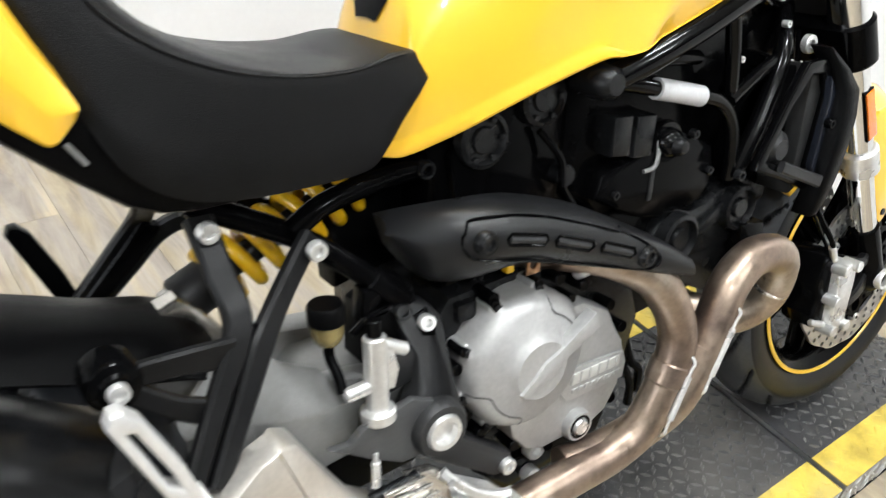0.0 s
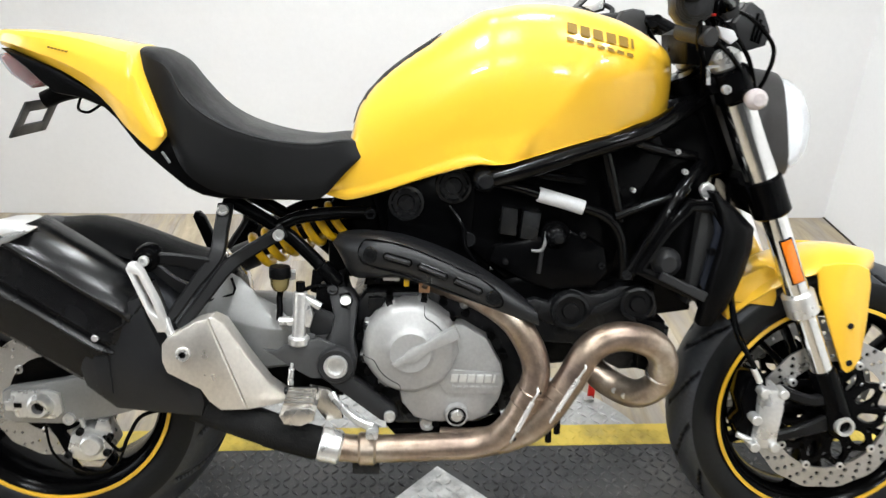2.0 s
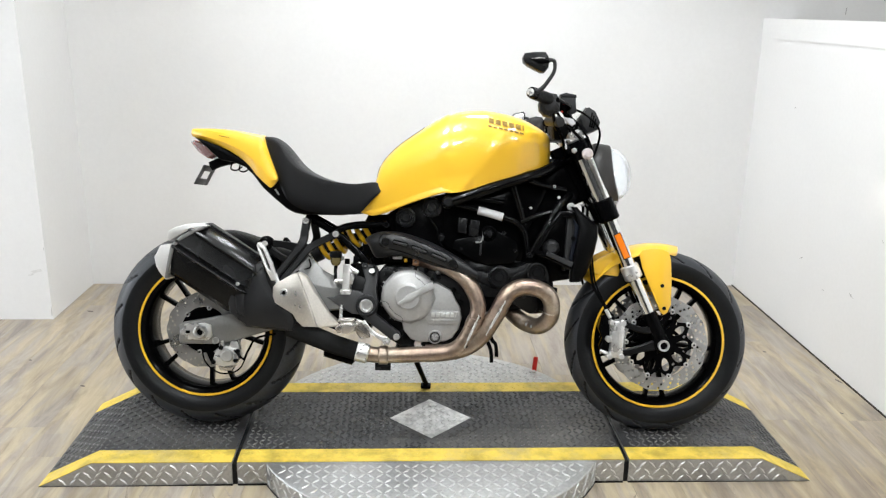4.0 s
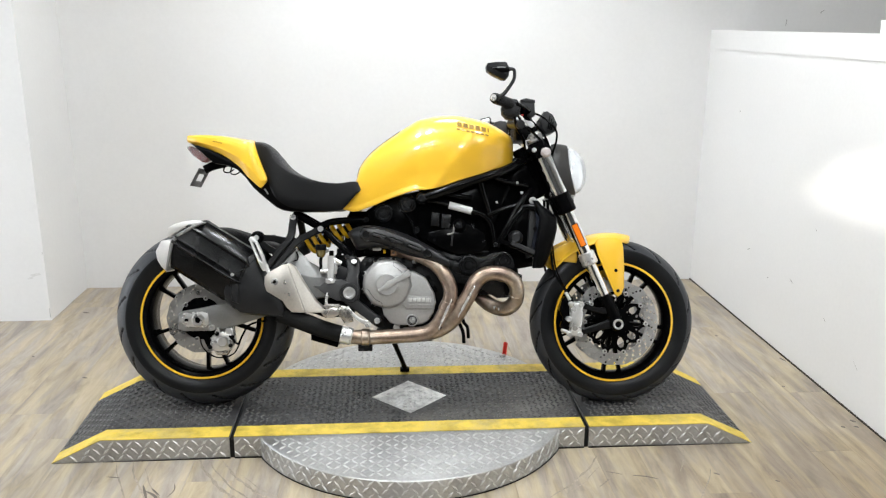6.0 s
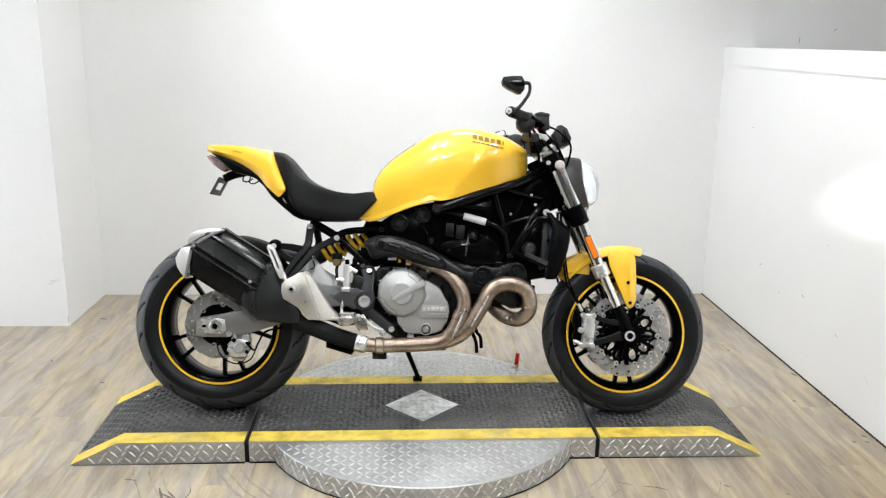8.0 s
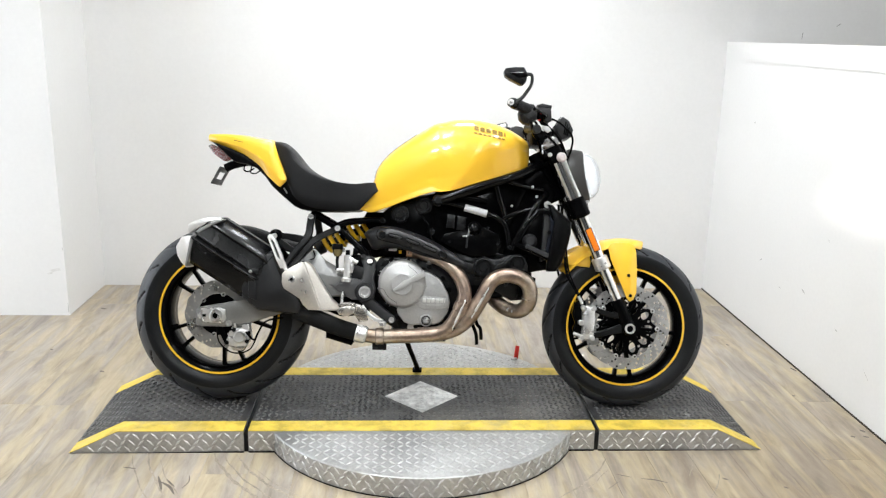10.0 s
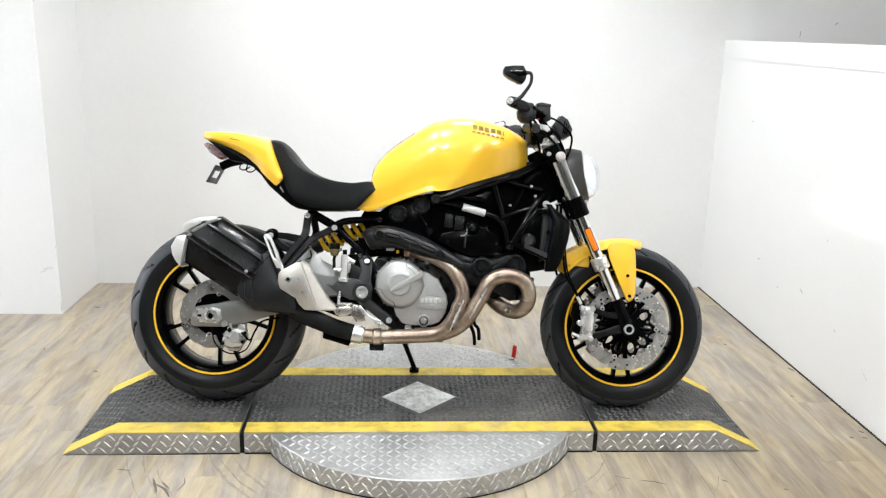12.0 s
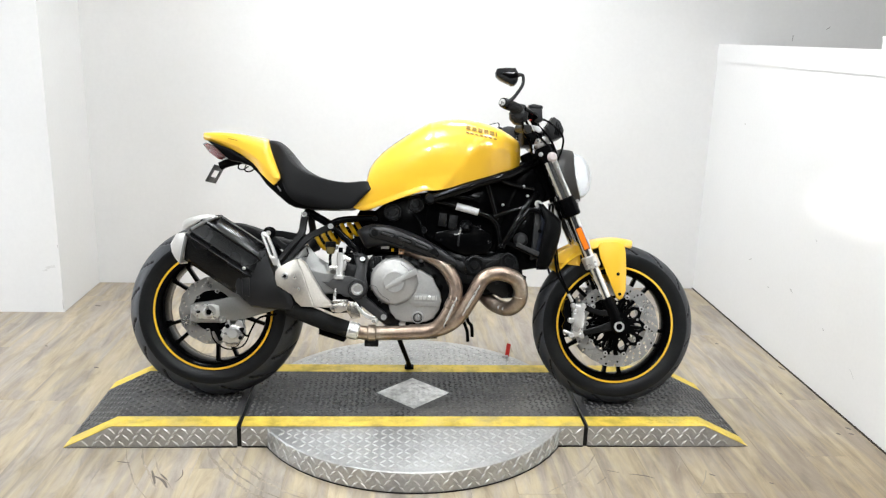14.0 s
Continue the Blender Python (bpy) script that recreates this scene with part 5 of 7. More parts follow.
PANEL = curve([(x, 0, z) for x, z in ((-0.172, 0.618), (-0.166, 0.634), (-0.150, 0.641), (-0.092, 0.633), (-0.016, 0.606), (0.050, 0.576), (0.076, 0.552), (0.072, 0.537), (0.054, 0.535), (0.02, 0.546), (-0.05, 0.570), (-0.10, 0.586), (-0.148, 0.597), (-0.166, 0.603))], 3, closed=True)
groove = [S(p.x, p.z, hs_out(p.x, p.z) + 0.0014) for p in PANEL]
part("shield_groove", tube(groove + groove[:2], 0.0016, 6, smooth=False), SATIN, hs)
for bu, bw in ((-0.150, 0.617), (0.061, 0.553)):
    s = hs_out(bu, bw)
    part("shield_bolt", lathe([(0.0, -0.002), (0.0055, -0.002), (0.0065, -0.005), (0.0095, -0.005), (0.0105, -0.003), (0.012, -0.0035), (0.0135, -0.001), (0.014, 0.006)], S(bu, bw, s), "Y", 24), GUN, hs)
for (u0, w0), (u1, w1) in (((-0.125, 0.617), (-0.083, 0.607)), ((-0.066, 0.602), (-0.022, 0.586)), ((-0.004, 0.580), (0.038, 0.563))):
    d = Vector((u1 - u0, 0, w1 - w0)).normalized()
    n = Vector((-d.z, 0, d.x)) * 0.0060
    a, b = Vector((u0, 0, w0)), Vector((u1, 0, w1))
    loop = [a + n, b + n, b + d * 0.004, b - n, a - n, a - d * 0.004]
    pts = [S(p.x, p.z, hs_out(p.x, p.z) + 0.0004) for p in loop]
    part("shield_slot", tube(pts + pts[:1], 0.0017, 6, smooth=False), SATIN, hs)
    mid_s = hs_out((u0 + u1) / 2, (w0 + w1) / 2)
    part("slot_fill", tube([S(a.x, a.z, hs_out(a.x, a.z) - 0.0022), S((u0 + u1) / 2, (w0 + w1) / 2, mid_s - 0.0022), S(b.x, b.z, hs_out(b.x, b.z) - 0.0022)], 0.0046, 8), CASTGREY, hs)


def bar(path, width, thick, n=6, smooth=True, bm=None):
    """A flat bar along a path of (u, w, s): its width lies in the side plane, its thickness points out to the side."""
    pts = curve([S(*p) for p in path], n) if smooth else [S(*p) for p in path]
    rings = []
    for i, p in enumerate(pts):
        d = (pts[min(i + 1, len(pts) - 1)] - pts[max(i - 1, 0)]).normalized()
        out = Vector((0, -1, 0))
        across = d.cross(out).normalized()
        out = across.cross(d).normalized()
        f = i / (len(pts) - 1) * (len(width) - 1) if isinstance(width, (list, tuple)) else 0
        k = min(int(f), len(width) - 2) if isinstance(width, (list, tuple)) else 0
        hw = (width[k] + (width[k + 1] - width[k]) * (f - k)) / 2 if isinstance(width, (list, tuple)) else width / 2
        ht = thick / 2
        e = min(hw, ht) * 0.5
        rings.append([p + across * x + out * y for x, y in ((-hw, -ht + e), (-hw + e, -ht), (hw - e, -ht), (hw, -ht + e), (hw, ht - e), (hw - e, ht), (-hw + e, ht), (-hw, ht - e))])
    return skin(bmesh.new() if bm is None else bm, rings)


# -- rear subframe, shock and swingarm --
sub_frame = part("subframe_rail", tube([S(-0.150, 0.668, 0.038), S(-0.21, 0.667, 0.044), S(-0.281, 0.660, 0.056), S(-0.322, 0.642, 0.062)], 0.012, 14), SATIN, bike, "black subframe tube")
part("subframe_rail", tube([S(p[0], p[1], -p[2]) for p in ((-0.150, 0.668, 0.038), (-0.21, 0.667, 0.044), (-0.281, 0.660, 0.056), (-0.322, 0.642, 0.062))], 0.012, 14), SATIN, bike)
part("rail_end", lathe([(0.0, 0.002), (0.005, 0.002), (0.006, -0.010), (0.0095, -0.010), (0.011, -0.007), (0.011, 0.006)], S(-0.156, 0.668, 0.046), "Y", 20), GUN, sub_frame)
for sg in (1, -1):
    part("subframe_strut", tube([S(-0.415, 0.692, 0.050 * sg), S(-0.318, 0.637, 0.056 * sg), S(-0.265, 0.594, 0.066 * sg), S(-0.205, 0.537, 0.080 * sg)], 0.0125, 14), SATIN, bike)
part("strut_sleeve", rod(S(-0.243, 0.574, 0.071), S(-0.208, 0.540, 0.081), 0.0155, 16), SATIN, bike)
for sg, lab in ((1, "black passenger footrest bracket"), (-1, "black passenger footrest bracket")):
    arm = part("footrest_bracket", bar([(-0.411, 0.681, 0.070 * sg), (-0.411, 0.646, 0.108 * sg), (-0.413, 0.608, 0.146 * sg), (-0.447, 0.560, 0.171 * sg), (-0.483, 0.508, 0.196 * sg)], (0.028, 0.026, 0.026, 0.020, 0.018), 0.014), BRACKET, bike, lab)
    part("bracket_arm", bar([(-0.309, 0.638, 0.076 * sg), (-0.350, 0.617, 0.110 * sg), (-0.391, 0.591, 0.146 * sg), (-0.428, 0.543, 0.171 * sg), (-0.465, 0.494, 0.196 * sg)], (0.025, 0.023, 0.024, 0.020, 0.018), 0.014), BRACKET, arm)
    part("bracket_web", bar([(-0.401, 0.606, 0.140 * sg), (-0.420, 0.575, 0.154 * sg), (-0.447, 0.538, 0.172 * sg), (-0.474, 0.501, 0.190 * sg)], (0.026, 0.026, 0.024, 0.022), 0.010), SATIN, arm)
    if sg > 0:
        part("bracket_bolt", bolt(-0.411, 0.677, 0.094, 0.010), ALLOY, arm)
        part("bracket_bolt", bolt(-0.314, 0.636, 0.102, 0.010), ALLOY, arm)
    out = [(-0.541, 0.604), (-0.534, 0.615), (-0.522, 0.617), (-0.508, 0.606), (-0.483, 0.552), (-0.472, 0.512), (-0.476, 0.500), (-0.494, 0.498), (-0.510, 0.527)]
    hole = [(-0.526, 0.597), (-0.517, 0.596), (-0.496, 0.552), (-0.490, 0.531), (-0.504, 0.537)]
    lean = Vector((-0.046, 0.112)).normalized()

    def slim(p, f):
        """Draws a point of the footrest in towards its long axis."""
        d = Vector((p[0] + 0.484, p[1] - 0.500))
        along = lean * d.dot(lean)
        q = along + (d - along) * f
        return (-0.488 + q.x, 0.495 + q.y)

    out, hole = [slim(p, 0.74) for p in out], [slim(p, 0.62) for p in hole]
    s0, s1 = (0.199, 0.221) if sg > 0 else (-0.221, -0.199)
    peg = part("passenger_footrest", plate(out, s0, s1, 0.004, holes=[hole] if sg > 0 else ()), CAPSTEEL if sg > 0 else SATIN, arm, "folded alloy passenger footrest" if sg > 0 else "")
    if sg > 0:
        part("peg_fork", bar([(-0.486, 0.514, 0.206), (-0.480, 0.498, 0.210), (-0.474, 0.482, 0.210)], 0.011, 0.016), CAPSTEEL, arm)

boss = part("silencer_hanger", bar([(-0.522, 0.607, 0.166), (-0.468, 0.603, 0.164), (-0.425, 0.592, 0.156)], (0.020, 0.022, 0.030), 0.010), BRACKET, bike, "black silencer hanger")
part("hanger_boss", lathe([(0.0, -0.016), (0.012, -0.016), (0.014, -0.012), (0.020, -0.010), (0.023, -0.004), (0.023, 0.02)], S(-0.523, 0.606, 0.166), "Y", 24), SATIN, boss)
part("hanger_bolt", bolt(-0.523, 0.606, 0.183, 0.009), ALLOY, boss)
part("hanger_arm", bar([(-0.520, 0.600, 0.166), (-0.482, 0.568, 0.168), (-0.442, 0.545, 0.168)], (0.018, 0.020, 0.028), 0.010), BRACKET, boss)

# shock absorber
SA, SB = S(-0.420, 0.552, -0.030), S(-0.196, 0.654, -0.024)
ax = (SB - SA).normalized()
e1 = ax.orthogonal().normalized()
e2 = ax.cross(e1)
coil = [SA.lerp(SB, 0.20 + 0.70 * k / 200) + 0.030 * (math.cos(k / 200 * 2 * math.pi * 6.5) * e1 + math.sin(k / 200 * 2 * math.pi * 6.5) * e2) for k in range(201)]
shock = part("shock_absorber", rod(SA.lerp(SB, 0.05), SA.lerp(SB, 0.95), 0.014, 20), GUN, bike, "rear shock with a yellow coil spring")
part("coil_spring", tube(coil, 0.0082, 10, smooth=False), SPRING, shock, "yellow coil spring")
part("spring_seat", rod(SA.lerp(SB, 0.02), SA.lerp(SB, 0.20), 0.027, 24), CASTGREY, shock)
part("spring_seat", rod(SA.lerp(SB, 0.88), SA.lerp(SB, 0.99), 0.032, 24), SATIN, shock)
part("damper_knob", rod(SA.lerp(SB, -0.03), SA.lerp(SB, 0.03), 0.021, 16), ALLOY, shock)
part("shock_eye", lathe([(0.010, -0.02), (0.022, -0.02), (0.022, 0.02), (0.010, 0.02)], S(-0.422, 0.530, -0.034), "Y", 20, closed=True), ALLOY, shock)
part("shock_link", plate([(-0.445, 0.575), (-0.425, 0.582), (-0.405, 0.565), (-0.385, 0.535), (-0.38, 0.505), (-0.43, 0.50), (-0.455, 0.53)], -0.016, 0.016, 0.006, holes=[ring_pts(-0.430, 0.548, 0.013, 12)]), BRUSHED, shock)

# swingarm
SW = [(-0.215, 0.46), (-0.26, 0.466), (-0.34, 0.478), (-0.41, 0.476), (-0.45, 0.462), (-0.45, 0.36), (-0.38, 0.376), (-0.30, 0.395), (-0.215, 0.385)]
swing = part("swingarm", plate(SW, 0.045, 0.098, 0.014), SWING, bike, "grey painted alloy swingarm")
part("swingarm_beam", plate(SW, -0.100, -0.050, 0.014), SWING, swing)
part("swingarm_cross", plate([(-0.215, 0.450), (-0.29, 0.452), (-0.32, 0.43), (-0.30, 0.398), (-0.215, 0.390)], -0.06, 0.06, 0.012), SWING, swing)
# the right-hand flank: a lower face, a crease and a bright upper face that leans in to the top edge
rings = []
for u, low_w, crease, top in ((-0.464, 0.400, 0.488, 0.494), (-0.441, 0.375, 0.490, 0.522), (-0.402, 0.372, 0.482, 0.561), (-0.386, 0.374, 0.478, 0.553), (-0.354, 0.384, 0.470, 0.519), (-0.320, 0.390, 0.465, 0.501), (-0.302, 0.392, 0.463, 0.478), (-0.250, 0.390, 0.456, 0.462)):
    rings.append([S(u, low_w, 0.060), S(u, low_w, 0.104), S(u, low_w + 0.006, 0.110), S(u, crease - 0.004, 0.1145), S(u, crease + 0.002, 0.1140), S(u, top - 0.004, 0.092), S(u, top, 0.088), S(u, top - 0.003, 0.078), S(u, crease - 0.01, 0.060)])
part("swingarm_flank", skin(bmesh.new(), rings), SWING, swing)
part("flank_notch", tube([S(-0.440, 0.512, 0.1000), S(-0.420, 0.519, 0.1015), S(-0.396, 0.526, 0.1010), S(-0.393, 0.536, 0.0980), S(-0.400, 0.554, 0.0930)], 0.0024, 6, smooth=False), SATIN, swing)
part("swingarm_leg", plate([(-0.40, 0.490), (-0.45, 0.468), (-0.52, 0.425), (-0.60, 0.390), (-0.66, 0.374), (-0.714, 0.362), (-0.797, 0.347), (-0.811, 0.338), (-0.812, 0.284), (-0.79, 0.277), (-0.70, 0.277), (-0.62, 0.292), (-0.50, 0.330), (-0.40, 0.365)], 0.096, 0.120, 0.008), SWING, swing)
part("swingarm_leg", plate([(-0.40, 0.490), (-0.52, 0.425), (-0.66, 0.374), (-0.80, 0.347), (-0.812, 0.284), (-0.70, 0.277), (-0.50, 0.330), (-0.40, 0.365)], -0.120, -0.096, 0.008), SWING, swing)
adj = part("axle_adjuster", plate([(-0.792, 0.326), (-0.79, 0.342), (-0.725, 0.347), (-0.705, 0.340), (-0.701, 0.305), (-0.715, 0.291), (-0.785, 0.293), (-0.788, 0.305), (-0.802, 0.306), (-0.802, 0.325)], 0.118, 0.127, 0.003), ALLOY, swing, "bright chain adjuster plate")
part("axle_nut", lathe([(0.011, 0.0), (0.011, -0.016), (0.017, -0.016), (0.021, -0.010), (0.024, -0.004), (0.024, 0.004)], S(RU, RW, 0.126), "Y", 12), ALLOY, adj)
part("axle_bore", rod(S(RU, RW, 0.10), S(RU, RW, 0.131), 0.0115, 16), SATIN, adj)
part("adjuster_slot", plate([(-0.785, 0.313), (-0.785, 0.322), (-0.772, 0.322), (-0.772, 0.313)], 0.126, 0.1285, 0), SATIN, adj)
part("adjuster_bolt", bolt(-0.692, 0.290, 0.121, 0.011), ALLOY, swing)
# rear brake caliper
rc = part("rear_caliper", plate([(-0.700, 0.232), (-0.690, 0.262), (-0.655, 0.276), (-0.622, 0.268), (-0.612, 0.240), (-0.630, 0.212), (-0.665, 0.205), (-0.690, 0.212)], 0.075, 0.128, 0.008), ALLOY, bike, "small silver rear brake caliper")
part("caliper_piston", lathe([(0.0, -0.012), (0.016, -0.012), (0.020, -0.008), (0.021, 0.0)], S(-0.652, 0.243, 0.128), "Y", 24), ALLOY, rc)
part("caliper_lug", plate([(-0.650, 0.270), (-0.640, 0.292), (-0.622, 0.290), (-0.612, 0.262)], 0.095, 0.126, 0.004), ALLOY, rc)
part("caliper_lug", plate([(-0.690, 0.216), (-0.676, 0.194), (-0.640, 0.192), (-0.628, 0.212)], 0.090, 0.124, 0.005), BRUSHED, rc)
part("bleed_nipple", rod(S(-0.668, 0.272, 0.118), S(-0.672, 0.290, 0.120), 0.0045, 8), ALLOY, rc)
part("caliper_bracket", bar([(-0.735, 0.285, 0.10), (-0.715, 0.25, 0.105), (-0.695, 0.220, 0.108)], (0.03, 0.02, 0.03), 0.010), SATIN, rc)
for bu, bw in ((-0.696, 0.222), (-0.620, 0.258), (-0.626, 0.228), (-0.672, 0.268)):
    part("caliper_bolt", bolt(bu, bw, 0.128, 0.007), GUN, rc)
part("brake_hose", tube([S(-0.63, 0.262, 0.13), S(-0.60, 0.235, 0.135), S(-0.585, 0.262, 0.13), S(-0.56, 0.300, 0.125), S(-0.50, 0.315, 0.12)], 0.0035, 8), SATIN, rc)
part("hose_loop", tube([S(-0.735, 0.275, 0.122), S(-0.725, 0.225, 0.125), S(-0.69, 0.192, 0.125), S(-0.65, 0.186, 0.128), S(-0.61, 0.205, 0.13), S(-0.585, 0.262, 0.13)], 0.0025, 8), SATIN, rc)
# hugger over the rear tyre
rings = []
for u, w in [(p.x, p.z) for p in curve([(-0.735, 0, 0.632), (-0.66, 0, 0.636), (-0.58, 0, 0.615), (-0.50, 0, 0.585), (-0.44, 0, 0.568), (-0.405, 0, 0.545)], 5)]:
    rings.append([(u, y * 0.09, w - 0.035 * abs(y) ** 2.2 + 0.004) for y in (-1, -0.8, -0.5, 0, 0.5, 0.8, 1)] + [(u, y * 0.087, w - 0.035 * abs(y) ** 2.2) for y in (1, 0.5, 0, -0.5, -1)])
part("rear_hugger", skin(bmesh.new(), rings), PLASTIC, bike, "black plastic tyre hugger")

# -- foot controls on the right --
def lean_in(bm):
    """Leans the head of the footrest hanger in towards the engine."""
    for v in bm.verts:
        f = max(0.0, (v.co.z - 0.445) / 0.10)
        v.co.y += 0.040 * f
        v.co.z -= 0.024 * f
    return bm


pp = part("pivot_plate", lean_in(plate([(-0.232, 0.572), (-0.221, 0.582), (-0.207, 0.577), (-0.183, 0.560), (-0.173, 0.540), (-0.179, 0.465), (-0.172, 0.420), (-0.178, 0.385), (-0.103, 0.326), (-0.099, 0.312), (-0.110, 0.301), (-0.130, 0.304), (-0.216, 0.369), (-0.238, 0.388), (-0.245, 0.41), (-0.238, 0.442), (-0.222, 0.465), (-0.216, 0.505)], 0.108, 0.142, 0.006)), CASTGREY, bike, "dark grey cast footrest hanger plate")
part("heel_guard", plate([(-0.338, 0.438), (-0.314, 0.436), (-0.298, 0.448), (-0.238, 0.460), (-0.212, 0.448), (-0.215, 0.385), (-0.254, 0.385), (-0.288, 0.404), (-0.316, 0.424)], 0.132, 0.143, 0.003), HEELGREY, pp)
part("pivot_ring", lathe([(0.020, -0.010), (0.030, -0.010), (0.034, -0.004), (0.034, 0.01), (0.020, 0.01)], S(-0.209, 0.413, 0.145), "Y", 32, closed=True), CASTGREY, pp)
part("pivot_nut", lathe([(0.0, -0.004), (0.013, -0.004), (0.0145, -0.012), (0.020, -0.012), (0.0225, -0.005), (0.0225, 0.006)], S(-0.209, 0.413, 0.148), "Y", 28), ALLOY, pp, "bright pivot nut")
part("plate_pocket", lean_in(plate([(-0.208, 0.556), (-0.190, 0.561), (-0.183, 0.543), (-0.188, 0.523), (-0.204, 0.528)], 0.14, 0.1435, 0.002)), SATIN, pp)
for bu, bw, m in ((-0.196, 0.545, ALLOY), (-0.220, 0.567, GUN), (-0.113, 0.315, ALLOY)):
    part("plate_bolt", lean_in(bolt(bu, bw, 0.144, 0.0105)), m, pp)
fp = part("rider_footrest", plate([(-0.298, 0.352), (-0.286, 0.366), (-0.250, 0.372), (-0.236, 0.362), (-0.240, 0.344), (-0.262, 0.334), (-0.290, 0.338)], 0.150, 0.232, 0.005), BRUSHED, bike, "ribbed alloy rider footrest")
for k in range(5):
    part("footrest_tooth", box((0.050, 0.006, 0.007), S(-0.266, 0.373, 0.164 + 0.014 * k), 0.002), BRUSHED, fp)
part("footrest_clevis", plate([(-0.256, 0.374), (-0.222, 0.368), (-0.204, 0.352), (-0.196, 0.312), (-0.226, 0.306), (-0.246, 0.334)], 0.138, 0.152, 0.004), BRUSHED, fp, "tan metal clevis plate")
part("footrest_pin", rod(S(-0.300, 0.362, 0.15), S(-0.240, 0.366, 0.15), 0.008, 12), GUN, fp)
part("footrest_spring", rod(S(-0.290, 0.374, 0.146), S(-0.288, 0.404, 0.144), 0.0055, 12), ALLOY, fp)
part("spring_tip", rod(S(-0.288, 0.404, 0.144), S(-0.287, 0.414, 0.143), 0.003, 8), ALLOY, fp)
pedal = part("brake_pedal", bar([(-0.216, 0.364, 0.158), (-0.206, 0.352, 0.166), (-0.182, 0.329, 0.172), (-0.160, 0.317, 0.178), (-0.142, 0.312, 0.182)], (0.013, 0.012, 0.012, 0.014, 0.018), 0.011), ALLOY, bike, "bright alloy rear brake pedal")
part("pedal_tip", box((0.022, 0.036, 0.016), S(-0.142, 0.306, 0.188), 0.005), ALLOY, pedal)
mc = part("rear_master_cylinder", rod(S(-0.276, 0.452, 0.134), S(-0.273, 0.542, 0.129), 0.0125, 18), ALLOY, bike, "small silver rear brake master cylinder")
part("cylinder_collar", rod(S(-0.276, 0.446, 0.134), S(-0.276, 0.462, 0.134), 0.019, 18), ALLOY, mc)
part("cylinder_port", rod(S(-0.311, 0.487, 0.132), S(-0.280, 0.489, 0.132), 0.008, 12), ALLOY, mc)
part("cylinder_cap", rod(S(-0.273, 0.542, 0.129), S(-0.273, 0.560, 0.128), 0.008, 12), SATIN, mc)
part("cylinder_bracket", plate([(-0.268, 0.518), (-0.244, 0.506), (-0.212, 0.494), (-0.206, 0.470), (-0.222, 0.458), (-0.258, 0.452), (-0.262, 0.484)], 0.102, 0.112, 0.003), CASTGREY, mc, "dark grey cast bracket")
part("cylinder_mount", plate([(-0.268, 0.480), (-0.256, 0.478), (-0.25, 0.50), (-0.256, 0.525), (-0.268, 0.528)], 0.118, 0.138, 0.003), ALLOY, mc)
part("banjo_bolt", rod(S(-0.27, 0.533, 0.130), S(-0.238, 0.515, 0.130), 0.0075, 10), ALLOY, mc)
pot = part("fluid_reservoir", lathe([(0.0, 0.0), (0.010, 0.0), (0.0135, 0.004), (0.0165, 0.012), (0.0170, 0.026), (0.0, 0.026)], S(-0.312, 0.536, 0.106), "Z", 24), FLUID, bike, "amber fluid reservoir with a black cap")
part("reservoir_cap", lathe([(0.0, 0.045), (0.017, 0.045), (0.0190, 0.042), (0.0190, 0.025), (0.0, 0.025)], S(-0.312, 0.536, 0.106), "Z", 24), PLASTIC, pot)
part("reservoir_hose", tube([S(-0.311, 0.536, 0.104), S(-0.313, 0.522, 0.108), S(-0.311, 0.506, 0.118), S(-0.311, 0.489, 0.128)], 0.0055, 10), SATIN, pot)
part("reservoir_tab", plate([(-0.302, 0.548), (-0.287, 0.553), (-0.287, 0.570), (-0.302, 0.570)], 0.084, 0.090, 0.001), ALLOY, pot)
part("switch_body", plate([(-0.262, 0.528), (-0.258, 0.566), (-0.236, 0.568), (-0.226, 0.556), (-0.244, 0.544), (-0.244, 0.524)], 0.060, 0.085, 0.004), SATIN, bike, "black brake switch")
part("wiring_loop", tube([S(-0.28, 0.53, 0.095), S(-0.255, 0.540, 0.09), S(-0.225, 0.540, 0.085), S(-0.20, 0.552, 0.085)], 0.004, 8), SATIN, bike, "black wiring loom")
part("shield_tail", plate([(-0.250, 0.535), (-0.20, 0.56), (-0.185, 0.50), (-0.22, 0.46), (-0.255, 0.47)], 0.02, 0.09, 0.006), PLASTIC, bike, "black inner plastic")

part("inner_guard", plate([(-0.238, 0.52), (-0.242, 0.66), (-0.22, 0.70), (-0.12, 0.70), (-0.12, 0.54)], -0.07, -0.02, 0.008), PLASTIC, bike, "black inner splash guard")

part("chain_slider", plate([(-0.37, 0.398), (-0.20, 0.398), (-0.20, 0.325), (-0.30, 0.318), (-0.37, 0.345)], 0.0, 0.085, 0.008), PLASTIC, bike, "black plastic behind the footrest")

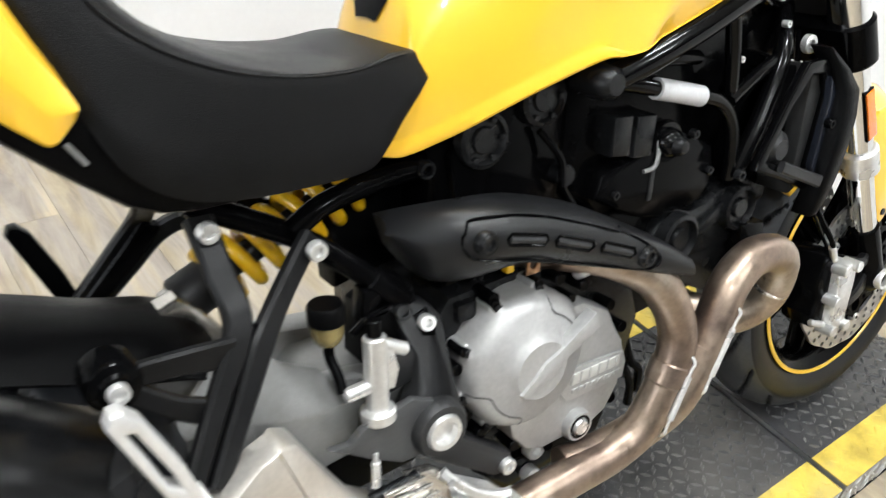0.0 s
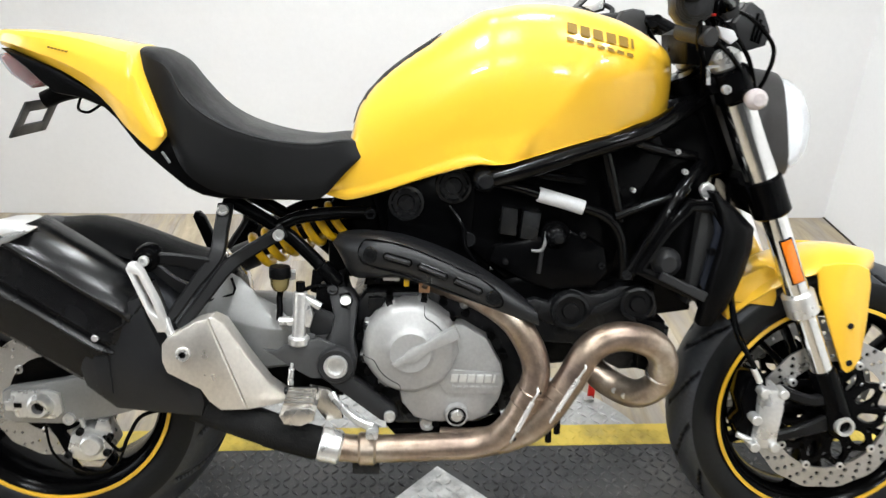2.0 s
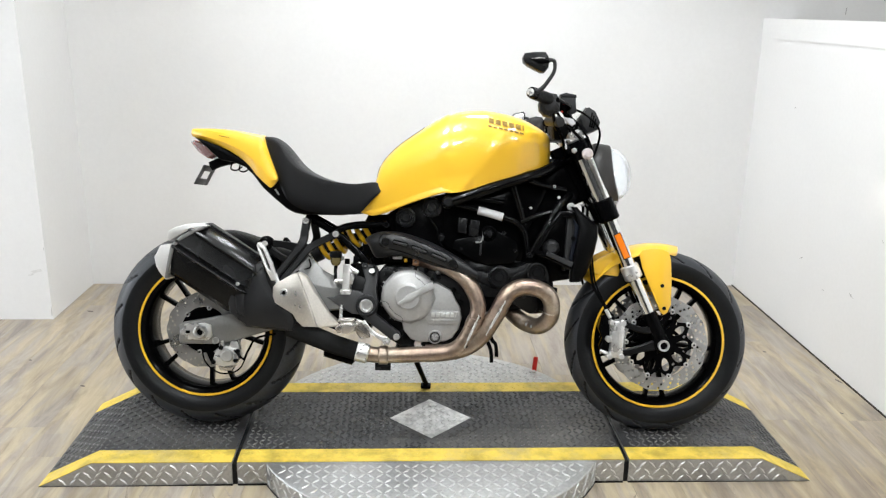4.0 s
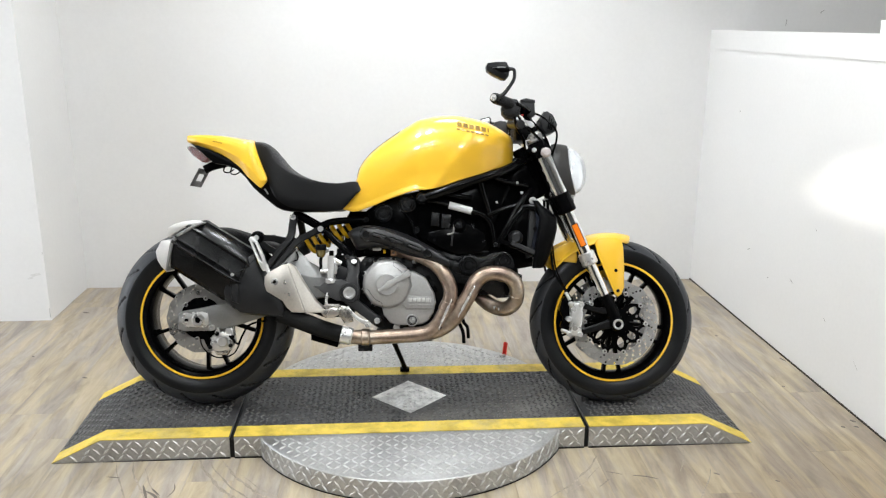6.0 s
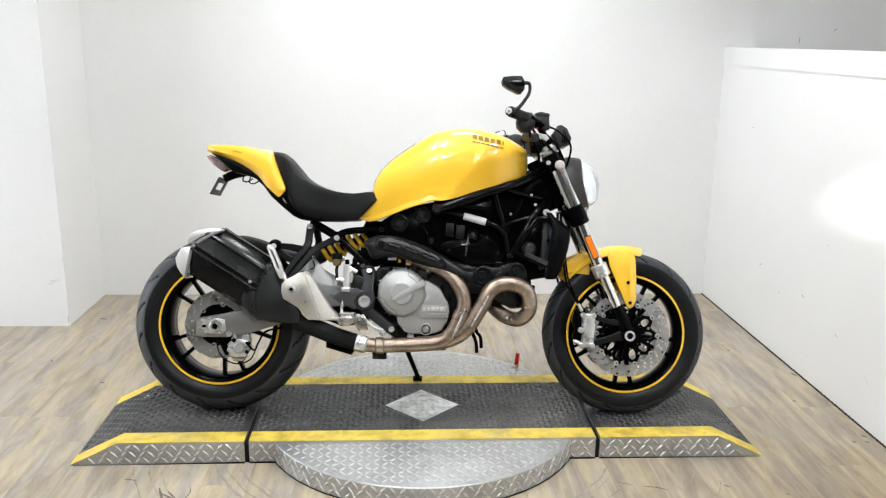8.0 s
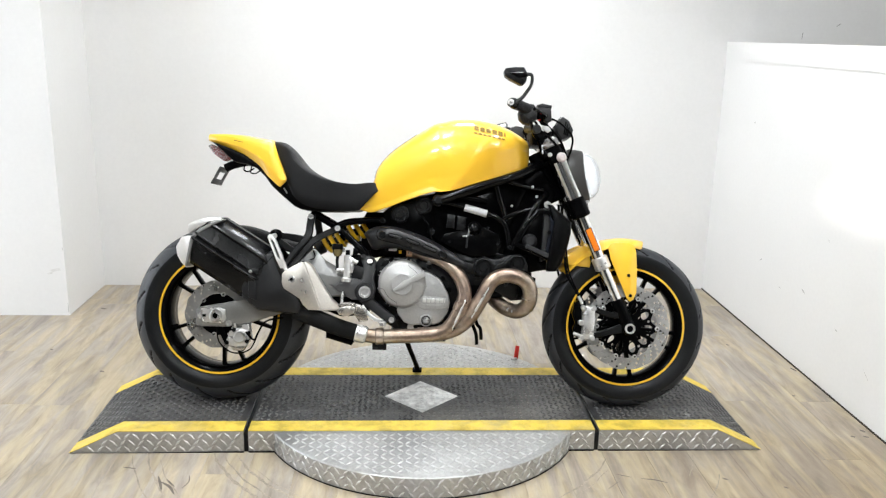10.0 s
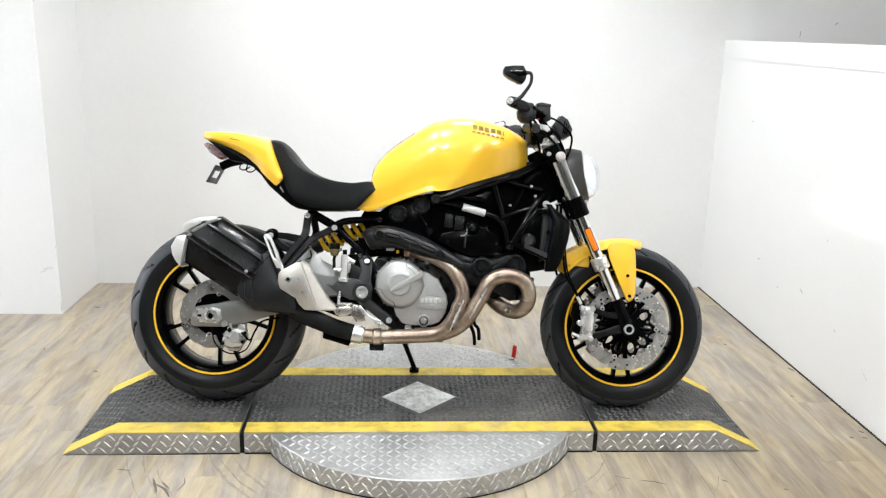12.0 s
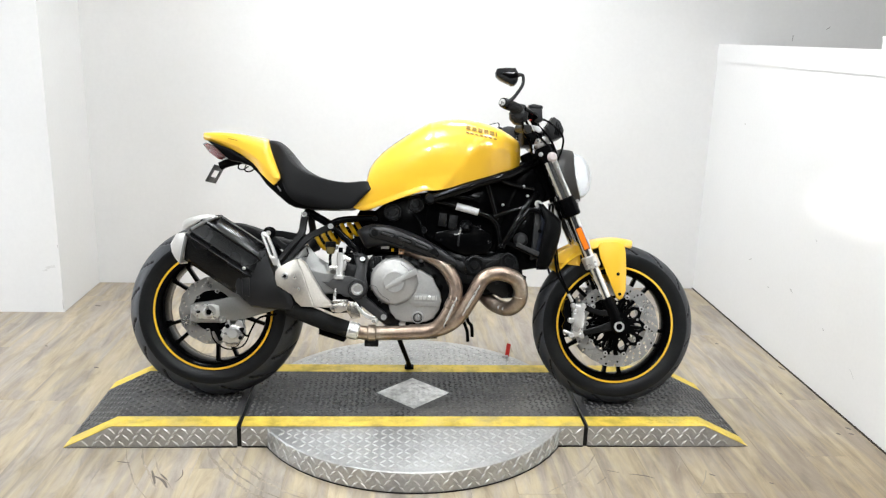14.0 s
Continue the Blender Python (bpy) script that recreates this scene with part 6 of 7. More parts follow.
# -- small fittings above the clutch cover --
for path, r, m in (([S(-0.15, 0.565, 0.10), S(-0.10, 0.575, 0.11), S(-0.06, 0.565, 0.105)], 0.006, SATIN), ([S(-0.14, 0.56, 0.12), S(-0.13, 0.60, 0.11), S(-0.16, 0.63, 0.10)], 0.007, SATIN), ([S(-0.02, 0.548, 0.11), S(0.02, 0.56, 0.11), S(0.05, 0.548, 0.10)], 0.004, SATIN)):
    part("engine_hose", tube(path, r, 10), m, case)
part("sensor_tab", plate([(-0.066, 0.540), (-0.046, 0.540), (-0.046, 0.568), (-0.066, 0.568)], 0.112, 0.116, 0.002, holes=[ring_pts(-0.056, 0.552, 0.005, 8)]), mat("copper_tab", (0.45, 0.26, 0.15), 0.4, 0.8), case, "coppery bracket tab")
part("sensor_plug", box((0.03, 0.02, 0.014), S(-0.115, 0.566, 0.10), 0.003), WHITE, case, "pale plug")
part("sensor_plug", box((0.010, 0.012, 0.012), S(-0.088, 0.556, 0.108), 0.002), SPRING, case, "small yellow plug")
part("fitting_nut", rod(S(0.016, 0.518, 0.11), S(0.02, 0.530, 0.125), 0.009, 10), ALLOY, case)
part("case_block", plate([(-0.155, 0.505), (-0.13, 0.505), (-0.13, 0.527), (-0.155, 0.527)], 0.08, 0.108, 0.003), GUN, case)
part("starter_cover", plate([(-0.165, 0.545), (-0.15, 0.585), (-0.10, 0.60), (-0.05, 0.585), (-0.03, 0.55)], 0.02, 0.095, 0.008), SATIN, case)

# -- trellis frame --
RAIL = [(0.044, 0.742, 0.108), (0.11, 0.765, 0.118), (0.20, 0.797, 0.122), (0.29, 0.826, 0.114), (0.345, 0.846, 0.090), (0.395, 0.872, 0.060), (0.43, 0.890, 0.03)]
trellis = part("frame_rail", tube([S(*p) for p in RAIL], 0.0165, 16), FRAMEBLACK, bike, "glossy black trellis frame tube")
part("frame_rail", tube([S(p[0], p[1], -p[2]) for p in RAIL], 0.0165, 16), FRAMEBLACK, trellis)
for sg in (1, -1):
    for path, r in (([(0.310, 0.574, 0.098), (0.350, 0.648, 0.100), (0.394, 0.727, 0.090), (0.440, 0.776, 0.05)], 0.0125), ([(0.246, 0.812, 0.112), (0.268, 0.745, 0.105), (0.290, 0.676, 0.092)], 0.0100),
                    ([(0.277, 0.684, 0.102), (0.335, 0.706, 0.095), (0.400, 0.724, 0.085)], 0.009), ([(0.290, 0.822, 0.108), (0.345, 0.803, 0.090), (0.425, 0.790, 0.055)], 0.0095)):
        part("frame_tube", tube([S(p[0], p[1], p[2] * sg) for p in path], r, 14), FRAMEBLACK, trellis)
part("frame_cap", lathe([(0.0, -0.028), (0.012, -0.028), (0.018, -0.022), (0.020, -0.010), (0.022, 0.0), (0.020, 0.03)], S(0.044, 0.744, 0.100), "Y", 24), GUN, trellis, "grey rubber frame plug")
part("steering_head", rod(S(0.405, 0.93, 0), S(0.488, 0.755, 0), 0.034, 24), SATIN, trellis)
for bu, bw, s, r in ((0.438, 0.736, 0.098, 0.013), (0.305, 0.580, 0.112, 0.008), (0.310, 0.730, 0.085, 0.0048), (0.385, 0.80, 0.08, 0.0048), (0.400, 0.765, 0.085, 0.005)):
    part("frame_bolt", bolt(bu, bw, s, r), ALLOY if bw > 0.6 else GUN, trellis)
hose = part("coolant_pipe", tube([S(0.055, 0.738, 0.085), S(0.099, 0.731, 0.094), S(0.140, 0.720, 0.098), S(0.220, 0.699, 0.101), S(0.262, 0.683, 0.101), S(0.289, 0.652, 0.100), S(0.300, 0.606, 0.098), S(0.303, 0.572, 0.094)], 0.0098, 16), FRAMEBLACK, bike, "black bent pipe with a pale sleeve label")
part("pipe_label", tube([S(0.140, 0.720, 0.098), S(0.167, 0.7132, 0.099), S(0.193, 0.7065, 0.100), S(0.220, 0.699, 0.101)], 0.0132, 20), WHITE, hose, "white wrap label")
part("inner_mass", plate([(0.24, 0.82), (0.33, 0.88), (0.41, 0.90), (0.475, 0.78), (0.445, 0.70), (0.40, 0.70), (0.36, 0.60), (0.36, 0.50), (0.26, 0.54)], -0.07, 0.045, 0.010), SATIN, bike, "black hoses and coil mass inside the frame")
part("inner_cowl", plate([(0.33, 0.51), (0.34, 0.64), (0.40, 0.70), (0.45, 0.66), (0.445, 0.50), (0.385, 0.49)], -0.09, 0.065, 0.01), SATIN, bike, "black cowl behind the radiator")
part("throttle_tube", tube([S(0.09, 0.765, 0.09), S(0.15, 0.755, 0.10), S(0.22, 0.745, 0.09)], 0.009, 10), SATIN, bike, "black thin hose")
part("ignition_lead", tube([S(-0.015, 0.69, 0.07), S(0.01, 0.655, 0.08), S(0.015, 0.62, 0.08), S(0.035, 0.59, 0.08)], 0.0045, 8), SATIN, case)
part("head_fitting", rod(S(0.022, 0.630, 0.05), S(0.022, 0.630, 0.080), 0.014, 14), GUN, case)

# -- radiator and its shroud --
rad = part("radiator", plate([(0.425, 0.712), (0.455, 0.706), (0.45, 0.545), (0.415, 0.530)], -0.16, 0.12, 0.004), CORE, bike, "dark radiator core")
window = [(0.408, 0.703), (0.438, 0.700), (0.450, 0.670), (0.430, 0.560), (0.372, 0.585), (0.334, 0.598), (0.372, 0.662)]
part("radiator_frame", plate([(0.396, 0.722), (0.438, 0.722), (0.464, 0.700), (0.470, 0.664), (0.445, 0.540), (0.432, 0.536), (0.362, 0.568), (0.314, 0.588), (0.318, 0.602), (0.362, 0.674)], 0.118, 0.132, 0.004, holes=[window]), FRAMEBLACK, rad, "glossy black radiator side frame")
part("radiator_back", plate([(0.400, 0.710), (0.446, 0.706), (0.452, 0.560), (0.372, 0.580), (0.340, 0.600)], 0.080, 0.095, 0.003), SATIN, rad)
part("radiator_tank", plate([(0.441, 0.698), (0.459, 0.674), (0.438, 0.558), (0.429, 0.574), (0.446, 0.667)], 0.128, 0.139, 0.002), mat("blue_black_gloss", (0.012, 0.014, 0.020), 0.2, spec=0.35), rad, "bluish black radiator end tank")
rings = []
for w, u0, u1, so in ((0.498, 0.434, 0.474, 0.146), (0.525, 0.436, 0.490, 0.152), (0.56, 0.440, 0.503, 0.156), (0.60, 0.447, 0.514, 0.158), (0.64, 0.454, 0.522, 0.157), (0.675, 0.458, 0.523, 0.153), (0.705, 0.450, 0.490, 0.146), (0.736, 0.436, 0.450, 0.132)):
    rings.append([S(u0, w, so - 0.03), S(u0, w, so - 0.004), S(u0 + 0.004, w, so), S(u0 + (u1 - u0) * 0.55, w, so - 0.002), S(u1 - 0.006, w, so - 0.022), S(u1, w, so - 0.04), S(u1 - 0.006, w, so - 0.05), S(u0 + 0.02, w, so - 0.03)])
shroud = part("radiator_shroud", skin(bmesh.new(), rings), PLASTIC, bike, "black plastic radiator shroud", 60)
rings = [[(p[0], -p[1], p[2]) for p in ring] for ring in rings]
part("shroud_left", skin(bmesh.new(), rings), PLASTIC, shroud)
part("shroud_bolt", bolt(0.440, 0.636, 0.147, 0.007), SATIN, shroud)
part("horn", lathe([(0.0, -0.02), (0.014, -0.02), (0.024, -0.012), (0.027, 0.0), (0.024, 0.02)], S(0.376, 0.604, 0.104), "Y", 28), CASTGREY, bike, "round dark grey horn")
part("shroud_stay", bar([(0.358, 0.588, 0.138), (0.396, 0.571, 0.142), (0.438, 0.553, 0.148)], (0.016, 0.016, 0.018), 0.010), CASTGREY, shroud)
part("oil_cooler", plate([(0.33, 0.50), (0.385, 0.492), (0.392, 0.412), (0.375, 0.392), (0.34, 0.40)], -0.09, 0.11, 0.006), SATIN, bike, "black lower cooler and regulator")
for k in range(3):
    part("cooler_rib", plate([(0.345, 0.468 - k * 0.022), (0.389, 0.464 - k * 0.022), (0.390, 0.456 - k * 0.022), (0.345, 0.46 - k * 0.022)], 0.10, 0.116, 0.002), SATIN, bike)


# -- forks --
def fork_at(w, s):
    return S(0.742 - (w - 0.297) * 0.4487, w, s)


for sg in (1, -1):
    s = 0.094 * sg
    leg = part("fork_leg", rod(fork_at(0.895, s), fork_at(0.752, s), 0.0292, 28), CHROME, bike, "polished upside-down fork leg")
    part("fork_outer", rod(fork_at(0.755, s), fork_at(0.548, s), 0.0225, 28), CHROME, leg)
    part("lower_clamp", rod(fork_at(0.760, s), fork_at(0.694, s), 0.0345, 28, 0.004), SATIN, leg, "black clamp")
    part("fork_collar", rod(fork_at(0.552, s), fork_at(0.508, s), 0.0295, 28, 0.004), ALLOY, leg, "silver dust collar")
    part("fork_slider", rod(fork_at(0.512, s), fork_at(0.385, s), 0.0205, 28), CHROME, leg)
    part("fork_foot", tube([fork_at(0.400, s), fork_at(0.36, s), S(0.730, 0.325, s), S(FU, FW - 0.004, s), S(FU + 0.01, FW - 0.02, s)], (0.0245, 0.026, 0.026, 0.030, 0.022), 20), SATIN, leg, "black cast fork foot")
    part("upper_clamp", rod(fork_at(0.945, s), fork_at(0.893, s), 0.0335, 28, 0.004), SATIN, leg, "black upper clamp")
    part("fork_cap", rod(fork_at(0.976, s), fork_at(0.940, s), 0.0275, 24, 0.010), ALLOY, leg, "bright fork cap")
    a, b = fork_at(0.655, s), fork_at(0.572, s)
    d = (b - a).normalized()
    refl = box((0.020, 0.006, 0.083), (0, 0, 0), 0.002)
    refl_m = Matrix.Translation(a.lerp(b, 0.5) + Vector((0, -0.0235 * sg, 0))) @ Vector((0, 0, -1)).rotation_difference(d).to_matrix().to_4x4()
    bmesh.ops.transform(refl, matrix=refl_m, verts=refl.verts)
    rf = part("reflector", refl, AMBER, leg, "amber side reflector")
    rim = box((0.0245, 0.004, 0.088), (0, 0, 0), 0.0015)
    bmesh.ops.transform(rim, matrix=Matrix.Translation((0, 0.0015 * sg, 0)) @ refl_m, verts=rim.verts)
    part("reflector_rim", rim, PLASTIC, rf)
    part("caliper_mount", bar([(0.722, 0.348, s), (0.672, 0.345, 0.112 * sg), (0.606, 0.368, 0.112 * sg)], (0.03, 0.020, 0.020), 0.016), BRACKET, leg)
    part("caliper_mount", bar([(0.735, 0.300, s), (0.67, 0.285, 0.112 * sg), (0.598, 0.265, 0.112 * sg)], (0.040, 0.024, 0.018), 0.016), BRACKET, leg)
    cal = part("front_caliper", plate([(0.566, 0.368), (0.573, 0.377), (0.602, 0.376), (0.611, 0.366), (0.613, 0.340), (0.609, 0.300), (0.607, 0.268), (0.598, 0.258), (0.572, 0.258), (0.563, 0.268), (0.568, 0.305), (0.566, 0.335)], *((0.085, 0.142) if sg > 0 else (-0.142, -0.085)), 0.006), ALLOY, bike, "silver radial front brake caliper")
    part("caliper_back", plate([(0.536, 0.345), (0.546, 0.386), (0.560, 0.396), (0.580, 0.394), (0.584, 0.372), (0.572, 0.318), (0.572, 0.262), (0.548, 0.264), (0.537, 0.288), (0.546, 0.315)], *((0.06, 0.125) if sg > 0 else (-0.125, -0.06)), 0.008), SATIN, cal)
    for bu, bw in ((0.570, 0.371), (0.605, 0.370), (0.561, 0.318), (0.564, 0.264), (0.601, 0.264)):
        part("caliper_bolt", rod(S(bu, bw, 0.12 * sg), S(bu, bw, 0.150 * sg), 0.0095, 12), ALLOY, cal)
    part("caliper_pin", rod(S(0.538, 0.278, 0.12 * sg), S(0.562, 0.270, 0.13 * sg), 0.006, 10), ALLOY, cal)
    part("brake_line", tube([S(0.566, 0.388, 0.125 * sg), S(0.546, 0.425, 0.125 * sg), S(0.515, 0.48, 0.11 * sg), S(0.505, 0.55, 0.09 * sg), S(0.50, 0.62, 0.06 * sg), S(0.50, 0.74, 0.04 * sg)], 0.0045, 8), SATIN, cal)
    part("line_fitting", rod(S(0.567, 0.384, 0.125 * sg), S(0.552, 0.412, 0.125 * sg), 0.006, 10), ALLOY, cal)
part("speed_lead", tube([S(0.575, 0.39, 0.11), S(0.545, 0.44, 0.10), S(0.522, 0.50, 0.085), S(0.515, 0.58, 0.06)], 0.003, 8), SATIN, bike, "thin black sensor lead")
axle = part("front_axle", lathe([(0.012, 0.02), (0.012, -0.012), (0.017, -0.013), (0.0185, -0.010), (0.0185, 0.02)], S(FU, FW, 0.116), "Y", 28), ALLOY, bike, "hollow alloy front axle end")
part("axle_bore", rod(S(FU, FW, 0.09), S(FU, FW, 0.114), 0.0125, 16), SATIN, axle)
part("bottom_yoke", plate([(0.50, 0.745), (0.545, 0.765), (0.565, 0.70), (0.53, 0.69)], -0.11, 0.11, 0.006), SATIN, bike, "black lower yoke")
part("top_yoke", plate([(0.405, 0.925), (0.465, 0.945), (0.485, 0.922), (0.425, 0.90)], -0.11, 0.11, 0.006), SATIN, bike, "black top yoke")
part("yoke_tag", plate([(0.412, 0.918), (0.418, 0.918), (0.414, 0.945), (0.435, 0.949), (0.435, 0.953), (0.408, 0.949)], 0.112, 0.115, 0), ALLOY, bike, "thin wire clip")
part("yoke_bolt", bolt(0.437, 0.912, 0.138, 0.008), ALLOY, bike)

# -- front mudguard --
rings = []
for k in range(0, 25):
    a = radians(140 - 62 * k / 24)
    r = 0.321 + 0.006 * math.sin(k / 24 * math.pi)
    wide = 0.060 + 0.026 * math.sin(k / 24 * math.pi)
    if k > 20:
        wide *= 1 - 0.5 * ((k - 20) / 4) ** 1.6
    out = []
    for f in (-1, -0.92, -0.7, -0.35, 0, 0.35, 0.7, 0.92, 1):
        rr = r - 0.030 * abs(f) ** 3
        out.append((FU + rr * math.cos(a), f * wide, FW + rr * math.sin(a)))
    inn = [(FU + (math.hypot(p[0] - FU, p[2] - FW) - 0.0035) * math.cos(a), p[1] * 0.96, FW + (math.hypot(p[0] - FU, p[2] - FW) - 0.0035) * math.sin(a)) for p in out[::-1]]
    rings.append(out + inn)
guard_f = part("front_mudguard", skin(bmesh.new(), rings), YELLOW, bike, "glossy yellow front mudguard", 50)
for sg in (1, -1):
    side = lambda a, b: (a, b) if sg > 0 else (-b, -a)
    part("mudguard_leg", plate([(0.662, 0.588), (0.672, 0.602), (0.700, 0.607), (0.735, 0.606), (0.758, 0.596), (0.765, 0.570), (0.769, 0.500), (0.769, 0.425), (0.758, 0.400), (0.746, 0.392), (0.735, 0.400), (0.722, 0.430), (0.695, 0.490), (0.672, 0.545)], *side(0.086, 0.095), 0.004), YELLOW, guard_f)
    part("mudguard_flap", plate([(0.500, 0.530), (0.508, 0.552), (0.540, 0.572), (0.580, 0.592), (0.596, 0.585), (0.606, 0.530), (0.602, 0.512), (0.558, 0.516), (0.515, 0.522)], *side(0.056, 0.066), 0.004), YELLOW, guard_f)
    for bu, bw in ((0.738, 0.487), (0.746, 0.414)):
        part("mudguard_bolt", rod(S(bu, bw, 0.088 * sg), S(bu, bw, 0.0975 * sg), 0.0062, 12), GUN, guard_f)

# -- bars, controls, instruments --
BAR = [(0.440, 0.985, 0.0), (0.438, 0.990, 0.05), (0.422, 1.020, 0.10), (0.392, 1.050, 0.15), (0.348, 1.062, 0.21), (0.287, 1.070, 0.280)]
handlebar = part("handlebar", tube([S(p[0], p[1] - 0.16 * p[2], -p[2]) for p in BAR[:0:-1]] + [S(*p) for p in BAR], 0.0125, 14), SATIN, bike, "black tapered handlebar")
for sg in (1, -1):
    dip = 0.0 if sg > 0 else 0.045
    g0, g1 = S(0.347, 1.062 - dip * 0.75, 0.205 * sg), S(0.293, 1.069 - dip, 0.272 * sg)
    grip = part("grip", rod(g0, g1, 0.0175, 20), CONTROL, handlebar, "black rubber grip")
    for k in range(9):
        f = 0.12 + 0.76 * k / 8
        part("grip_rib", rod(g0.lerp(g1, f), g0.lerp(g1, f + 0.035), 0.0186, 20), CONTROL, grip)
    part("bar_end", rod(S(0.291, 1.069 - dip, 0.274 * sg), S(0.281, 1.071 - dip, 0.288 * sg), 0.0165, 20), GUN, handlebar)
    part("bar_end_disc", rod(S(0.283, 1.071 - dip, 0.284 * sg), S(0.279, 1.071 - dip, 0.292 * sg), 0.011, 16), ALLOY, handlebar)
    part("switch_housing", plate([(x, y - dip * 0.7) for x, y in ((0.315, 1.050), (0.328, 1.078), (0.348, 1.083), (0.370, 1.080), (0.382, 1.062), (0.380, 1.028), (0.356, 1.008), (0.332, 1.013), (0.318, 1.028))], *((0.160, 0.202) if sg > 0 else (-0.202, -0.160)), 0.009), CONTROL, handlebar, "black switch housing")
    part("lever", bar([(0.405, 1.040 - dip * 0.6, 0.15 * sg), (0.412, 1.042 - dip * 0.7, 0.19 * sg), (0.385, 1.048 - dip, 0.24 * sg), (0.362, 1.052 - dip, 0.275 * sg)], (0.016, 0.012, 0.010, 0.012), 0.010), SATIN, handlebar, "black lever")
    part("lever_clamp", rod(S(0.385, 1.050 - dip * 0.5, 0.14 * sg), S(0.408, 1.042 - dip * 0.6, 0.16 * sg), 0.016, 14), SATIN, handlebar)
    # mirrors
    if sg > 0:
        stalk = [(0.286, 1.066, 0.285), (0.313, 1.082, 0.288), (0.331, 1.104, 0.292), (0.346, 1.128, 0.295), (0.349, 1.148, 0.298), (0.345, 1.161, 0.302), (0.330, 1.163, 0.304)]
        head = [(0.254, 1.172), (0.260, 1.184), (0.292, 1.188), (0.322, 1.188), (0.334, 1.168), (0.331, 1.142), (0.321, 1.130), (0.309, 1.129), (0.273, 1.146), (0.257, 1.158)]
        span = (0.258, 0.300)
    else:
        stalk = [(0.288, 1.026, -0.275), (0.318, 1.030, -0.30), (0.345, 1.050, -0.33), (0.340, 1.062, -0.35), (0.322, 1.068, -0.362)]
        head = [(0.268, 1.060), (0.285, 1.078), (0.318, 1.086), (0.326, 1.078), (0.325, 1.052), (0.30, 1.045)]
        span = (-0.405, -0.315)
    mirror = part("mirror", plate(head, *span, 0.007), GUN, handlebar, "black mirror on a curved stalk")
    part("mirror_stalk", tube([S(*p) for p in stalk], (0.0080, 0.0062, 0.0056, 0.0056, 0.0060), 12), CONTROL, mirror)
    part("mirror_clamp", rod(S(0.296, 1.069 - dip, 0.266 * sg), S(0.288, 1.070 - dip, 0.277 * sg), 0.0185, 20), SATIN, mirror)
    if sg > 0:
        part("mirror_inset", plate([(0.272, 1.166), (0.306, 1.172), (0.330, 1.168), (0.343, 1.160), (0.330, 1.154), (0.302, 1.151), (0.292, 1.158)], 0.299, 0.307, 0.003), SATIN, mirror, "raised arrow-shaped stalk foot")
        part("mirror_inset", plate([(0.276, 1.165), (0.300, 1.169), (0.318, 1.168), (0.318, 1.1665), (0.300, 1.167)], 0.306, 0.3085, 0.0003), ALLOY, mirror)
    if sg < 0:
        part("mirror_face", plate([(0.274, 1.060), (0.288, 1.074), (0.316, 1.080), (0.321, 1.074), (0.320, 1.056), (0.30, 1.050)], -0.316, -0.3135, 0.001), REFLECTOR, mirror, "bright mirror glass")
    # turn signals
    stem = part("turn_signal", rod(S(0.480, 0.905, 0.10 * sg), S(0.472, 0.903, 0.175 * sg), 0.010, 12), PLASTIC, bike, "short-stalked front turn signal")
    part("signal_lens", lathe([(0.0, -0.018 * sg), (0.010, -0.017 * sg), (0.0165, -0.010 * sg), (0.018, 0.0), (0.015, 0.012 * sg)], S(0.472, 0.900, 0.178 * sg), "Y", 24), SMOKED, stem, "pale round lens")
res = part("brake_reservoir", plate([(0.388, 1.078), (0.435, 1.075), (0.438, 1.030), (0.420, 1.022), (0.404, 1.036), (0.390, 1.052)], 0.118, 0.160, 0.005), CONTROL, bike, "black front brake fluid box")
part("reservoir_lid", plate([(0.386, 1.084), (0.404, 1.089), (0.436, 1.083), (0.437, 1.074), (0.387, 1.077)], 0.116, 0.162, 0.002), CONTROL, res)
for k in range(4):
    part("twist_rib", plate(ring_pts(0.347, 1.046, 0.030 - 0.003 * k, 20), 0.201 + 0.004 * k, 0.2045 + 0.004 * k, 0.001), CONTROL, handlebar)
part("kill_switch", box((0.007, 0.010, 0.005), S(0.392, 1.030, 0.165), 0.002), RED, handlebar, "red switch")
for sg in (0.035, -0.035):
    part("bar_clamp", box((0.05, 0.028, 0.055), S(0.438, 0.978, sg), 0.008), SATIN, handlebar)
dash = part("instrument_panel", plate([(0.464, 1.022), (0.484, 1.054), (0.492, 1.058), (0.514, 1.044), (0.530, 1.010), (0.524, 0.986), (0.490, 0.975), (0.473, 0.996)], -0.072, 0.072, 0.006), CONTROL, bike, "black instrument panel housing")
for k in range(3):
    part("dash_fin", plate([(0.500 + 0.006 * k, 1.040 - 0.010 * k), (0.504 + 0.006 * k, 1.038 - 0.010 * k), (0.497 + 0.006 * k, 0.992 - 0.002 * k), (0.493 + 0.006 * k, 0.994 - 0.002 * k)], 0.070, 0.0775, 0.001), SATIN, dash)
part("dash_screen", plate([(0.464, 1.022), (0.486, 1.056), (0.483, 1.058), (0.461, 1.024)], -0.058, 0.058, 0.001), mat("dark_glass", (0.01, 0.01, 0.012), 0.08, coat=1.0), dash, "dark glossy screen")
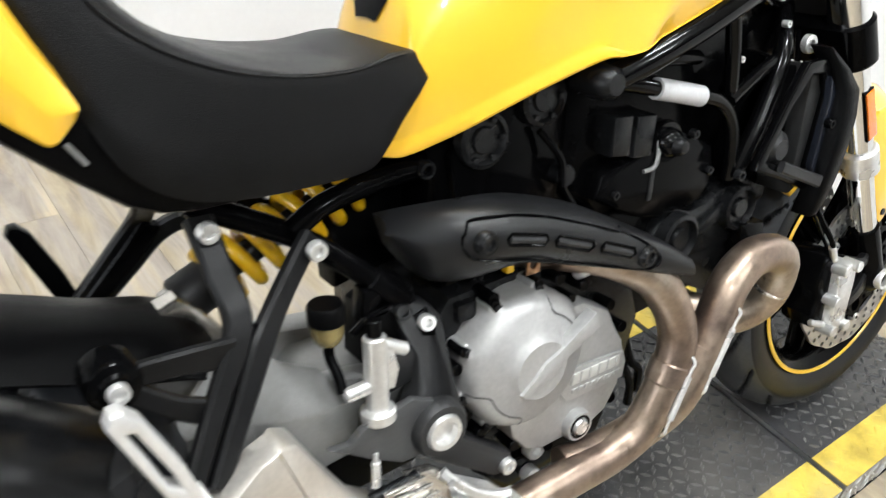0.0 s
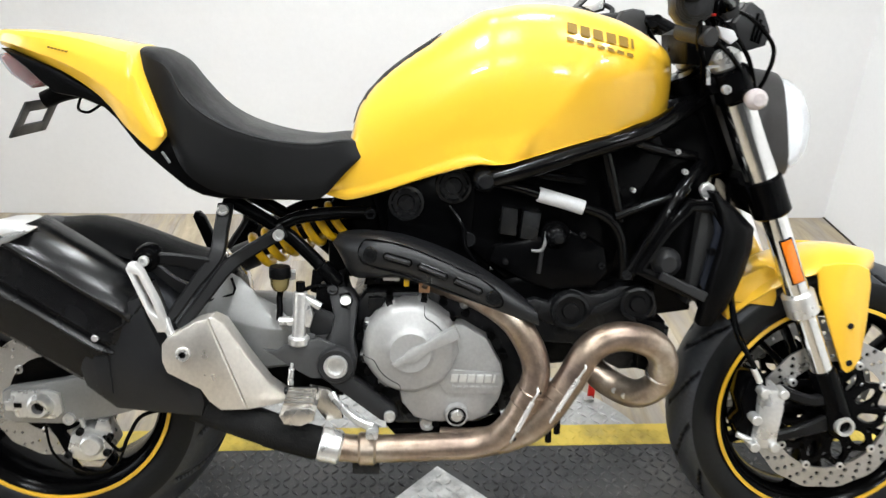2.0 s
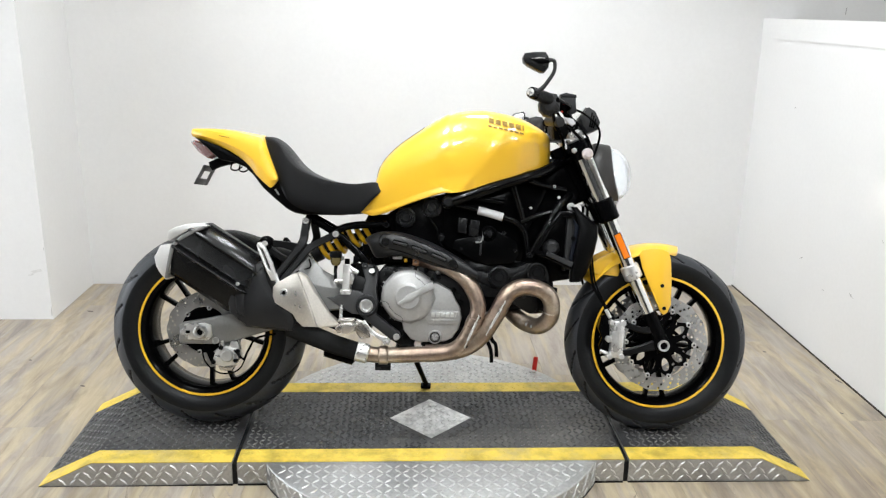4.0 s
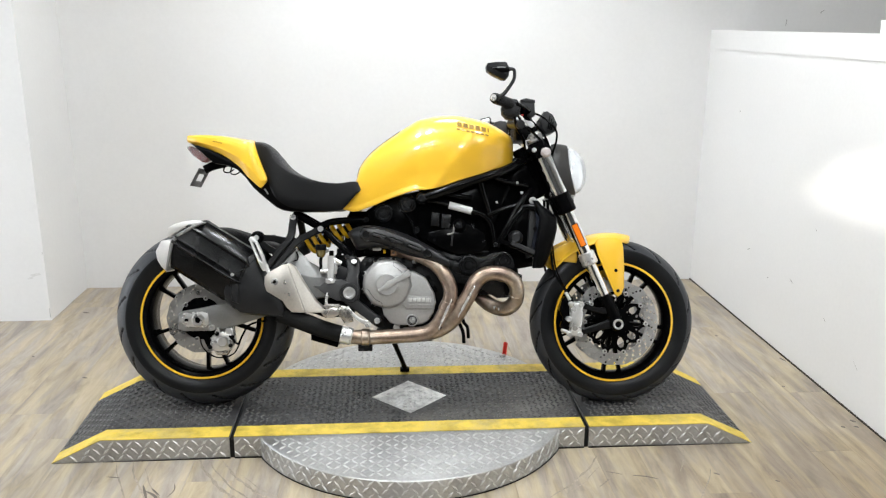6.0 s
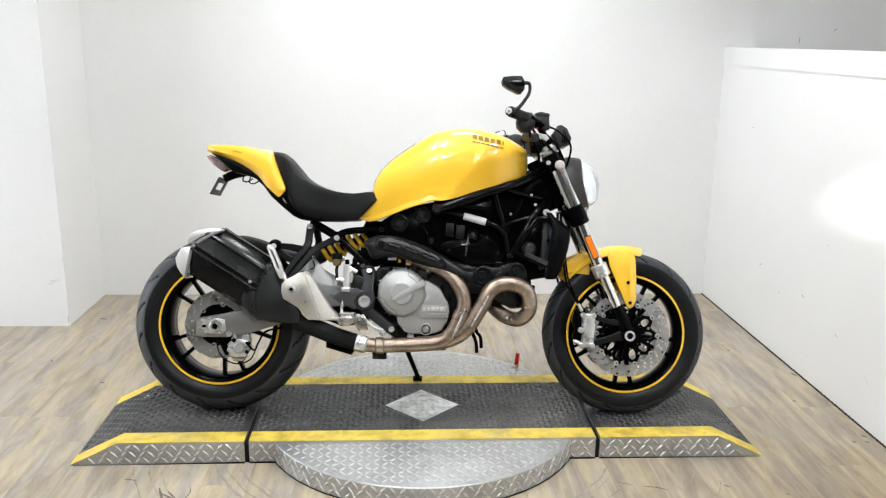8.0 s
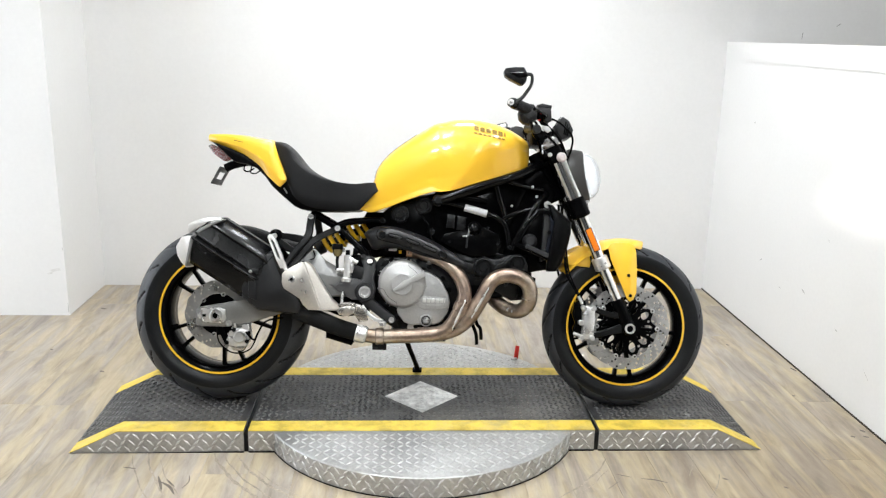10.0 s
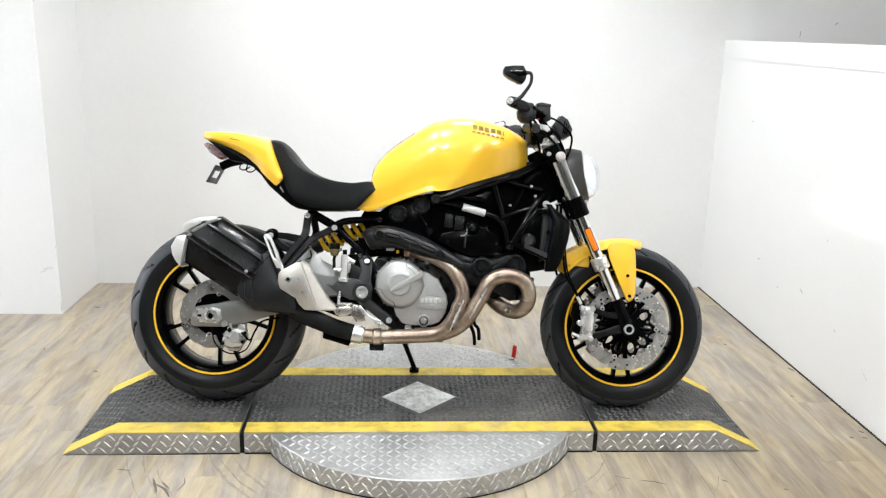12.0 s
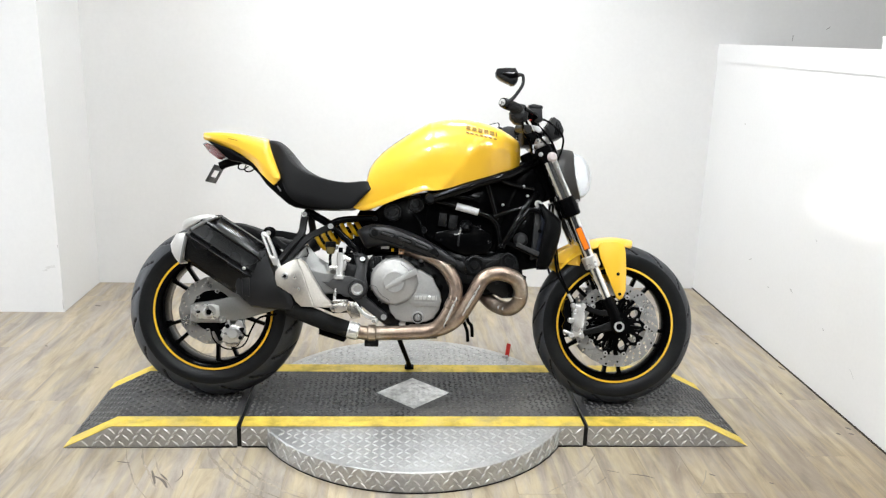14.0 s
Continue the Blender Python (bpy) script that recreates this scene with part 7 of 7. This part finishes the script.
for path, r in (([(0.372, 1.03, 0.18), (0.40, 0.99, 0.17), (0.44, 0.965, 0.14), (0.492, 0.915, 0.10), (0.515, 0.86, 0.06)], 0.0045), ([(0.385, 1.035, 0.16), (0.43, 1.01, 0.14), (0.475, 0.965, 0.12), (0.505, 0.91, 0.09)], 0.004), ([(0.40, 1.045, 0.15), (0.46, 1.03, 0.14), (0.515, 0.985, 0.12), (0.518, 0.935, 0.10), (0.50, 0.885, 0.08)], 0.0038),
                ([(0.36, 1.02, 0.2), (0.372, 0.985, 0.17), (0.40, 0.955, 0.12), (0.42, 0.90, 0.07)], 0.005), ([(0.38, 1.03, -0.2), (0.40, 0.98, -0.15), (0.45, 0.93, -0.1)], 0.005)):
    part("control_cable", tube([S(*p) for p in path], r, 8), SATIN, handlebar)
part("cable_guide", plate([(0.398, 1.013), (0.426, 1.007), (0.434, 0.994), (0.424, 0.985), (0.406, 0.995)], 0.162, 0.174, 0.003), WHITE, handlebar, "pale cable guide")
part("master_body", rod(S(0.355, 1.005, 0.12), S(0.385, 0.995, 0.19), 0.016, 16), CONTROL, handlebar)
part("bar_riser", plate([(0.378, 0.950), (0.372, 1.0), (0.395, 1.012), (0.425, 0.985), (0.43, 0.95)], -0.05, 0.10, 0.008), PLASTIC, bike, "black riser cover")
part("ignition_lock", rod(S(0.40, 0.955, 0.0), S(0.388, 0.985, 0.0), 0.018, 16), SATIN, bike, "black ignition lock")

# -- headlamp --
def sweep_back(bm):
    """Bends the lamp's sides rearwards."""
    for v in bm.verts:
        v.co.x -= 2.2 * v.co.y ** 2


m = Matrix.Translation(S(0.580, 0.845, 0)) @ pose(0, 0, 0, 0, -10, 0)
bm = lathe([(0.0, -0.072), (0.055, -0.070), (0.090, -0.060), (0.108, -0.044), (0.110, -0.034), (0.104, -0.014), (0.098, 0.004), (0.095, 0.010), (0.089, 0.010), (0.088, 0.0)], (0, 0, 0), "X", 48)
sweep_back(bm)
bmesh.ops.transform(bm, matrix=m, verts=bm.verts)
lampb = part("headlamp", bm, LAMPSHELL, bike, "round headlamp in a dark grey shell")
bm = lathe([(0.0, -0.045), (0.04, -0.035), (0.07, -0.01), (0.085, 0.012)], (0, 0, 0), "X", 48)
sweep_back(bm)
bmesh.ops.transform(bm, matrix=m, verts=bm.verts)
part("headlamp_bowl", bm, REFLECTOR, lampb)
bm = lathe([(0.0, 0.066), (0.03, 0.063), (0.06, 0.051), (0.080, 0.032), (0.089, 0.008), (0.085, 0.006), (0.076, 0.028), (0.056, 0.047), (0.0, 0.061)], (0, 0, 0), "X", 48)
sweep_back(bm)
bmesh.ops.transform(bm, matrix=m, verts=bm.verts)
glass = part("headlamp_lens", bm, LENS, lampb, "clear domed lens")
glass.visible_shadow = False
bulb = part("headlamp_bulb", lathe([(0.0, 0.016), (0.010, 0.014), (0.015, 0.004), (0.012, -0.012), (0.0, -0.018)], (0, 0, 0), "X", 20), BULB, lampb, "lit headlamp bulb")
bulb.data.transform(m)
beam = bpy.data.lights.new("low_beam", "SPOT")
beam.energy, beam.spot_size, beam.spot_blend, beam.shadow_soft_size, beam.color = 28.0, radians(80), 0.8, 0.02, (1.0, 0.96, 0.88)
beam_ob = new("low_beam", beam)
beam_ob.parent = lampb
beam_ob.matrix_local = Matrix.Translation(S(0.665, 0.838, 0)) @ pose(0, 0, 0, 0, 0, -11) @ pose(0, 0, 0, 0, -90 + 3, 0) @ pose(0, 0, 0, 0, 0, 90) @ Matrix.Diagonal((1.0, 0.22, 1.0, 1.0))
part("lower_bracket", plate([(0.565, 0.76), (0.59, 0.75), (0.596, 0.725), (0.57, 0.70), (0.55, 0.72)], -0.06, 0.06, 0.006), SATIN, bike, "black lower lamp bracket")
for bw in (0.752, 0.728):
    part("bracket_screw", bolt(0.588, bw, 0.06, 0.006), ALLOY, bike)

# -- stand and loose hoses underneath --
stand = part("side_stand", tube([S(-0.075, 0.245, -0.10), S(-0.060, 0.19, -0.15), S(-0.035, 0.115, -0.225), S(-0.024, 0.080, -0.262)], (0.013, 0.010, 0.009, 0.010), 12), SATIN, bike, "black side stand, down")
foot = box((0.038, 0.032, 0.014), (0, 0, 0), 0.006)
bmesh.ops.transform(foot, matrix=Matrix.Translation(S(-0.024, 0.071, -0.268)) @ pose(0, 0, 0, 13.5, 0, 0), verts=foot.verts)
part("stand_foot", foot, SATIN, stand)
for du, dw in ((0, 0), (0.016, 0.018)):
    part("drain_hose", tube([S(0.165 + du, 0.36, 0.04), S(0.178 + du, 0.30, 0.05), S(0.192 + du, 0.262 + dw, 0.055), S(0.196 + du, 0.222 + dw, 0.05)], 0.0065, 10), SATIN, bike, "black drain hose")
part("sump", plate([(-0.12, 0.27), (0.10, 0.28), (0.08, 0.235), (-0.08, 0.225)], -0.09, 0.10, 0.012), SATIN, bike, "black engine sump")
part("belly_bolt", rod(S(-0.045, 0.245, 0.10), S(-0.045, 0.245, 0.118), 0.012, 12), ALLOY, bike)

# ---- small things on the turntable and walls ----
tab = tagged(new("release_lever"), "small red lever standing at the turntable's edge", "lever")
tab.location = (0.408, 0.385, DISC_Z + 0.0006)
bm = box((0.018, 0.010, 0.060), (0, 0, 0.030), 0.004)
bmesh.ops.transform(bm, matrix=pose(0.008, 0.008, -0.002, -38, 14, 0), verts=bm.verts)
part("lever_tab", bm, RED, tab)
part("lever_base", box((0.026, 0.018, 0.006), (0, 0, 0.003), 0.002), STEEL, tab)

# ---- floor planks ----
PW, PL = 0.152, 1.22
plank_meshes = {}


def plank_mesh(length):
    """One plank of that length, kept for all alike."""
    key = round(length, 3)
    if key not in plank_meshes:
        bm = box((PW - 0.0006, length - 0.0006, 0.006), (0, 0, -0.003), 0.0004)
        me = bpy.data.meshes.new("plank")
        bm.to_mesh(me)
        bm.free()
        me.materials.append(PLANK)
        plank_meshes[key] = me
    return plank_meshes[key]


plank_rng = random.Random(5)
for i in range(-23, 33):
    x = 1.695 - PW / 2 - PW * i - (0.147 if i < 0 else 0.0)
    far = (LEFT_FACE if x < LEFT_EDGE - PW / 2 else BACK) - 0.002
    if i < 0:
        x = 1.845 + PW / 2 + PW * (-i - 1)
    y1 = far
    step = round(PL * plank_rng.uniform(0.15, 0.95), 2)
    while y1 > -4.55:
        y0 = max(y1 - step, -4.598)
        ob = new("plank", plank_mesh(y1 - y0))
        ob.location = (x, (y0 + y1) / 2, 0.0)
        ob.parent = sub
        y1, step = y0, PL


# ---- scuffs and scratches ----
scuff_rng = random.Random(11)


def wall_scuff(wall, y, z, length, tall, slope):
    """A thin rubbed mark on the half-height wall."""
    bm = bmesh.new()
    rows = []
    for k in range(9):
        f = k / 8
        h = tall * (0.25 + scuff_rng.random()) * math.sin(math.pi * (0.08 + 0.84 * f))
        rows.append([(RIGHT - 0.0004, y + length * (f - 0.5), z + slope * (f - 0.5) + h * g) for g in (-0.5, 0.5)])
    skin(bm, rows, closed_ring=False, caps=False)
    return part("scuff", bm, SCUFF, wall, "small grey scuff on the paint")


half_wall = bpy.data.objects["wall_right"]
for y, z, length, tall, slope in ((0.946, 0.375, 0.030, 0.006, -0.015), (0.50, 0.351, 0.030, 0.010, 0.012), (-0.049, 0.188, 0.040, 0.005, 0.03), (0.72, 0.30, 0.02, 0.004, 0.0), (0.20, 0.28, 0.018, 0.006, 0.008), (1.2, 1.02, 0.014, 0.008, 0.0), (0.35, 0.62, 0.012, 0.006, 0.01)):
    wall_scuff(half_wall, y, z, length, tall, slope)


def flat_mark(wall, x, y, z, wide, tall, lean, material, label):
    """A small smudge or nick on a wall that faces the viewer."""
    rows = []
    for k in range(7):
        f = k / 6 - 0.5
        half = 0.5 * wide * (0.35 + 0.65 * scuff_rng.random()) * math.sin(math.pi * (0.12 + 0.76 * (f + 0.5)))
        rows.append([(x + lean * f + g * half, y - 0.0004, z + tall * f) for g in (-1, 1)])
    return part("wall_mark", skin(bmesh.new(), rows, closed_ring=False, caps=False), material, wall, label)


wall_b, wall_l = bpy.data.objects["wall_back"], bpy.data.objects["wall_left"]
SMUDGE = mat("faint_grey_smudge", (0.66, 0.65, 0.64), 0.6, var=0.1, scale=60)
flat_mark(wall_b, 2.110, BACK, 1.451, 0.010, 0.036, 0.002, SCUFF, "small dark nick in the paint")
flat_mark(wall_b, 2.306, BACK, 1.512, 0.014, 0.018, 0.022, SCUFF, "small dark nick in the paint")
flat_mark(wall_l, -1.790, LEFT_FACE, 0.236, 0.055, 0.020, 0.030, SMUDGE, "faint grey smudge on the paint")
flat_mark(wall_l, -1.815, LEFT_FACE, 0.220, 0.030, 0.012, 0.016, SMUDGE, "faint grey smudge on the paint")
flat_mark(wall_l, -1.7435, LEFT_FACE, 0.040, 0.006, 0.050, 0.0, SCUFF, "worn corner bead")
flat_mark(wall_l, -1.745, LEFT_FACE, 0.345, 0.004, 0.014, 0.0, SCUFF, "worn corner bead")


def floor_arc(radius, a0, a1, width):
    """A worn arc that the turning ramps have drawn on the floor."""
    bm = bmesh.new()
    n = int(abs(a1 - a0) / 0.6) + 2
    rows = []
    for k in range(n):
        a = radians(a0 + (a1 - a0) * k / (n - 1))
        r = radius + 0.002 * math.sin(k * 0.35 + radius * 30)
        wd = width * (0.72 + 0.28 * math.sin(k * 0.9 + radius * 40)) * math.sin(math.pi * (0.04 + 0.92 * k / (n - 1))) ** 0.5
        rows.append([((r + g * wd) * math.cos(a), (r + g * wd) * math.sin(a), 0.0006) for g in (-0.5, 0.5)])
    skin(bm, rows, closed_ring=False, caps=False)
    return part("floor_scuff", bm, FLOORSCUFF, sub, "thin curved scuff on the planks")


for radius, a0, a1, width in ((1.035, 196, 216, 0.006), (0.985, 196, 214, 0.010), (0.95, 200, 216, 0.006), (0.775, 200, 240, 0.016), (0.745, 200, 242, 0.008), (0.705, 205, 240, 0.014), (0.685, 214, 240, 0.005), (0.80, 318, 326, 0.008), (1.00, 333, 342, 0.008), (1.09, 322, 336, 0.006), (0.72, 306, 332, 0.010), (0.745, 310, 330, 0.004)):
    floor_arc(radius, a0, a1, width)

def gouge(points, width):
    """A short dark scrape in the vinyl."""
    pts = curve([(x, y, 0.0008) for x, y in points], 4)
    rows = []
    for k, p in enumerate(pts):
        d = (pts[min(k + 1, len(pts) - 1)] - pts[max(k - 1, 0)]).normalized()
        wd = width * math.sin(math.pi * (0.1 + 0.8 * k / (len(pts) - 1)))
        rows.append([p + Vector((-d.y, d.x, 0)) * g * wd for g in (-0.5, 0.5)])
    return part("floor_gouge", skin(bmesh.new(), rows, closed_ring=False, caps=False), GOUGE, sub, "dark scrape in the planks")


GOUGE = mat("dark_floor_scrape", (0.12, 0.10, 0.085), 0.6, var=0.3, scale=30)
for points, width in (([(1.66, -0.130), (1.672, -0.150)], 0.014), ([(1.645, -0.180), (1.662, -0.190)], 0.012), ([(1.598, -0.178), (1.610, -0.188)], 0.013), ([(1.543, 0.180), (1.553, 0.170)], 0.012), ([(1.49, 0.756), (1.502, 0.744)], 0.013), ([(1.672, 0.47), (1.684, 0.43)], 0.012),
                      ([(-1.350, 0.430), (-1.328, 0.420)], 0.012), ([(-1.650, 0.676), (-1.638, 0.666)], 0.010), ([(-1.625, 1.25), (-1.59, 1.235)], 0.014), ([(-1.0, -0.375), (-0.955, -0.385)], 0.006), ([(0.995, -0.470), (1.012, -0.484)], 0.008), ([(1.18, -0.528), (1.192, -0.538)], 0.008),
                      ([(-0.868, -0.435), (-0.850, -0.480), (-0.835, -0.520)], 0.009), ([(-0.850, -0.470), (-0.815, -0.500), (-0.790, -0.545)], 0.010), ([(-0.835, -0.455), (-0.800, -0.500)], 0.006), ([(-0.770, -0.430), (-0.762, -0.470), (-0.775, -0.510)], 0.004), ([(0.720, -0.470), (0.765, -0.480), (0.800, -0.498)], 0.006), ([(0.640, -0.440), (0.690, -0.462)], 0.004)):
    gouge(points, width)

carton = tagged(new("small_box"), "small white box standing on the wall cap", "box")
carton.location = (1.775, 0.075, 1.4105)
part("carton", box((0.08, 0.16, 0.042), (0, 0, 0.021), 0.002), TRIM, carton)
part("carton_lid", box((0.083, 0.163, 0.012), (0, 0, 0.041), 0.002), TRIM, carton)
